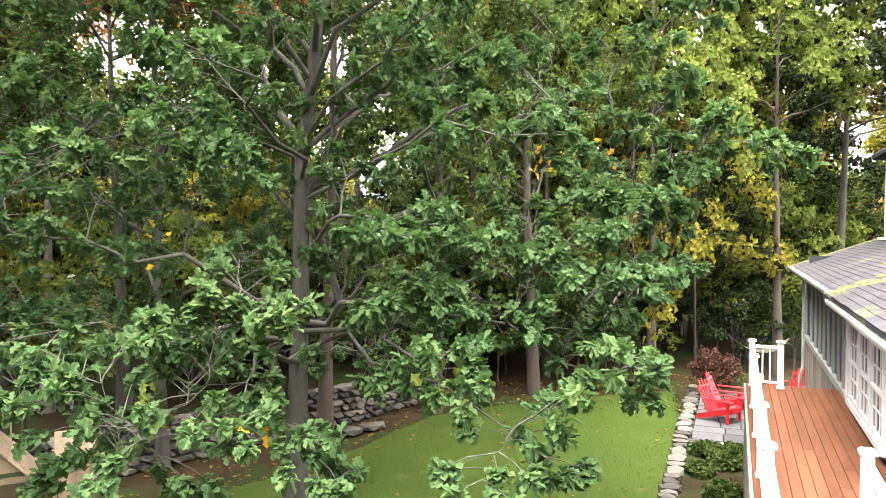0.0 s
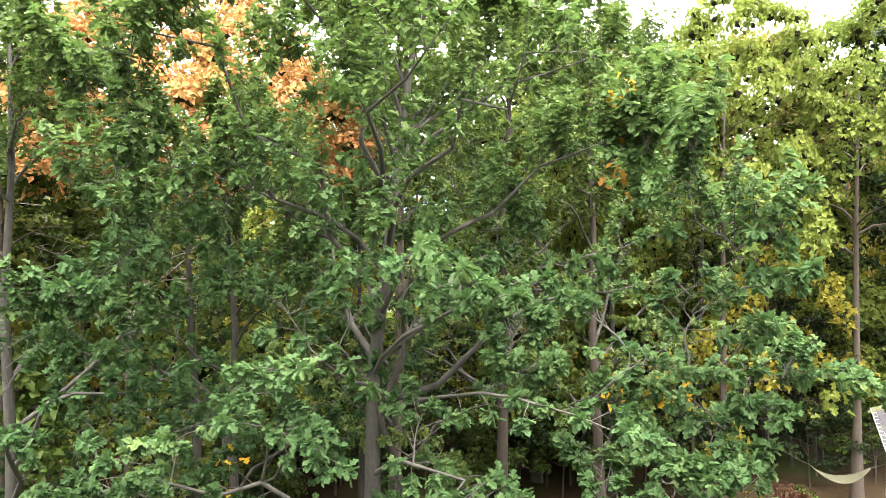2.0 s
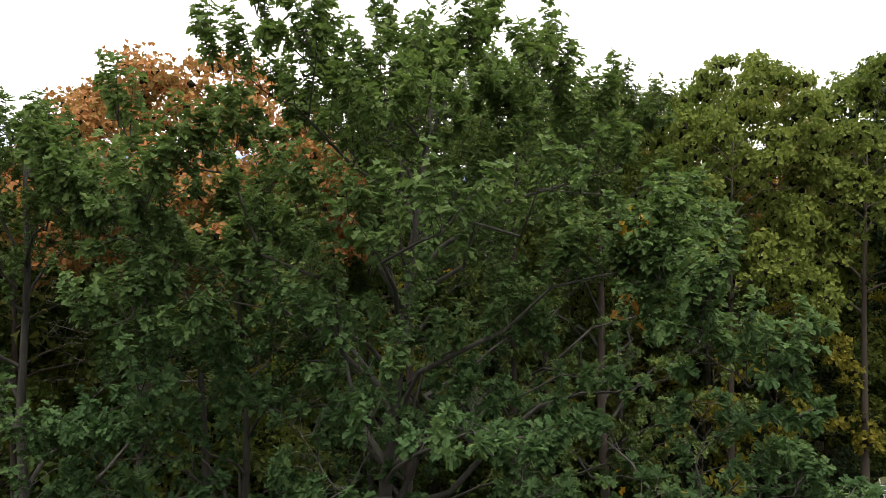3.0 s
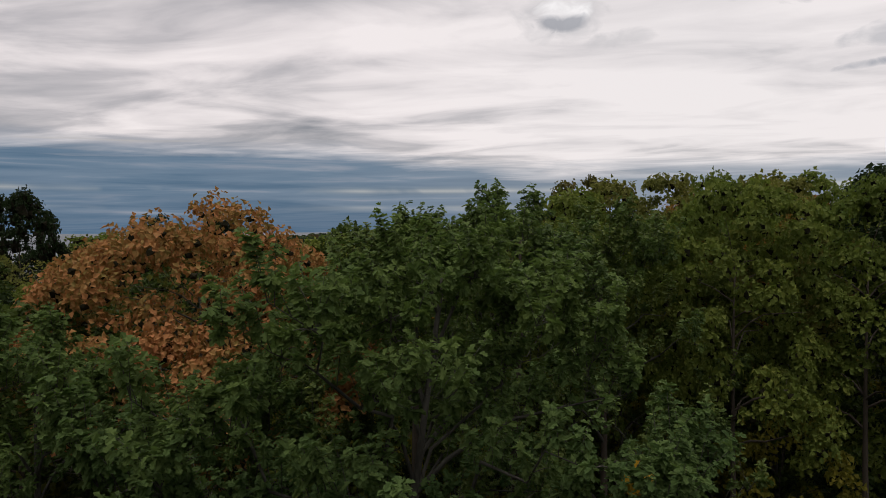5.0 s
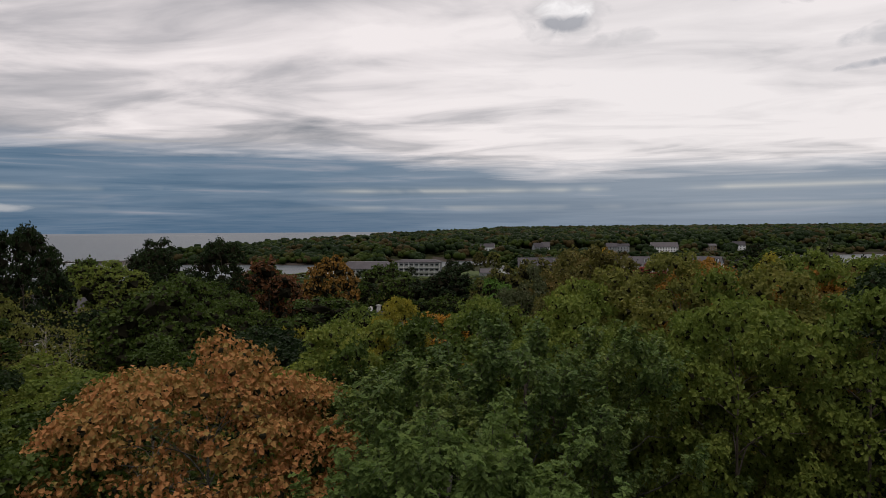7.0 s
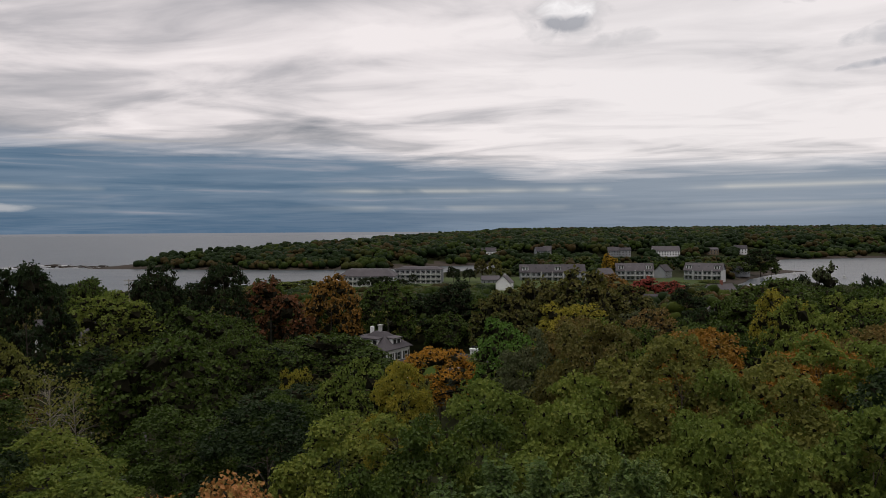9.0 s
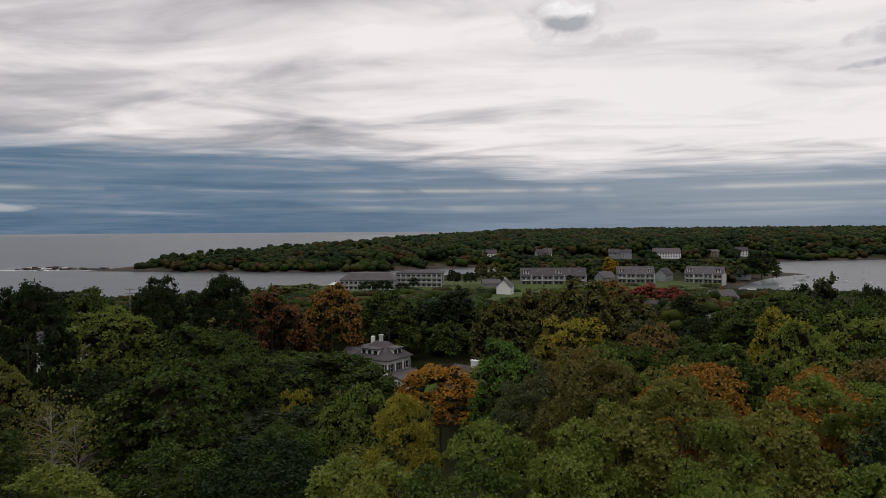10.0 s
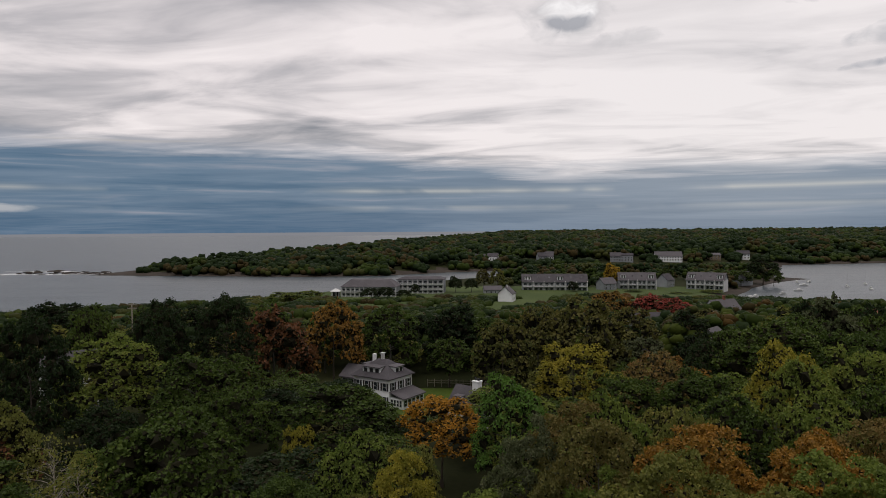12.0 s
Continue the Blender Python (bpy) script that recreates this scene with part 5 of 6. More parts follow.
def build_garden():
    build_lawn()
    stone_wall("stone_wall", (-7.6, 15.2, 0), (-0.9, 20.6, 0), 1.15, 6, 41, "old dry-laid field stone garden wall with moss")
    stone_wall("stone_wall", (-0.9, 20.6, 0), (1.0, 22.6, 0), 0.55, 3, 42, "low broken end of a field stone wall")
    for i, (x, y, w) in enumerate(((-0.3, 19.6, 0.7), (-0.9, 19.2, 0.6), (-1.5, 18.7, 0.8))):
        rng = np.random.RandomState(60 + i)
        ob = part("stone_step", rock(rng, w, 0.55, 0.22, 0.9), STONE, None, m=pose(x, y, 0.06, 0, 0, 35))
        tagged(ob, "flat grey stone step beside the old wall", "step", "stone steps")
    def home(x, y):
        return HOME @ Vector((x, y, 0))
    a, b = home(-1.55, -3.0), home(-1.6, 10.0)
    stone_wall("stone_edging", a, b, 0.30, 2, 43, "low stacked stone edging between lawn and bed", 0.38)
    c, d = home(-1.4, 3.3), home(-0.2, 3.3)
    stone_wall("stone_edging", c, d, 0.26, 2, 44, "short stone edging at the end of the patio", 0.34)
    paving("patio", HOME, -1.35, 2.4, 3.5, 9.4, 0.20, 45, "grey flagstone patio below the deck")
    bm = box(-1.4, 0.9, -6.0, 3.2, -0.2, 0.12, 0.03)
    bmesh.ops.transform(bm, matrix=HOME, verts=bm.verts)
    tagged(part("planting_bed", bm, SOIL), "dark mulched planting bed beside the deck", "bed", kind="structure")
    for i, (x, y, s) in enumerate(((-0.95, 2.5, 0.55), (-0.45, 1.7, 0.5), (-1.0, 1.0, 0.42), (-0.4, 2.9, 0.4), (-0.5, -0.4, 0.55), (-1.0, -1.4, 0.4), (-0.5, -2.2, 0.5))):
        p = home(x, y)
        shrub(70 + i, p.x, p.y, 0.1, s, 0.55, "green", "low spreading evergreen juniper in the planting bed", 900, 0.10)
    shrub(90, 10.9, 21.9, 0.25, 1.15, 1.5, "russet", "rounded burgundy-leaved ornamental shrub beside the patio", 1800, 0.11)
    shrub(91, 12.4, 24.0, 0.0, 1.0, 0.8, "green", "rounded green shrub behind the patio", 1100, 0.12)
    shrub(92, 9.2, 24.6, 0.0, 0.8, 0.6, "green", "low green shrub at the far edge of the lawn", 900, 0.12)
    shrub(93, 7.4, 24.2, 0.0, 0.7, 0.5, "lime", "low leafy plants at the far edge of the lawn", 700, 0.12)


build_garden()


# ---------------------------------------------------------------- deck and house
DECK = 2.40


def build_deck():
    t = thing("deck", HOME, "raised timber deck with red-brown stained boards", "deck", kind="structure")
    rng = np.random.RandomState(8)
    w = 0.142
    x = -0.10
    while x < 1.60:
        y = -12.0 + rng.uniform(0, 1.5)
        part("board", box(x, x + w - 0.006, -12.4, y - 0.004, DECK - 0.038, DECK, 0.004), DECK_WOOD, t)
        while y < 0.33:
            e = min(0.34, y + rng.uniform(2.4, 4.2))
            part("board", box(x, x + w - 0.006, y, e - 0.004, DECK - 0.038, DECK + rng.uniform(-0.001, 0.001), 0.004), DECK_WOOD, t)
            y = e
        x += w
    part("rim_joist", box(-0.15, -0.105, -12.4, 0.38, DECK - 0.30, DECK - 0.012, 0.004), GREY_WOOD, t, "weathered grey rim joist")
    part("rim_joist", box(-0.10, 1.60, 0.345, 0.385, DECK - 0.30, DECK - 0.012, 0.004), GREY_WOOD, t, "weathered grey rim joist")
    for y in (0.2, -1.9, -3.8, -5.7, -7.5, -9.4):
        part("support_post", box(-0.10, 0.0, y - 0.06, y + 0.06, -0.1, DECK - 0.30, 0.005), GREY_WOOD, t, "grey timber support post")
    y = -9.0
    while y < 0.3:
        part("skirt_board", box(-0.135, -0.115, y, y + 0.13, 0.05, DECK - 0.31, 0.003), GREY_WOOD, t)
        y += 0.165
    for i in range(9):
        z = DECK - 0.19 * (i + 1)
        part("stair_tread", box(0.62, 1.55, 0.40 + 0.27 * i, 0.69 + 0.27 * i, z - 0.04, z, 0.004), DECK_WOOD, t, "stained timber stair tread")
    for x in (0.58, 1.55):
        bm = prism([(0.386, DECK - 0.02), (0.386, DECK - 0.32), (2.60, DECK - 0.20 * 9 - 0.32), (2.86, DECK - 0.20 * 9 - 0.05)], 0.04)
        bmesh.ops.transform(bm, matrix=Matrix.Translation((x, 0, 0)) @ Matrix.Rotation(radians(90), 4, "Z"), verts=bm.verts)
        part("stair_stringer", bm, GREY_WOOD, t)


def rail_post(parent, x, y):
    p = part("post", box(x - 0.058, x + 0.058, y - 0.058, y + 0.058, DECK, DECK + 0.93, 0.006), WHITE_PAINT, parent)
    bm = box(x - 0.085, x + 0.085, y - 0.085, y + 0.085, DECK + 0.932, DECK + 0.962, 0.006)
    box(x - 0.068, x + 0.068, y - 0.068, y + 0.068, DECK + 0.962, DECK + 0.985, 0.012, bm)
    part("post_cap", bm, WHITE_PAINT, p)
    part("post_skirt", box(x - 0.075, x + 0.075, y - 0.075, y + 0.075, DECK + 0.001, DECK + 0.05, 0.008), WHITE_PAINT, p)


def rail_run(parent, a, b):
    """Rails and balusters between two posts."""
    a, b = Vector((*a, 0)), Vector((*b, 0))
    run = b - a
    n = run.length
    m = Matrix.Translation(a) @ Matrix.Rotation(math.atan2(run.y, run.x), 4, "Z")
    part("top_rail", box(0.06, n - 0.06, -0.045, 0.045, DECK + 0.80, DECK + 0.865, 0.012), WHITE_PAINT, parent, m=m)
    part("bottom_rail", box(0.06, n - 0.06, -0.03, 0.03, DECK + 0.09, DECK + 0.14, 0.008), WHITE_PAINT, parent, m=m)
    k = max(2, int((n - 0.12) / 0.115))
    for i in range(1, k):
        x = 0.06 + (n - 0.12) * i / k
        part("baluster", box(x - 0.017, x + 0.017, -0.017, 0.017, DECK + 0.14, DECK + 0.80, 0.004), WHITE_PAINT, parent, m=m)


def build_railing():
    t = thing("deck_railing", HOME, "white painted deck railing with square capped posts", "railing")
    spots = [(0, 0), (0, -1.9), (0, -3.8), (0, -5.7), (0, -7.55), (0, -9.4), (0, -11.3)]
    for p in spots:
        rail_post(t, *p)
    for p, q in zip(spots, spots[1:]):
        rail_run(t, p, q)
    rail_post(t, 0.53, 0.0)
    rail_run(t, (0, 0), (0.53, 0))
    t = thing("deck_railing", HOME, "short white inner railing standing on the deck", "railing")
    for p in ((0.92, -7.4), (0.92, -9.3), (0.92, -11.2)):
        rail_post(t, *p)
    rail_run(t, (0.92, -7.4), (0.92, -9.3))
    rail_run(t, (0.92, -9.3), (0.92, -11.2))


def gutter(parent, x, y0, y1, z):
    bm = prism([(0, 0.0), (-0.10, 0.0), (-0.125, 0.055), (-0.125, 0.10), (-0.115, 0.10), (-0.112, 0.06), (-0.09, 0.012), (-0.008, 0.012), (-0.008, 0.10), (0, 0.10)], y1 - y0)
    bmesh.ops.transform(bm, matrix=Matrix.Translation((x, y0, z)), verts=bm.verts)
    g = part("gutter", bm, WHITE_PAINT, parent, "white painted metal gutter")
    y = y0 + 0.3
    while y < y1:
        part("gutter_strap", box(x - 0.12, x + 0.02, y, y + 0.03, z + 0.088, z + 0.096), WHITE_PAINT, g)
        y += 0.42


def sash_window(parent, m, w, h, bars=2, rows=2, label="white framed window"):
    """A window in its own x-z plane, facing -y."""
    f = bmesh.new()
    for x0, x1, z0, z1 in ((0, 0.07, 0, h), (w - 0.07, w, 0, h), (0.07, w - 0.07, 0, 0.08), (0.07, w - 0.07, h - 0.08, h), (0.07, w - 0.07, h / 2 - 0.03, h / 2 + 0.03)):
        box(x0, x1, -0.03, 0.05, z0, z1, 0.004, f)
    win = part("window", f, WHITE_PAINT, parent, label, m)
    part("pane", box(0.07, w - 0.07, 0.012, 0.02, 0.08, h - 0.08), GLASS, win)
    for i in range(1, bars + 1):
        x = 0.07 + (w - 0.14) * i / (bars + 1)
        part("muntin", box(x - 0.011, x + 0.011, -0.004, 0.011, 0.08, h - 0.08), WHITE_PAINT, win)
    for i in range(1, 2 * rows):
        if i != rows:
            z = 0.08 + (h - 0.16) * i / (2 * rows)
            part("muntin", box(0.07, w - 0.07, -0.006, 0.010, z - 0.011, z + 0.011), WHITE_PAINT, win)


def build_home():
    t = thing("house", HOME, "grey house with screened porch, white trim and mossy shingled roof", "house")
    eave = 4.45
    # screened porch: frame, screens, lower boards
    part("porch_screen", box(1.68, 1.69, -0.70, 7.75, DECK + 0.12, eave - 0.15), SCREEN, t, "dark insect screen")
    for y in (-0.70, 0.05, 0.75, 1.6, 2.45, 3.3, 4.2, 5.2, 6.3, 7.72):
        part("stud", box(1.62, 1.675, y - 0.035, y + 0.035, DECK + 0.10, eave - 0.14, 0.004), GREY_TRIM, t, "pale grey-green porch stud")
    part("sill_board", box(1.60, 1.70, -0.73, 7.80, DECK - 0.06, DECK + 0.10, 0.006), GREY_TRIM, t)
    part("porch_plate", box(1.60, 1.70, -0.73, 7.80, eave - 0.14, eave - 0.02, 0.006), GREY_TRIM, t)
    part("end_screen", box(1.70, 5.0, 7.70, 7.71, DECK + 0.1, eave + 0.4), SCREEN, t)
    y = 0.4
    while y < 7.7:
        part("skirt_board", box(1.63, 1.655, y, y + 0.17, 0.0, DECK - 0.062, 0.004), GREY_WOOD, t)
        y += 0.185
    part("porch_floor", box(1.70, 6.0, -0.7, 7.7, DECK - 0.05, DECK + 0.02), GREY_WOOD, t)
    part("inner_wall", box(5.0, 5.15, -12, 7.7, 0, 5.5), GREY_SIDING, t)
    part("floor", box(1.75, 6.0, -12, -0.75, DECK - 0.05, DECK + 0.02), GREY_WOOD, t)
    # main wall and its windows
    part("wall", box(1.63, 1.78, -12.0, -4.62, 0, eave - 0.02), CLAPBOARD, t, "white clapboard wall")
    part("wall", box(1.63, 1.78, -4.62, -0.76, 0, DECK + 0.15), CLAPBOARD, t)
    part("wall", box(1.63, 1.78, -4.62, -0.76, eave - 0.30, eave - 0.02), CLAPBOARD, t)
    part("corner_board", box(1.57, 1.72, -1.02, -0.78, DECK + 0.004, eave - 0.16, 0.006), WHITE_PAINT, t)
    part("trim_panel", box(1.61, 1.70, -1.50, -1.02, DECK + 0.15, eave - 0.30, 0.006), WHITE_PAINT, t)
    b = part("bay", box(1.50, 1.66, -4.60, -1.52, DECK + 0.12, DECK + 0.24, 0.01), WHITE_PAINT, t, "white bay window base")
    part("bay_head", box(1.50, 1.66, -4.60, -1.52, eave - 0.42, eave - 0.30, 0.01), WHITE_PAINT, t)
    turn = Matrix.Rotation(radians(-90), 4, "Z")
    for y in (-1.56, -2.58, -3.60):
        sash_window(t, Matrix.Translation((1.55, y, DECK + 0.24)) @ turn, 0.98, eave - 0.42 - DECK - 0.24, label="white framed bay sash window")
    part("bay_side", box(1.52, 1.64, -1.56, -1.53, DECK + 0.24, eave - 0.42), WHITE_PAINT, t)
    part("curtain", box(1.70, 1.72, -3.5, -2.2, DECK + 0.9, DECK + 1.05, 0.004), CEDAR, t, "warm lit orange valance inside the bay")
    # roof
    slope = 0.37
    def roof_z(x):
        return eave + 0.02 + slope * (x - 1.30)
    bm = prism([(1.24, roof_z(1.24)), (5.2, roof_z(5.2)), (9.2, roof_z(1.2)), (9.2, roof_z(1.2) - 0.12), (5.2, roof_z(5.2) - 0.12), (1.24, roof_z(1.24) - 0.10)], 21.2)
    bmesh.ops.transform(bm, matrix=Matrix.Translation((0, -12.0, 0)), verts=bm.verts)
    roof = part("roof", bm, SHINGLE, t, "grey asphalt shingle roof with moss")
    rng = np.random.RandomState(4)
    v, f = [], []
    row = 0
    x = 1.22
    while x < 5.1:
        y = -7.0 + (row % 2) * 0.16
        while y < 9.2:
            w = min(0.315, 9.22 - y)
            x1 = x + 0.17
            lift = rng.uniform(0.012, 0.020)
            b0 = len(v)
            e = rng.uniform(-0.006, 0.006)
            for px, pz in ((x + e, lift), (x + e, 0.004), (x1, 0.004)):
                v.append((px, y, roof_z(px) + pz))
                v.append((px, y + w - 0.012, roof_z(px) + pz))
            f += [(b0, b0 + 1, b0 + 3, b0 + 2), (b0, b0 + 4, b0 + 5, b0 + 1)]
            y += 0.325
        x += 0.14
        row += 1
    s = joined("shingles", mesh_of("shingles", v, f, SHINGLE), roof)
    s["kind"] = "stuff"
    mv, mf = [], []
    for _ in range(260):
        px = rng.uniform(1.25, 4.6)
        py = 9.1 - abs(rng.normal()) * 0.18 if rng.rand() < 0.6 else -1.2 + rng.normal() * 0.25
        sz = rng.uniform(0.05, 0.16)
        b0 = len(mv)
        for k in range(5):
            a = k * 1.257
            mv.append((px + sz * math.cos(a), py + sz * math.sin(a) * 1.4, roof_z(px + sz * math.cos(a)) + 0.018))
        mv.append((px, py, roof_z(px) + 0.05))
        mf += [(b0 + k, b0 + (k + 1) % 5, b0 + 5) for k in range(5)]
    mo = joined("moss", mesh_of("moss", mv, mf, MOSS), roof, "yellow-green moss on the shingles")
    mo["kind"] = "stuff"
    gutter(t, 1.34, -1.5, 9.1, eave - 0.06)
    gutter(t, 1.30, -7.0, -1.15, eave - 0.19)
    part("fascia", box(1.345, 1.37, -12, 9.1, eave - 0.10, eave + 0.03), WHITE_PAINT, t)
    dv, df = tube([(1.28, 7.95, eave - 0.06), (1.45, 7.95, eave - 0.18), (1.58, 7.9, eave - 0.30), (1.58, 7.9, 1.5), (1.50, 7.8, 1.25), (1.46, 7.75, 0.3)], [0.045] * 6, 8)
    joined("downspout", mesh_of("downspout", dv, df, GREY_TRIM, True), t, "pale metal downspout")
    # upper storey
    part("upper_wall", box(3.75, 7.6, 2.0, 8.3, 5.2, 7.7), GREY_TRIM, t)
    part("upper_corner", box(3.70, 3.85, 8.20, 8.34, 5.2, 7.7, 0.004), WHITE_PAINT, t)
    part("upper_roof", box(3.4, 8.0, 1.7, 8.7, 7.70, 7.9, 0.05), SHINGLE, t)
    part("flashing", box(3.55, 3.74, 1.9, 8.5, roof_z(3.6) + 0.02, roof_z(3.6) + 0.09), WHITE_PAINT, t)


build_deck()
build_railing()
build_home()


# ---------------------------------------------------------------- garden furniture
def adirondack_chair():
    t = thing("garden_chair", Matrix.Identity(4), "bright red slatted garden armchair on the flagstone patio", "chair", "red garden chairs")
    def slat(name, m, w, l, h=0.022):
        return part(name, box(-w / 2, w / 2, -l / 2, l / 2, -h / 2, h / 2, 0.005), RED_PAINT, t, m=m)
    for i in range(6):
        slat("seat_slat", pose(0, -0.28 + 0.095 * i, 0.36 - 0.026 * i, -14, 0, 0), 0.54, 0.082)
    for i, (x, l) in enumerate(((-0.22, 0.70), (-0.11, 0.80), (0, 0.84), (0.11, 0.80), (0.22, 0.70))):
        m = pose(x * 0.9, 0.27, 0.20, 66, 0, 0) @ pose(0, 0, 0, 0, 0, -x * 22)
        bm = box(-0.049, 0.049, 0, l, -0.011, 0.011, 0.004)
        for v in bm.verts:
            if v.co.y > l - 0.03:
                v.co.x *= 0.55
        part("back_slat", bm, RED_PAINT, t, m=m)
    slat("back_rail", pose(0, 0.40, 0.48, 66, 0, 0), 0.58, 0.075)
    slat("back_rail", pose(0, 0.52, 0.80, 66, 0, 0), 0.50, 0.06)
    slat("front_apron", pose(0, -0.335, 0.30, 90, 0, 0), 0.54, 0.12)
    for sx in (-1, 1):
        bm = box(-0.07, 0.07, -0.46, 0.36, -0.012, 0.012, 0.006)
        for v in bm.verts:
            if v.co.y > 0:
                v.co.x *= 0.55
        part("armrest", bm, RED_PAINT, t, m=pose(sx * 0.33, 0.02, 0.565))
        part("front_leg", box(-0.013, 0.013, -0.045, 0.045, 0, 0.553, 0.004), RED_PAINT, t, m=pose(sx * 0.30, -0.29, 0))
        part("arm_bracket", prism([(-0.05, 0), (0.05, 0.0), (0.0, -0.14)], 0.02), RED_PAINT, t, m=pose(sx * 0.345, -0.30, 0.553, 0, 0, 90))
        bm = prism([(-0.36, 0.26), (-0.36, 0.36), (-0.26, 0.37), (0.52, 0.12), (0.62, 0.0), (0.50, 0.0)], 0.025)
        part("side_rail", bm, RED_PAINT, t, m=pose(sx * 0.265 + 0.012, 0, 0, 0, 0, 90) )
    return t


def build_chairs():
    first = adirondack_chair()
    def at(x, y, turn):
        return HOME @ pose(x, y, 0.21, 0, 0, turn) @ Matrix.Diagonal((1.12, 1.12, 1.12, 1))
    first.matrix_world = at(-0.62, 5.6, 62)
    for x, y, turn in ((-0.45, 6.9, 80), (1.3, 8.3, -35)):
        copy_thing(first, HOME @ pose(x, y, 0.21, 0, 0, turn))


def build_hammock():
    t = thing("hammock", pose(13.6, 23.8, 0.3, 0, 0, -14) @ Matrix.Diagonal((0.75, 0.75, 0.75, 1)), "tan cloth hammock strung between tree trunks", "hammock")
    n, k = 14, 5
    v, f = [], []
    for i in range(n):
        s = i / (n - 1)
        x = -1.3 + 2.6 * s
        w = 0.08 + 0.5 * math.sin(math.pi * s)
        z = 1.15 + 0.75 * (2 * s - 1) ** 2
        for j in range(k):
            q = -1 + 2 * j / (k - 1)
            v.append((x, w * q, z + 0.22 * w * q * q))
    for i in range(n - 1):
        for j in range(k - 1):
            f.append((i * k + j, i * k + j + 1, (i + 1) * k + j + 1, (i + 1) * k + j))
    bed = joined("bed", mesh_of("bed", v, f, TAN_CLOTH, True), t)
    mod = bed.modifiers.new("thick", "SOLIDIFY")
    mod.thickness = 0.012
    for s in (-1, 1):
        rv, rf = tube([(s * 1.3, 0, 1.9), (s * 1.9, 0, 2.15), (s * 2.3, 0, 2.4)], [0.012] * 3, 5)
        joined("rope", mesh_of("rope", rv, rf, TAN_CLOTH), t)


def star(r, depth):
    return prism([((r if i % 2 == 0 else r * 0.42) * math.sin(i * math.pi / 5), (r if i % 2 == 0 else r * 0.42) * math.cos(i * math.pi / 5)) for i in range(10)], depth)


def build_playhouse():
    t = thing("playhouse", pose(-6.75, 12.6, 0, 0, 0, 24), "small cedar playhouse with star cut-outs in its pitched roof", "playhouse")
    for x in (-0.62, 0.62):
        for y in (-0.5, 0.5):
            part("post", box(x - 0.045, x + 0.045, y - 0.045, y + 0.045, -0.1, 1.3, 0.006), CEDAR, t)
    for y in (-0.5, 0.5):
        part("beam", box(-0.7, 0.7, y - 0.03, y + 0.03, 1.3, 1.4, 0.006), CEDAR, t)
    for i in range(6):
        part("floor_board", box(-0.66 + 0.22 * i, -0.455 + 0.22 * i, -0.5, 0.5, 0.6, 0.635, 0.004), CEDAR, t)
    for s in (-1, 1):
        for i in range(3):
            m = pose(0, 0, 2.0, 0, 0, 0) @ Matrix.Rotation(radians(s * 48), 4, "Y")
            x0 = 0.02 + 0.33 * i
            b = part("roof_board", box(min(s * x0, s * (x0 + 0.32)), max(s * x0, s * (x0 + 0.32)), -0.62, 0.62, -0.012, 0.012, 0.004), CEDAR, t, m=m)
        for y in (-0.3, 0.3):
            part("star_cutout", star(0.085, 0.004), BLACK_PAINT, t, "dark star-shaped cut-out", m=m @ pose(s * 0.5, y, 0.014, 90, 0, 0))
    part("gable_batten", box(-0.03, 0.03, -0.66, 0.66, 1.99, 2.03, 0.005), CEDAR, t)
    part("gable_board", prism([(-0.42, 1.5), (0.42, 1.5), (0, 1.95)], 0.02), CEDAR, t, m=pose(0, -0.55, 0))
    part("side_roof", box(0.86, 1.55, -0.35, 0.4, -0.012, 0.012, 0.004), CEDAR, t, m=pose(0.05, 0, 1.72) @ Matrix.Rotation(radians(22), 4, "X"))
    for y0, y1 in ((-0.32, -0.29), (0.34, 0.37)):
        part("side_wall", box(0.96, 1.54, y0, y1, 0.3, 1.5, 0.004), CEDAR, t)
    for x in (0.9, 1.5):
        for y in (-0.3, 0.34):
            part("post", box(x - 0.035, x + 0.035, y - 0.035, y + 0.035, -0.1, 1.55, 0.005), CEDAR, t)
    f = bmesh.new()
    box(0, 0.24, -0.006, 0.006, 0, 0.16, 0.002, f)
    for v in f.verts:
        v.co.y += 0.03 * math.sin(v.co.x * 18)
    pole, fp = tube([(0.25, 0.0, 1.9), (0.25, 0, 2.5)], [0.012, 0.012], 6)
    joined("flag_pole", mesh_of("flag_pole", pole, fp, CEDAR), t)
    part("flag", f, RED_PAINT, t, "small red flag", m=pose(0.25, 0, 2.34))


def build_yard_pole():
    t = thing("yard_light", pose(-9.9, 22.9, 0), "thin pale pole with a white globe lamp", "lamp")
    v, f = tube([(0, 0, -0.1), (0, 0, 2), (0, 0, 4.0)], [0.06, 0.05, 0.045], 8)
    joined("pole", mesh_of("pole", v, f, METAL_GREY, True), t)
    bm = bmesh.new()
    bmesh.ops.create_uvsphere(bm, u_segments=14, v_segments=8, radius=0.13)
    part("globe", bm, WHITE_PAINT, t, m=pose(0.05, 0, 4.1))
    part("collar", box(-0.07, 0.07, -0.07, 0.07, 3.93, 4.0, 0.01), METAL_GREY, t)


build_chairs()
build_hammock()
build_playhouse()
build_yard_pole()

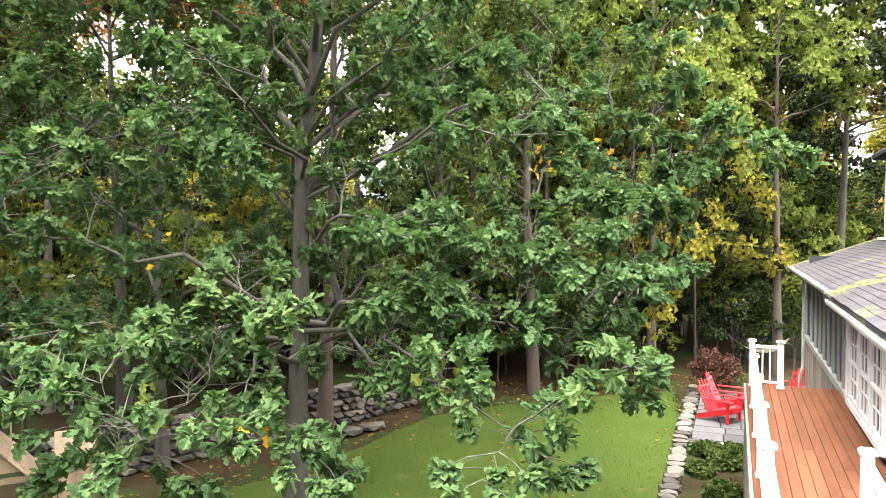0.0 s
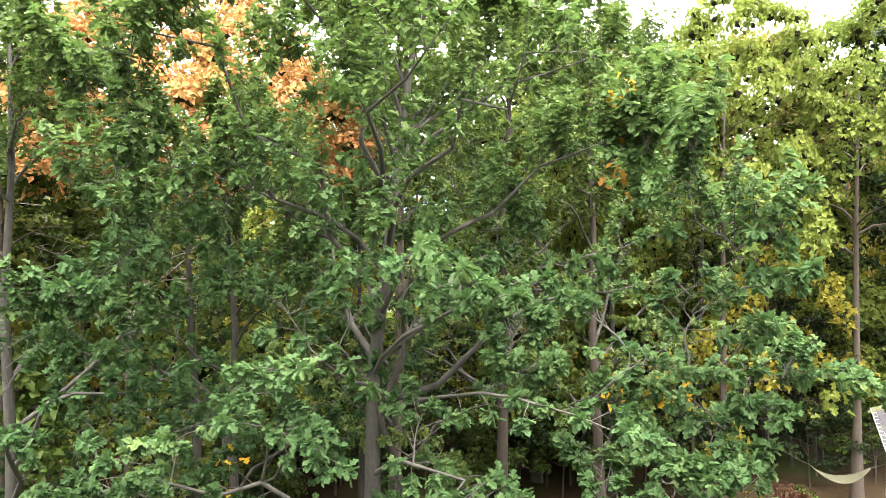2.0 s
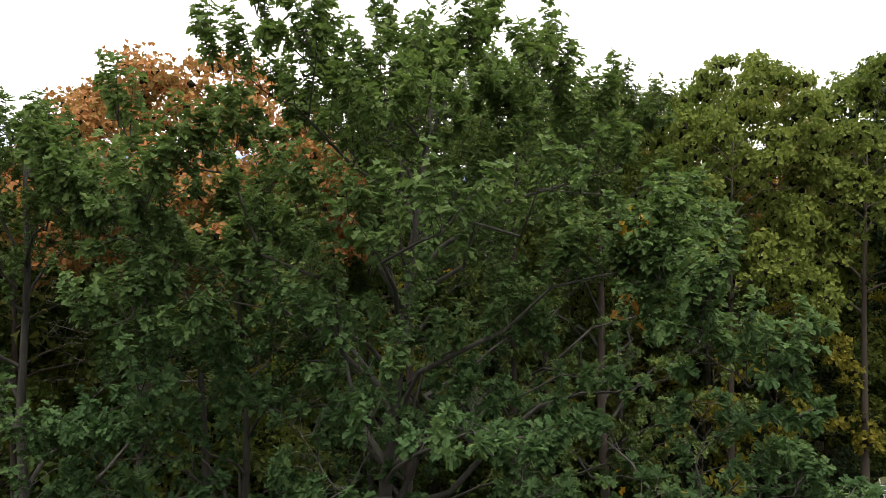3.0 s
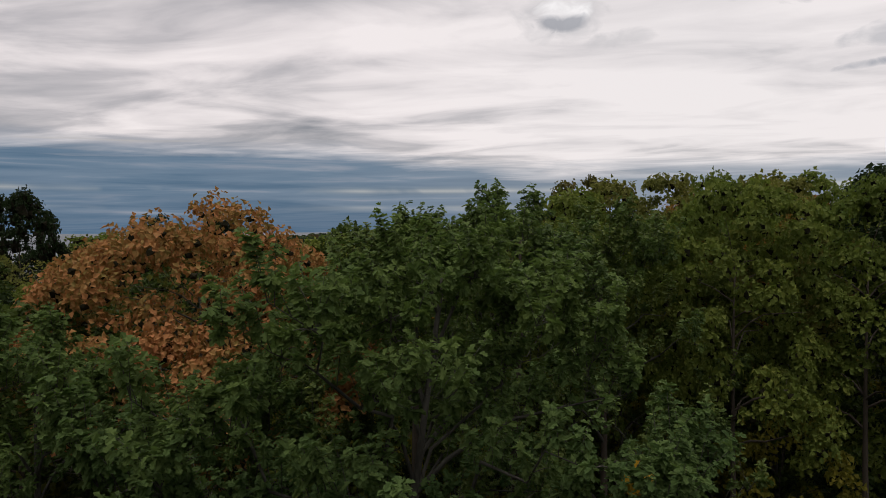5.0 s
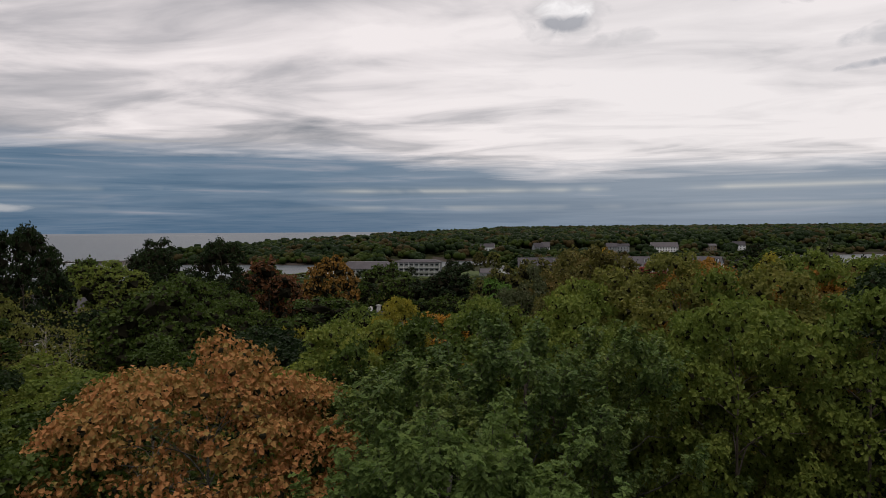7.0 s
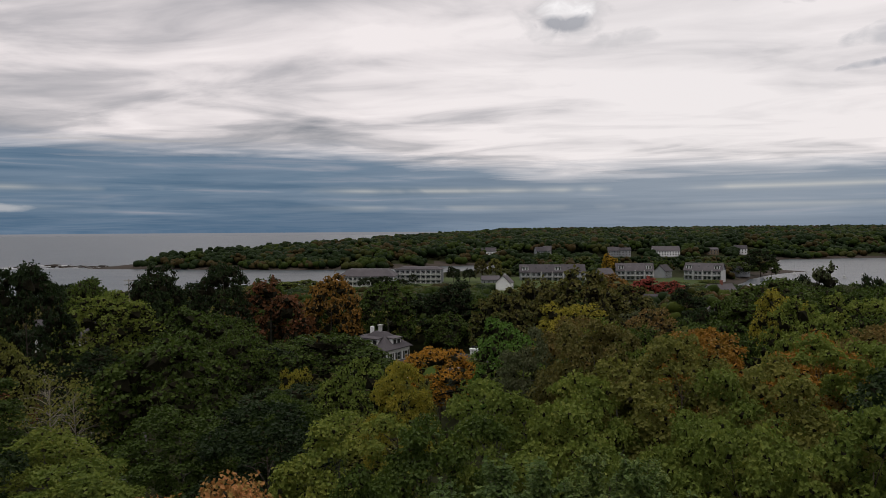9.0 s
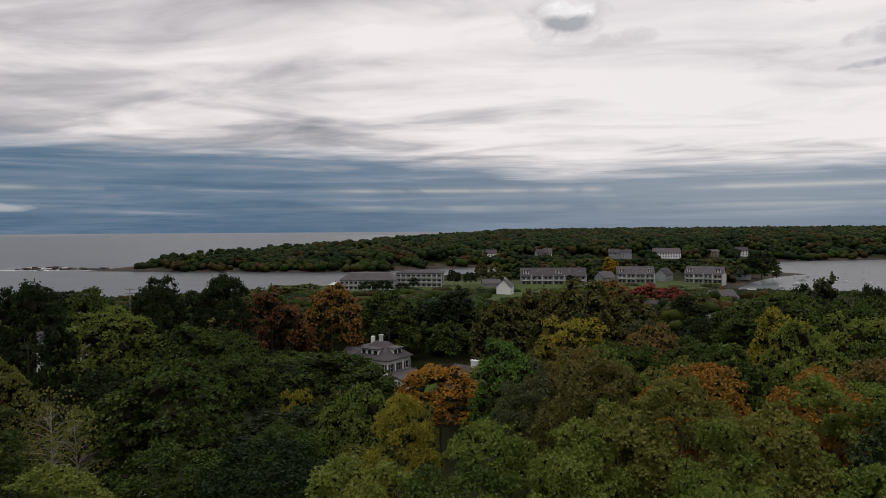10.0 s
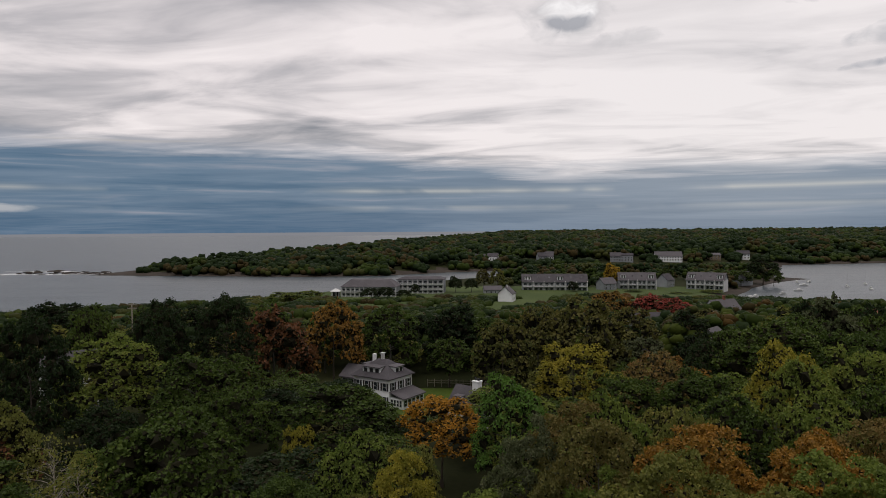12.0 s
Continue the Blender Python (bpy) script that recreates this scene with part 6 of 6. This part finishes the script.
# ---------------------------------------------------------------- houses among the trees and on the shore
def far_window(parent, m, w, h, shutters=False, label=""):
    """A window facing -y of m: surround, glass, middle rail, shutters."""
    f = bmesh.new()
    for x0, x1, z0, z1 in ((-w / 2 - 0.1, -w / 2, -0.1, h + 0.1), (w / 2, w / 2 + 0.1, -0.1, h + 0.1), (-w / 2, w / 2, -0.1, 0.0), (-w / 2, w / 2, h, h + 0.1), (-w / 2, w / 2, h / 2 - 0.03, h / 2 + 0.03)):
        box(x0, x1, -0.09, 0.0, z0, z1, 0, f)
    win = part("window", f, WHITE_PAINT, parent, label, m)
    part("pane", box(-w / 2, w / 2, -0.05, -0.04, 0, h), GLASS, win)
    if shutters:
        for s in (-1, 1):
            a, b = sorted((s * (w / 2 + 0.12), s * (w / 2 + 0.12 + w * 0.48)))
            part("shutter", box(a, b, -0.07, 0.0, -0.05, h + 0.05, 0.01), BLACK_PAINT, win, "black shutter")


def gable_roof(w, d, h, over=0.4, thick=0.22):
    """A pitched roof slab, ridge along x, over walls of w by d; z = 0 at the eaves."""
    k = h / (d / 2)
    y = d / 2 + over
    bm = prism([(-y, -over * k), (0, h), (y, -over * k), (y, -over * k + thick), (0, h + thick), (-y, -over * k + thick)], w + 2 * over)
    bmesh.ops.transform(bm, matrix=Matrix.Rotation(radians(90), 4, "Z") @ Matrix.Translation((0, -w / 2 - over, 0)), verts=bm.verts)
    return bm


def hip_roof(w, d, h, over=0.45, flat=0.15):
    bm = bmesh.new()
    x, y = w / 2 + over, d / 2 + over
    rx, ry = max(0.1, (w - d) / 2 + d * flat / 2), d * flat / 2
    low = [bm.verts.new(p) for p in ((-x, -y, 0), (x, -y, 0), (x, y, 0), (-x, y, 0))]
    edge = [bm.verts.new((v.co.x, v.co.y, 0.18)) for v in low]
    top = [bm.verts.new(p) for p in ((-rx, -ry, h), (rx, -ry, h), (rx, ry, h), (-rx, ry, h))]
    bm.faces.new(low[::-1])
    bm.faces.new(top)
    for a, b in ((low, edge), (edge, top)):
        for i in range(4):
            j = (i + 1) % 4
            bm.faces.new((a[i], a[j], b[j], b[i]))
    bmesh.ops.recalc_face_normals(bm, faces=bm.faces)
    return bm


def face_matrix(side, w, d):
    """The plane of a wall: x along it, facing -y. side: front, right, back or left."""
    turn, off = {"front": (0, d / 2), "right": (90, w / 2), "back": (180, d / 2), "left": (-90, w / 2)}[side]
    return Matrix.Rotation(radians(turn), 4, "Z") @ Matrix.Translation((0, -off, 0))


def building(name, m, w, d, h, roof_h, walls, roof_mat, label, category="house", hip=False, rows=(), chimney=None, group="", base=-1.5):
    """A house with gable or hip roof. rows: (side, window heights, count, width, height, shutters)."""
    t = thing(name, m, label, category, group)
    if hip:
        part("wall", box(-w / 2, w / 2, -d / 2, d / 2, base, h), walls, t)
        part("roof", hip_roof(w, d, roof_h), roof_mat, t, m=pose(0, 0, h))
    else:
        bm = prism([(-d / 2, base), (d / 2, base), (d / 2, h), (0, h + roof_h), (-d / 2, h)], w)
        bmesh.ops.transform(bm, matrix=Matrix.Rotation(radians(90), 4, "Z") @ Matrix.Translation((0, -w / 2, 0)), verts=bm.verts)
        part("wall", bm, walls, t)
        part("roof", gable_roof(w, d, roof_h), roof_mat, t, m=pose(0, 0, h + 0.02))
    for side, heights, count, ww, wh, shut in rows:
        span = w if side in ("front", "back") else d
        for z in heights:
            for i in range(count):
                x = -span / 2 + span * (i + 0.5) / count
                far_window(t, face_matrix(side, w, d) @ Matrix.Translation((x, -0.01, z)), ww, wh, shut)
    if chimney:
        x, y, z, s, mat = chimney
        c = bmesh.new()
        box(x - s / 2, x + s / 2, y - s / 2, y + s / 2, h - 0.5, z, 0.02, c)
        box(x - s / 2 - 0.08, x + s / 2 + 0.08, y - s / 2 - 0.08, y + s / 2 + 0.08, z, z + 0.18, 0.02, c)
        part("chimney", c, mat, t)
    return t


def dormer(parent, m, w, h, deep):
    """A gabled or shed dormer, front facing -y at its base."""
    d = part("dormer", box(-w / 2, w / 2, 0, deep, 0, h), CLAPBOARD, parent, "white clapboard dormer", m)
    r = bmesh.new()
    box(-w / 2 - 0.25, w / 2 + 0.25, -0.25, deep + 0.6, h, h + 0.16, 0.02, r, Matrix.Rotation(radians(4), 4, "X"))
    part("dormer_roof", r, FAR_ROOF, d)
    k = max(1, int(w / 1.3))
    for i in range(k):
        f = box(-0.42, 0.42, -0.06, 0.0, 0, h - 0.55, 0)
        win = part("dormer_window", f, BLACK_PAINT, d, m=pose(-w / 2 + w * (i + 0.5) / k, -0.002, 0.3))


def build_colonial():
    g = float(ground_height(-17, 152))
    m = pose(-15.4, 154, -7.4, 0, 0, -33) @ Matrix.Diagonal((1.1, 1.1, 1.1, 1))
    t = building("white_house", m, 9.0, 7.6, 5.8, 3.1, CLAPBOARD, FAR_ROOF, "white clapboard house with black shutters and a hipped grey roof", hip=True,
                 rows=(("front", (0.9, 3.6), 4, 0.85, 1.45, True), ("right", (3.6,), 3, 0.85, 1.45, True), ("left", (0.9, 3.6), 3, 0.85, 1.45, True)))
    dormer(t, pose(-0.4, -3.2, 5.9), 4.4, 1.9, 3.0)
    dormer(t, pose(3.9, 0.3, 5.9, 0, 0, 90), 2.6, 1.9, 3.0)
    dormer(t, pose(-3.9, 0, 5.9, 0, 0, -90), 2.6, 1.9, 3.0)
    c = bmesh.new()
    box(-0.3, 0.3, -0.3, 0.3, 8.9, 10.1, 0.03, c)
    box(-0.45, 0.45, -0.45, 0.45, 10.1, 10.25, 0.03, c)
    part("cupola", c, WHITE_PAINT, t, "small white roof cupola")
    part("chimney", box(-3.2, -2.6, 0.6, 1.3, 6, 9.6, 0.03), CLAPBOARD, t)
    # wing on the left and the sun room on the right
    part("wing", box(-9.2, -4.52, -2.0, 3.6, -1.5, 4.9), CLAPBOARD, t, "two-storey white side wing")
    bm = gable_roof(5.2, 5.6, 1.9)
    part("wing_roof", bm, FAR_ROOF, t, m=pose(-6.9, 0.8, 4.92))
    for x in (-8.0, -6.2):
        for z in (0.9, 3.1):
            far_window(t, Matrix.Translation((x, -2.01, z)), 0.8, 1.3, True)
    part("sun_room", box(4.52, 7.6, -3.4, 3.6, -1.5, 2.3), CLAPBOARD, t, "single-storey glazed sun room")
    r = prism([(4.45, 3.3), (8.0, 2.25), (8.0, 2.45), (4.45, 3.5)], 7.6)
    part("sun_room_roof", r, FAR_ROOF, t, m=pose(0, -3.7, 0))
    for i in range(4):
        far_window(t, Matrix.Translation((4.95 + 0.7 * i, -3.41, 0.8)), 0.5, 1.2)
    for i in range(5):
        far_window(t, Matrix.Translation((7.61, -2.7 + 1.35 * i, 0.8)) @ Matrix.Rotation(radians(90), 4, "Z"), 0.95, 1.25)
    # lawn, drive and fence by the house
    rng = np.random.RandomState(2)
    v, f = [], []
    n = 20
    for j in range(n):
        for i in range(n):
            x, y = -14 + 34 * i / (n - 1), 132 + 36 * j / (n - 1)
            v.append((x, y, float(ground_height(x, y)) + 0.42 + 0.06 * noise.noise((x * 0.3, y * 0.3, 1))))
    f = [(j * n + i, j * n + i + 1, (j + 1) * n + i + 1, (j + 1) * n + i) for j in range(n - 1) for i in range(n - 1)]
    tagged(new("house_lawn", mesh_of("house_lawn", v, f, GRASS, True)), "green lawn behind the white house", "lawn", kind="structure")
    fence = thing("fence", pose(-6, 172, float(ground_height(-6, 172)), 0, 0, -8), "long white post-and-rail fence at the lawn's end", "fence")
    for i in range(14):
        part("fence_post", box(i * 1.8 - 0.07, i * 1.8 + 0.07, -0.07, 0.07, -0.3, 1.9, 0.02), GREY_WOOD, fence)
    for z in (0.9, 1.5):
        part("fence_rail", box(0, 23.4, -0.035, 0.035, z, z + 0.13, 0.01), GREY_WOOD, fence)
    m = pose(4.6, 134, -6.2, 0, 0, -40)
    t = building("garage", m, 9.0, 6.5, 3.2, 3.4, CLAPBOARD, FAR_ROOF, "low white outbuilding with a steep dark shingle roof", rows=(("front", (0.9,), 3, 0.8, 1.2, False), ("left", (0.9, 3.4), 1, 0.9, 1.3, False)))
    c = bmesh.new()
    box(-0.1, 1.3, -1.0, 0.3, 2.5, 8.0, 0.03, c)
    box(-0.2, 1.4, -1.1, 0.4, 8.0, 8.25, 0.03, c)
    part("chimney", c, CLAPBOARD, t, "broad white chimney")
    for x in (0.25, 0.95):
        part("chimney_pot", box(x - 0.18, x + 0.18, -0.5, -0.14, 8.25, 8.7, 0.03), BLACK_PAINT, t)
    dormer(t, pose(-2.4, -2.6, 3.6), 1.6, 1.5, 2.2)


def build_neighbours():
    building("white_house", pose(-71, 127, 0.0, 0, 0, 38), 9, 7, 5.6, 3.4, CLAPBOARD, FAR_ROOF, "white gabled house half hidden by trees", rows=(("front", (0.9, 3.6), 4, 0.85, 1.4, False), ("right", (0.9, 3.6), 2, 0.85, 1.4, False)), group="houses among the trees")
    building("grey_house", pose(112, 285, -8, 0, 0, 24), 13, 9, 5.5, 4.2, CLAPBOARD, FAR_ROOF, "white house with grey roof and brick chimney near the dock", rows=(("front", (1.0, 3.4), 5, 0.9, 1.3, False), ("left", (1.0, 3.4), 3, 0.9, 1.3, False)), chimney=(1.0, 0.0, 11.2, 0.9, BRICK_RED), group="houses among the trees")
    building("grey_house", pose(78, 206, -6.5, 0, 0, 50), 8, 6.5, 5.4, 2.6, CLAPBOARD, FAR_ROOF, "white two-storey house behind the trees", rows=(("front", (1.0, 3.5), 3, 0.9, 1.3, False),), group="houses among the trees")
    building("grey_house", pose(68, 238, -7, 0, 0, 8), 14, 9, 5.2, 4.0, GREY_SIDING, FAR_ROOF, "grey house with a wide shingle roof", rows=(("front", (1.0,), 5, 0.9, 1.3, False),), group="houses among the trees")
    building("grey_house", pose(53, 196, -6.4, 0, 0, -20), 9, 7, 3.6, 3.0, GREY_SIDING, FAR_ROOF, "small grey cottage under the trees", rows=(("front", (1.0,), 3, 0.9, 1.3, False),), group="houses among the trees")
    building("red_roof_house", pose(158, 246, -7, 0, 0, -15), 12, 9, 5.6, 3.6, GREY_SIDING, BRICK_RED, "grey house with a reddish roof beyond the trees", rows=(("front", (1.0, 3.4), 4, 0.9, 1.3, False),), group="houses among the trees")
    building("cottage", pose(-37, 73, -1.4, 0, 0, 30), 7, 5, 2.8, 2.2, CLAPBOARD, FAR_ROOF, "low shed with a pale roof under the trees", rows=(("front", (0.9,), 2, 0.8, 1.1, False),), group="houses among the trees")


def balcony_block(name, m, w, d, h, storeys, label, walls=GREY_SIDING, bays=9, roof_h=1.6):
    """A long lodging block: storeys of glazing behind balcony rails."""
    t = thing(name, m, label, "building", "waterfront buildings")
    part("wall", box(-w / 2, w / 2, -d / 2, d / 2, -2, h), walls, t)
    part("roof", hip_roof(w, d, roof_h, 0.7, 0.5), FAR_ROOF, t, m=pose(0, 0, h))
    rise = h / storeys
    for s in range(storeys):
        b = part("balcony", box(-w / 2, w / 2, -d / 2 - 1.3, -d / 2 - 0.01, s * rise - 0.14, s * rise + 0.06), WHITE_PAINT, t, "pale balcony")
        part("balcony_rail", box(-w / 2, w / 2, -d / 2 - 1.32, -d / 2 - 1.22, s * rise + 0.82, s * rise + 0.95), WHITE_PAINT, b)
        part("balcony_panel", box(-w / 2, w / 2, -d / 2 - 1.30, -d / 2 - 1.26, s * rise + 0.12, s * rise + 0.80), GREY_TRIM, b)
        for i in range(bays):
            x = -w / 2 + w * (i + 0.5) / bays
            far_window(t, Matrix.Translation((x, -d / 2 - 0.01, s * rise + 0.25)), w / bays * 0.62, rise * 0.62)
    for i in range(bays + 1):
        x = -w / 2 + w * i / bays
        part("pier", box(x - 0.14, x + 0.14, -d / 2 - 1.34, -d / 2 - 1.05, -1.5, h), WHITE_PAINT, t)
    return t


def townhouses(m, w, units, label):
    """A shingled terrace: gabled dormers, balconies and big windows."""
    t = thing("townhouse_row", m, label, "building", "waterfront buildings")
    d, h = 11, 6.0
    bm = prism([(-d / 2, -2), (d / 2, -2), (d / 2, h), (0, h + 4.6), (-d / 2, h)], w)
    bmesh.ops.transform(bm, matrix=Matrix.Rotation(radians(90), 4, "Z") @ Matrix.Translation((0, -w / 2, 0)), verts=bm.verts)
    part("wall", bm, GREY_SIDING, t)
    part("roof", gable_roof(w, d, 4.6, 0.5), FAR_ROOF, t, m=pose(0, 0, h + 0.02))
    u = w / units
    for i in range(units):
        x = -w / 2 + u * (i + 0.5)
        b = part("balcony", box(x - u * 0.42, x + u * 0.42, -d / 2 - 1.6, -d / 2 - 0.01, 2.7, 2.95), WHITE_PAINT, t)
        part("balcony_rail", box(x - u * 0.42, x + u * 0.42, -d / 2 - 1.6, -d / 2 - 1.5, 3.6, 3.75), WHITE_PAINT, b)
        for z in (0.3, 3.3):
            for k in (-0.22, 0.22):
                far_window(t, Matrix.Translation((x + u * k, -d / 2 - 0.01, z)), u * 0.28, 1.9)
        part("fire_wall", box(x + u * 0.5 - 0.2, x + u * 0.5 + 0.2, -d / 2 - 0.9, d / 2, -1.5, h + 0.2), WHITE_PAINT, t)
        if i % 3 == 0:
            dormer(t, pose(x, -d / 2 + 1.0, h + 0.9), u * 0.55, 2.4, 4.0)
        else:
            part("skylight", box(-0.5, 0.5, -0.6, 0.6, 0, 0.14, 0.02), GLASS, t, m=pose(x, -d / 4, h + 2.62, 40, 0, 0))
    return t


def build_waterfront():
    balcony_block("hotel", pose(-17.5, 440, -9.2, 0, 0, -6), 29, 14, 9.0, 3, "three-storey grey waterfront hotel with long balconies", bays=9)
    balcony_block("hotel", pose(-48, 424, -9.2, 0, 0, -4), 33, 18, 6.0, 2, "two-storey grey waterfront hotel with a wide low roof", bays=12, roof_h=4.2)
    g = thing("pavilion", pose(-69, 418, -9.2), "open white pavilion beside the hotel", "pavilion")
    for x in (-2.2, 0, 2.2):
        for y in (-2.2, 2.2):
            part("pillar", box(x - 0.15, x + 0.15, y - 0.15, y + 0.15, -1, 3.2), WHITE_PAINT, g)
    part("roof", hip_roof(5.2, 5.2, 1.8, 0.5, 0.1), WHITE_PAINT, g, m=pose(0, 0, 3.2))
    part("rear_screen", box(-2.2, 2.2, 2.1, 2.2, -1, 3.2), BLACK_PAINT, g)
    townhouses(pose(69, 455, -9.2, 0, 0, -4), 42, 6, "long grey shingled townhouse terrace with white balconies")
    townhouses(pose(126, 466, -9.2, 0, 0, -8), 24, 4, "short grey shingled townhouse terrace with white trim")
    building("grey_house", pose(104, 458, -9.2, 0, 0, 30), 11, 8, 4.2, 3.6, GREY_SIDING, FAR_ROOF, "small grey waterfront cottage with white trim", rows=(("front", (0.8, 2.8), 3, 1.0, 1.2, False),), group="waterfront buildings")
    t = townhouses(pose(172, 462, -9.2, 0, 0, -34), 24, 4, "angled grey townhouse terrace with steep gables")
    building("grey_house", pose(150, 480, -9.0, 0, 0, 50), 12, 8, 4.5, 4.0, GREY_SIDING, FAR_ROOF, "grey shingled house behind the terrace", rows=(("front", (0.8, 2.8), 3, 1.0, 1.2, False),), group="waterfront buildings")
    building("grey_house", pose(214, 505, -9.2, 0, 0, 30), 12, 8, 4.5, 4.0, GREY_SIDING, FAR_ROOF, "grey gabled house beside the trees on the point", rows=(("front", (0.8, 2.8), 3, 1.0, 1.2, False),), group="waterfront buildings")
    building("barn", pose(32, 386, -9.0, 0, 0, 72), 9, 8, 4.4, 3.8, CLAPBOARD, FAR_ROOF, "white boathouse barn with a steep grey roof", rows=(("front", (1.0,), 2, 0.9, 1.1, False),), chimney=(0, 0, 8.9, 0.9, WHITE_PAINT), group="waterfront buildings")
    building("shed", pose(27, 432, -9.1, 0, 0, 5), 11, 6, 2.6, 2.2, GREY_SIDING, FAR_ROOF, "long low grey shed by the inlet", rows=(("front", (0.8,), 4, 0.9, 1.0, False),), group="waterfront buildings")
    # across the inlet
    for x, y, w, d, h, r, turn, mat, label in ((33, 765, 15, 9, 4, 3.0, 4, GREY_SIDING, "low pale grey house on the headland"), (49, 766, 12, 9, 4.5, 3.5, -20, CLAPBOARD, "white gabled house on the headland"),
                                               (104, 775, 10, 9, 6, 4.0, 12, GREY_SIDING, "pale grey many-gabled house on the headland"), (113, 777, 9, 9, 6, 5.0, -10, CLAPBOARD, "white gabled house on the headland"),
                                               (190, 790, 12, 9, 6, 4.0, -8, GREY_SIDING, "grey house on the headland slope"), (203, 791, 14, 9, 7, 2.5, -8, GREY_SIDING, "large pale grey house with many windows on the headland"),
                                               (253, 800, 30, 12, 6, 5.0, -6, CLAPBOARD, "big cream mansion on a rise of the headland"), (312, 815, 13, 9, 6, 2.0, 0, CEDAR, "tan flat-roofed house on the headland"),
                                               (350, 825, 14, 10, 6, 4.0, -15, CLAPBOARD, "white house among headland trees")):
        z = float(ground_height(x, y))
        building("headland_house", pose(x, y, z, 0, 0, turn), w, d, h, r, mat, FAR_ROOF, label, rows=(("front", (1.0, 3.8) if h > 5.5 else (1.0,), max(4, int(w / 3)), 1.2, 1.5, False),), group="headland houses", base=-4)


def build_harbour():
    t = thing("dock", pose(172, 408, SEA, 0, 0, 10), "grey timber dock with floating pontoons", "dock")
    part("walkway", box(-12, 12, -1.2, 1.2, 0.9, 1.15), GREY_WOOD, t)
    for i in range(7):
        part("pile", box(-12 + 4 * i - 0.15, -12 + 4 * i + 0.15, -1.35, -1.05, -3, 2.6), GREY_WOOD, t)
    part("gangway", box(11.8, 13.2, 0, 22, 0.45, 0.6), GREY_WOOD, t)
    for i in range(4):
        part("pontoon", box(6, 19, 4 + 5 * i, 5.6 + 5 * i, 0.05, 0.45), GREY_WOOD, t)
    def motor_boat(x, y, turn, k):
        b = thing("motor_boat", pose(x, y, SEA, 0, 0, turn), "small white motor boat afloat in the harbour", "boat", "moored boats")
        hull = bmesh.new()
        rows = []
        for s in (-3.0, -2.0, 0.0, 1.6, 2.6, 3.2):
            f = 1.0 if s < 0.5 else max(0.03, 1 - ((s - 0.5) / 2.7) ** 1.7)
            rows.append([hull.verts.new((s, q * 1.1 * f, z)) for q, z in ((-1, 0.85), (-0.8, 0.0), (0, -0.3), (0.8, 0.0), (1, 0.85))])
        for a, c in zip(rows, rows[1:]):
            for i in range(4):
                hull.faces.new((a[i], c[i], c[i + 1], a[i + 1]))
            hull.faces.new((a[4], c[4], c[0], a[0]))
        hull.faces.new(rows[0])
        part("hull", hull, WHITE_PAINT, b)
        part("cabin", box(-0.8, 1.0, -0.75, 0.75, 0.86, 1.8, 0.15), WHITE_PAINT, b)
        part("windscreen", box(0.96, 1.03, -0.6, 0.6, 1.25, 1.65), GLASS, b)
        return b
    for x, y, turn in ((186, 416, 20), (184, 424, 15), (190, 430, 15), (180, 402, -30), (237, 470, 5), (262, 512, 0), (283, 545, 40), (215, 447, 20)):
        motor_boat(x, y, turn, 1)
    for x, y, h in ((287, 500, 11), (292, 480, 13), (300, 466, 10), (312, 520, 10), (271, 540, 10)):
        b = motor_boat(x, y, 70, 1.4)
        b.name = "sail_boat"
        tagged(b, "moored sailing boat with bare mast", "boat", "moored boats")
        v, f = tube([(0.4, 0, 0.8), (0.4, 0, h)], [0.09, 0.05], 6)
        joined("mast", mesh_of("mast", v, f, METAL_GREY), b)
        v, f = tube([(0.4, 0, 2.0), (-2.8, 0, 2.1)], [0.12, 0.10], 6)
        joined("boom", mesh_of("boom", v, f, WHITE_PAINT), b)
    # rocks and broken water off the headland's tip
    rng = np.random.RandomState(77)
    for i in range(70):
        s = rng.rand()
        x, y = -330 - 110 * s + rng.normal() * 10, 700 + 16 * s + rng.normal() * 7 + (30 * s if i % 3 == 0 else 0)
        w = rng.uniform(3, 11)
        ob = part("shore_rock", rock(rng, w, w * 0.6, rng.uniform(1.0, 2.6)), SHORE_ROCK, None, m=pose(x, y, SEA + 0.1, 0, 0, rng.uniform(-30, 30)))
        tagged(ob, "dark wet shore rock off the headland", "rock", "shore rocks")
    v, f = [], []
    for i in range(150):
        s = rng.rand()
        x, y = -330 - 130 * s + rng.normal() * 14, 694 + 60 * (s if i % 2 else 0) + rng.normal() * 6
        w = rng.uniform(2, 12)
        b0 = len(v)
        for k in range(7):
            a = k * 6.283 / 7
            v.append((x + w * math.cos(a) * rng.uniform(0.6, 1), y + w * 0.25 * math.sin(a) * rng.uniform(0.6, 1), SEA + 0.10))
        f.append(tuple(range(b0, b0 + 7)))
    tagged(new("surf", mesh_of("surf", v, f, FOAM)), "white surf breaking on the shore rocks", "surf", kind="stuff")
    p = thing("utility_pole", pose(-84, 181, float(ground_height(-84, 181))), "wooden utility pole with crossarms above the trees", "utility pole")
    v, f = tube([(0, 0, -0.5), (0, 0, 16.5)], [0.2, 0.13], 8)
    joined("pole", mesh_of("pole", v, f, GREY_WOOD, True), p)
    for z in (16.0, 14.9):
        part("crossarm", box(-1.3, 1.3, -0.07, 0.07, z, z + 0.16, 0.01), GREY_WOOD, p)
        for x in (-1.1, -0.5, 0.5, 1.1):
            part("insulator", box(x - 0.06, x + 0.06, -0.06, 0.06, z + 0.16, z + 0.38, 0.02), METAL_GREY, p)


build_colonial()
build_neighbours()
build_waterfront()
build_harbour()
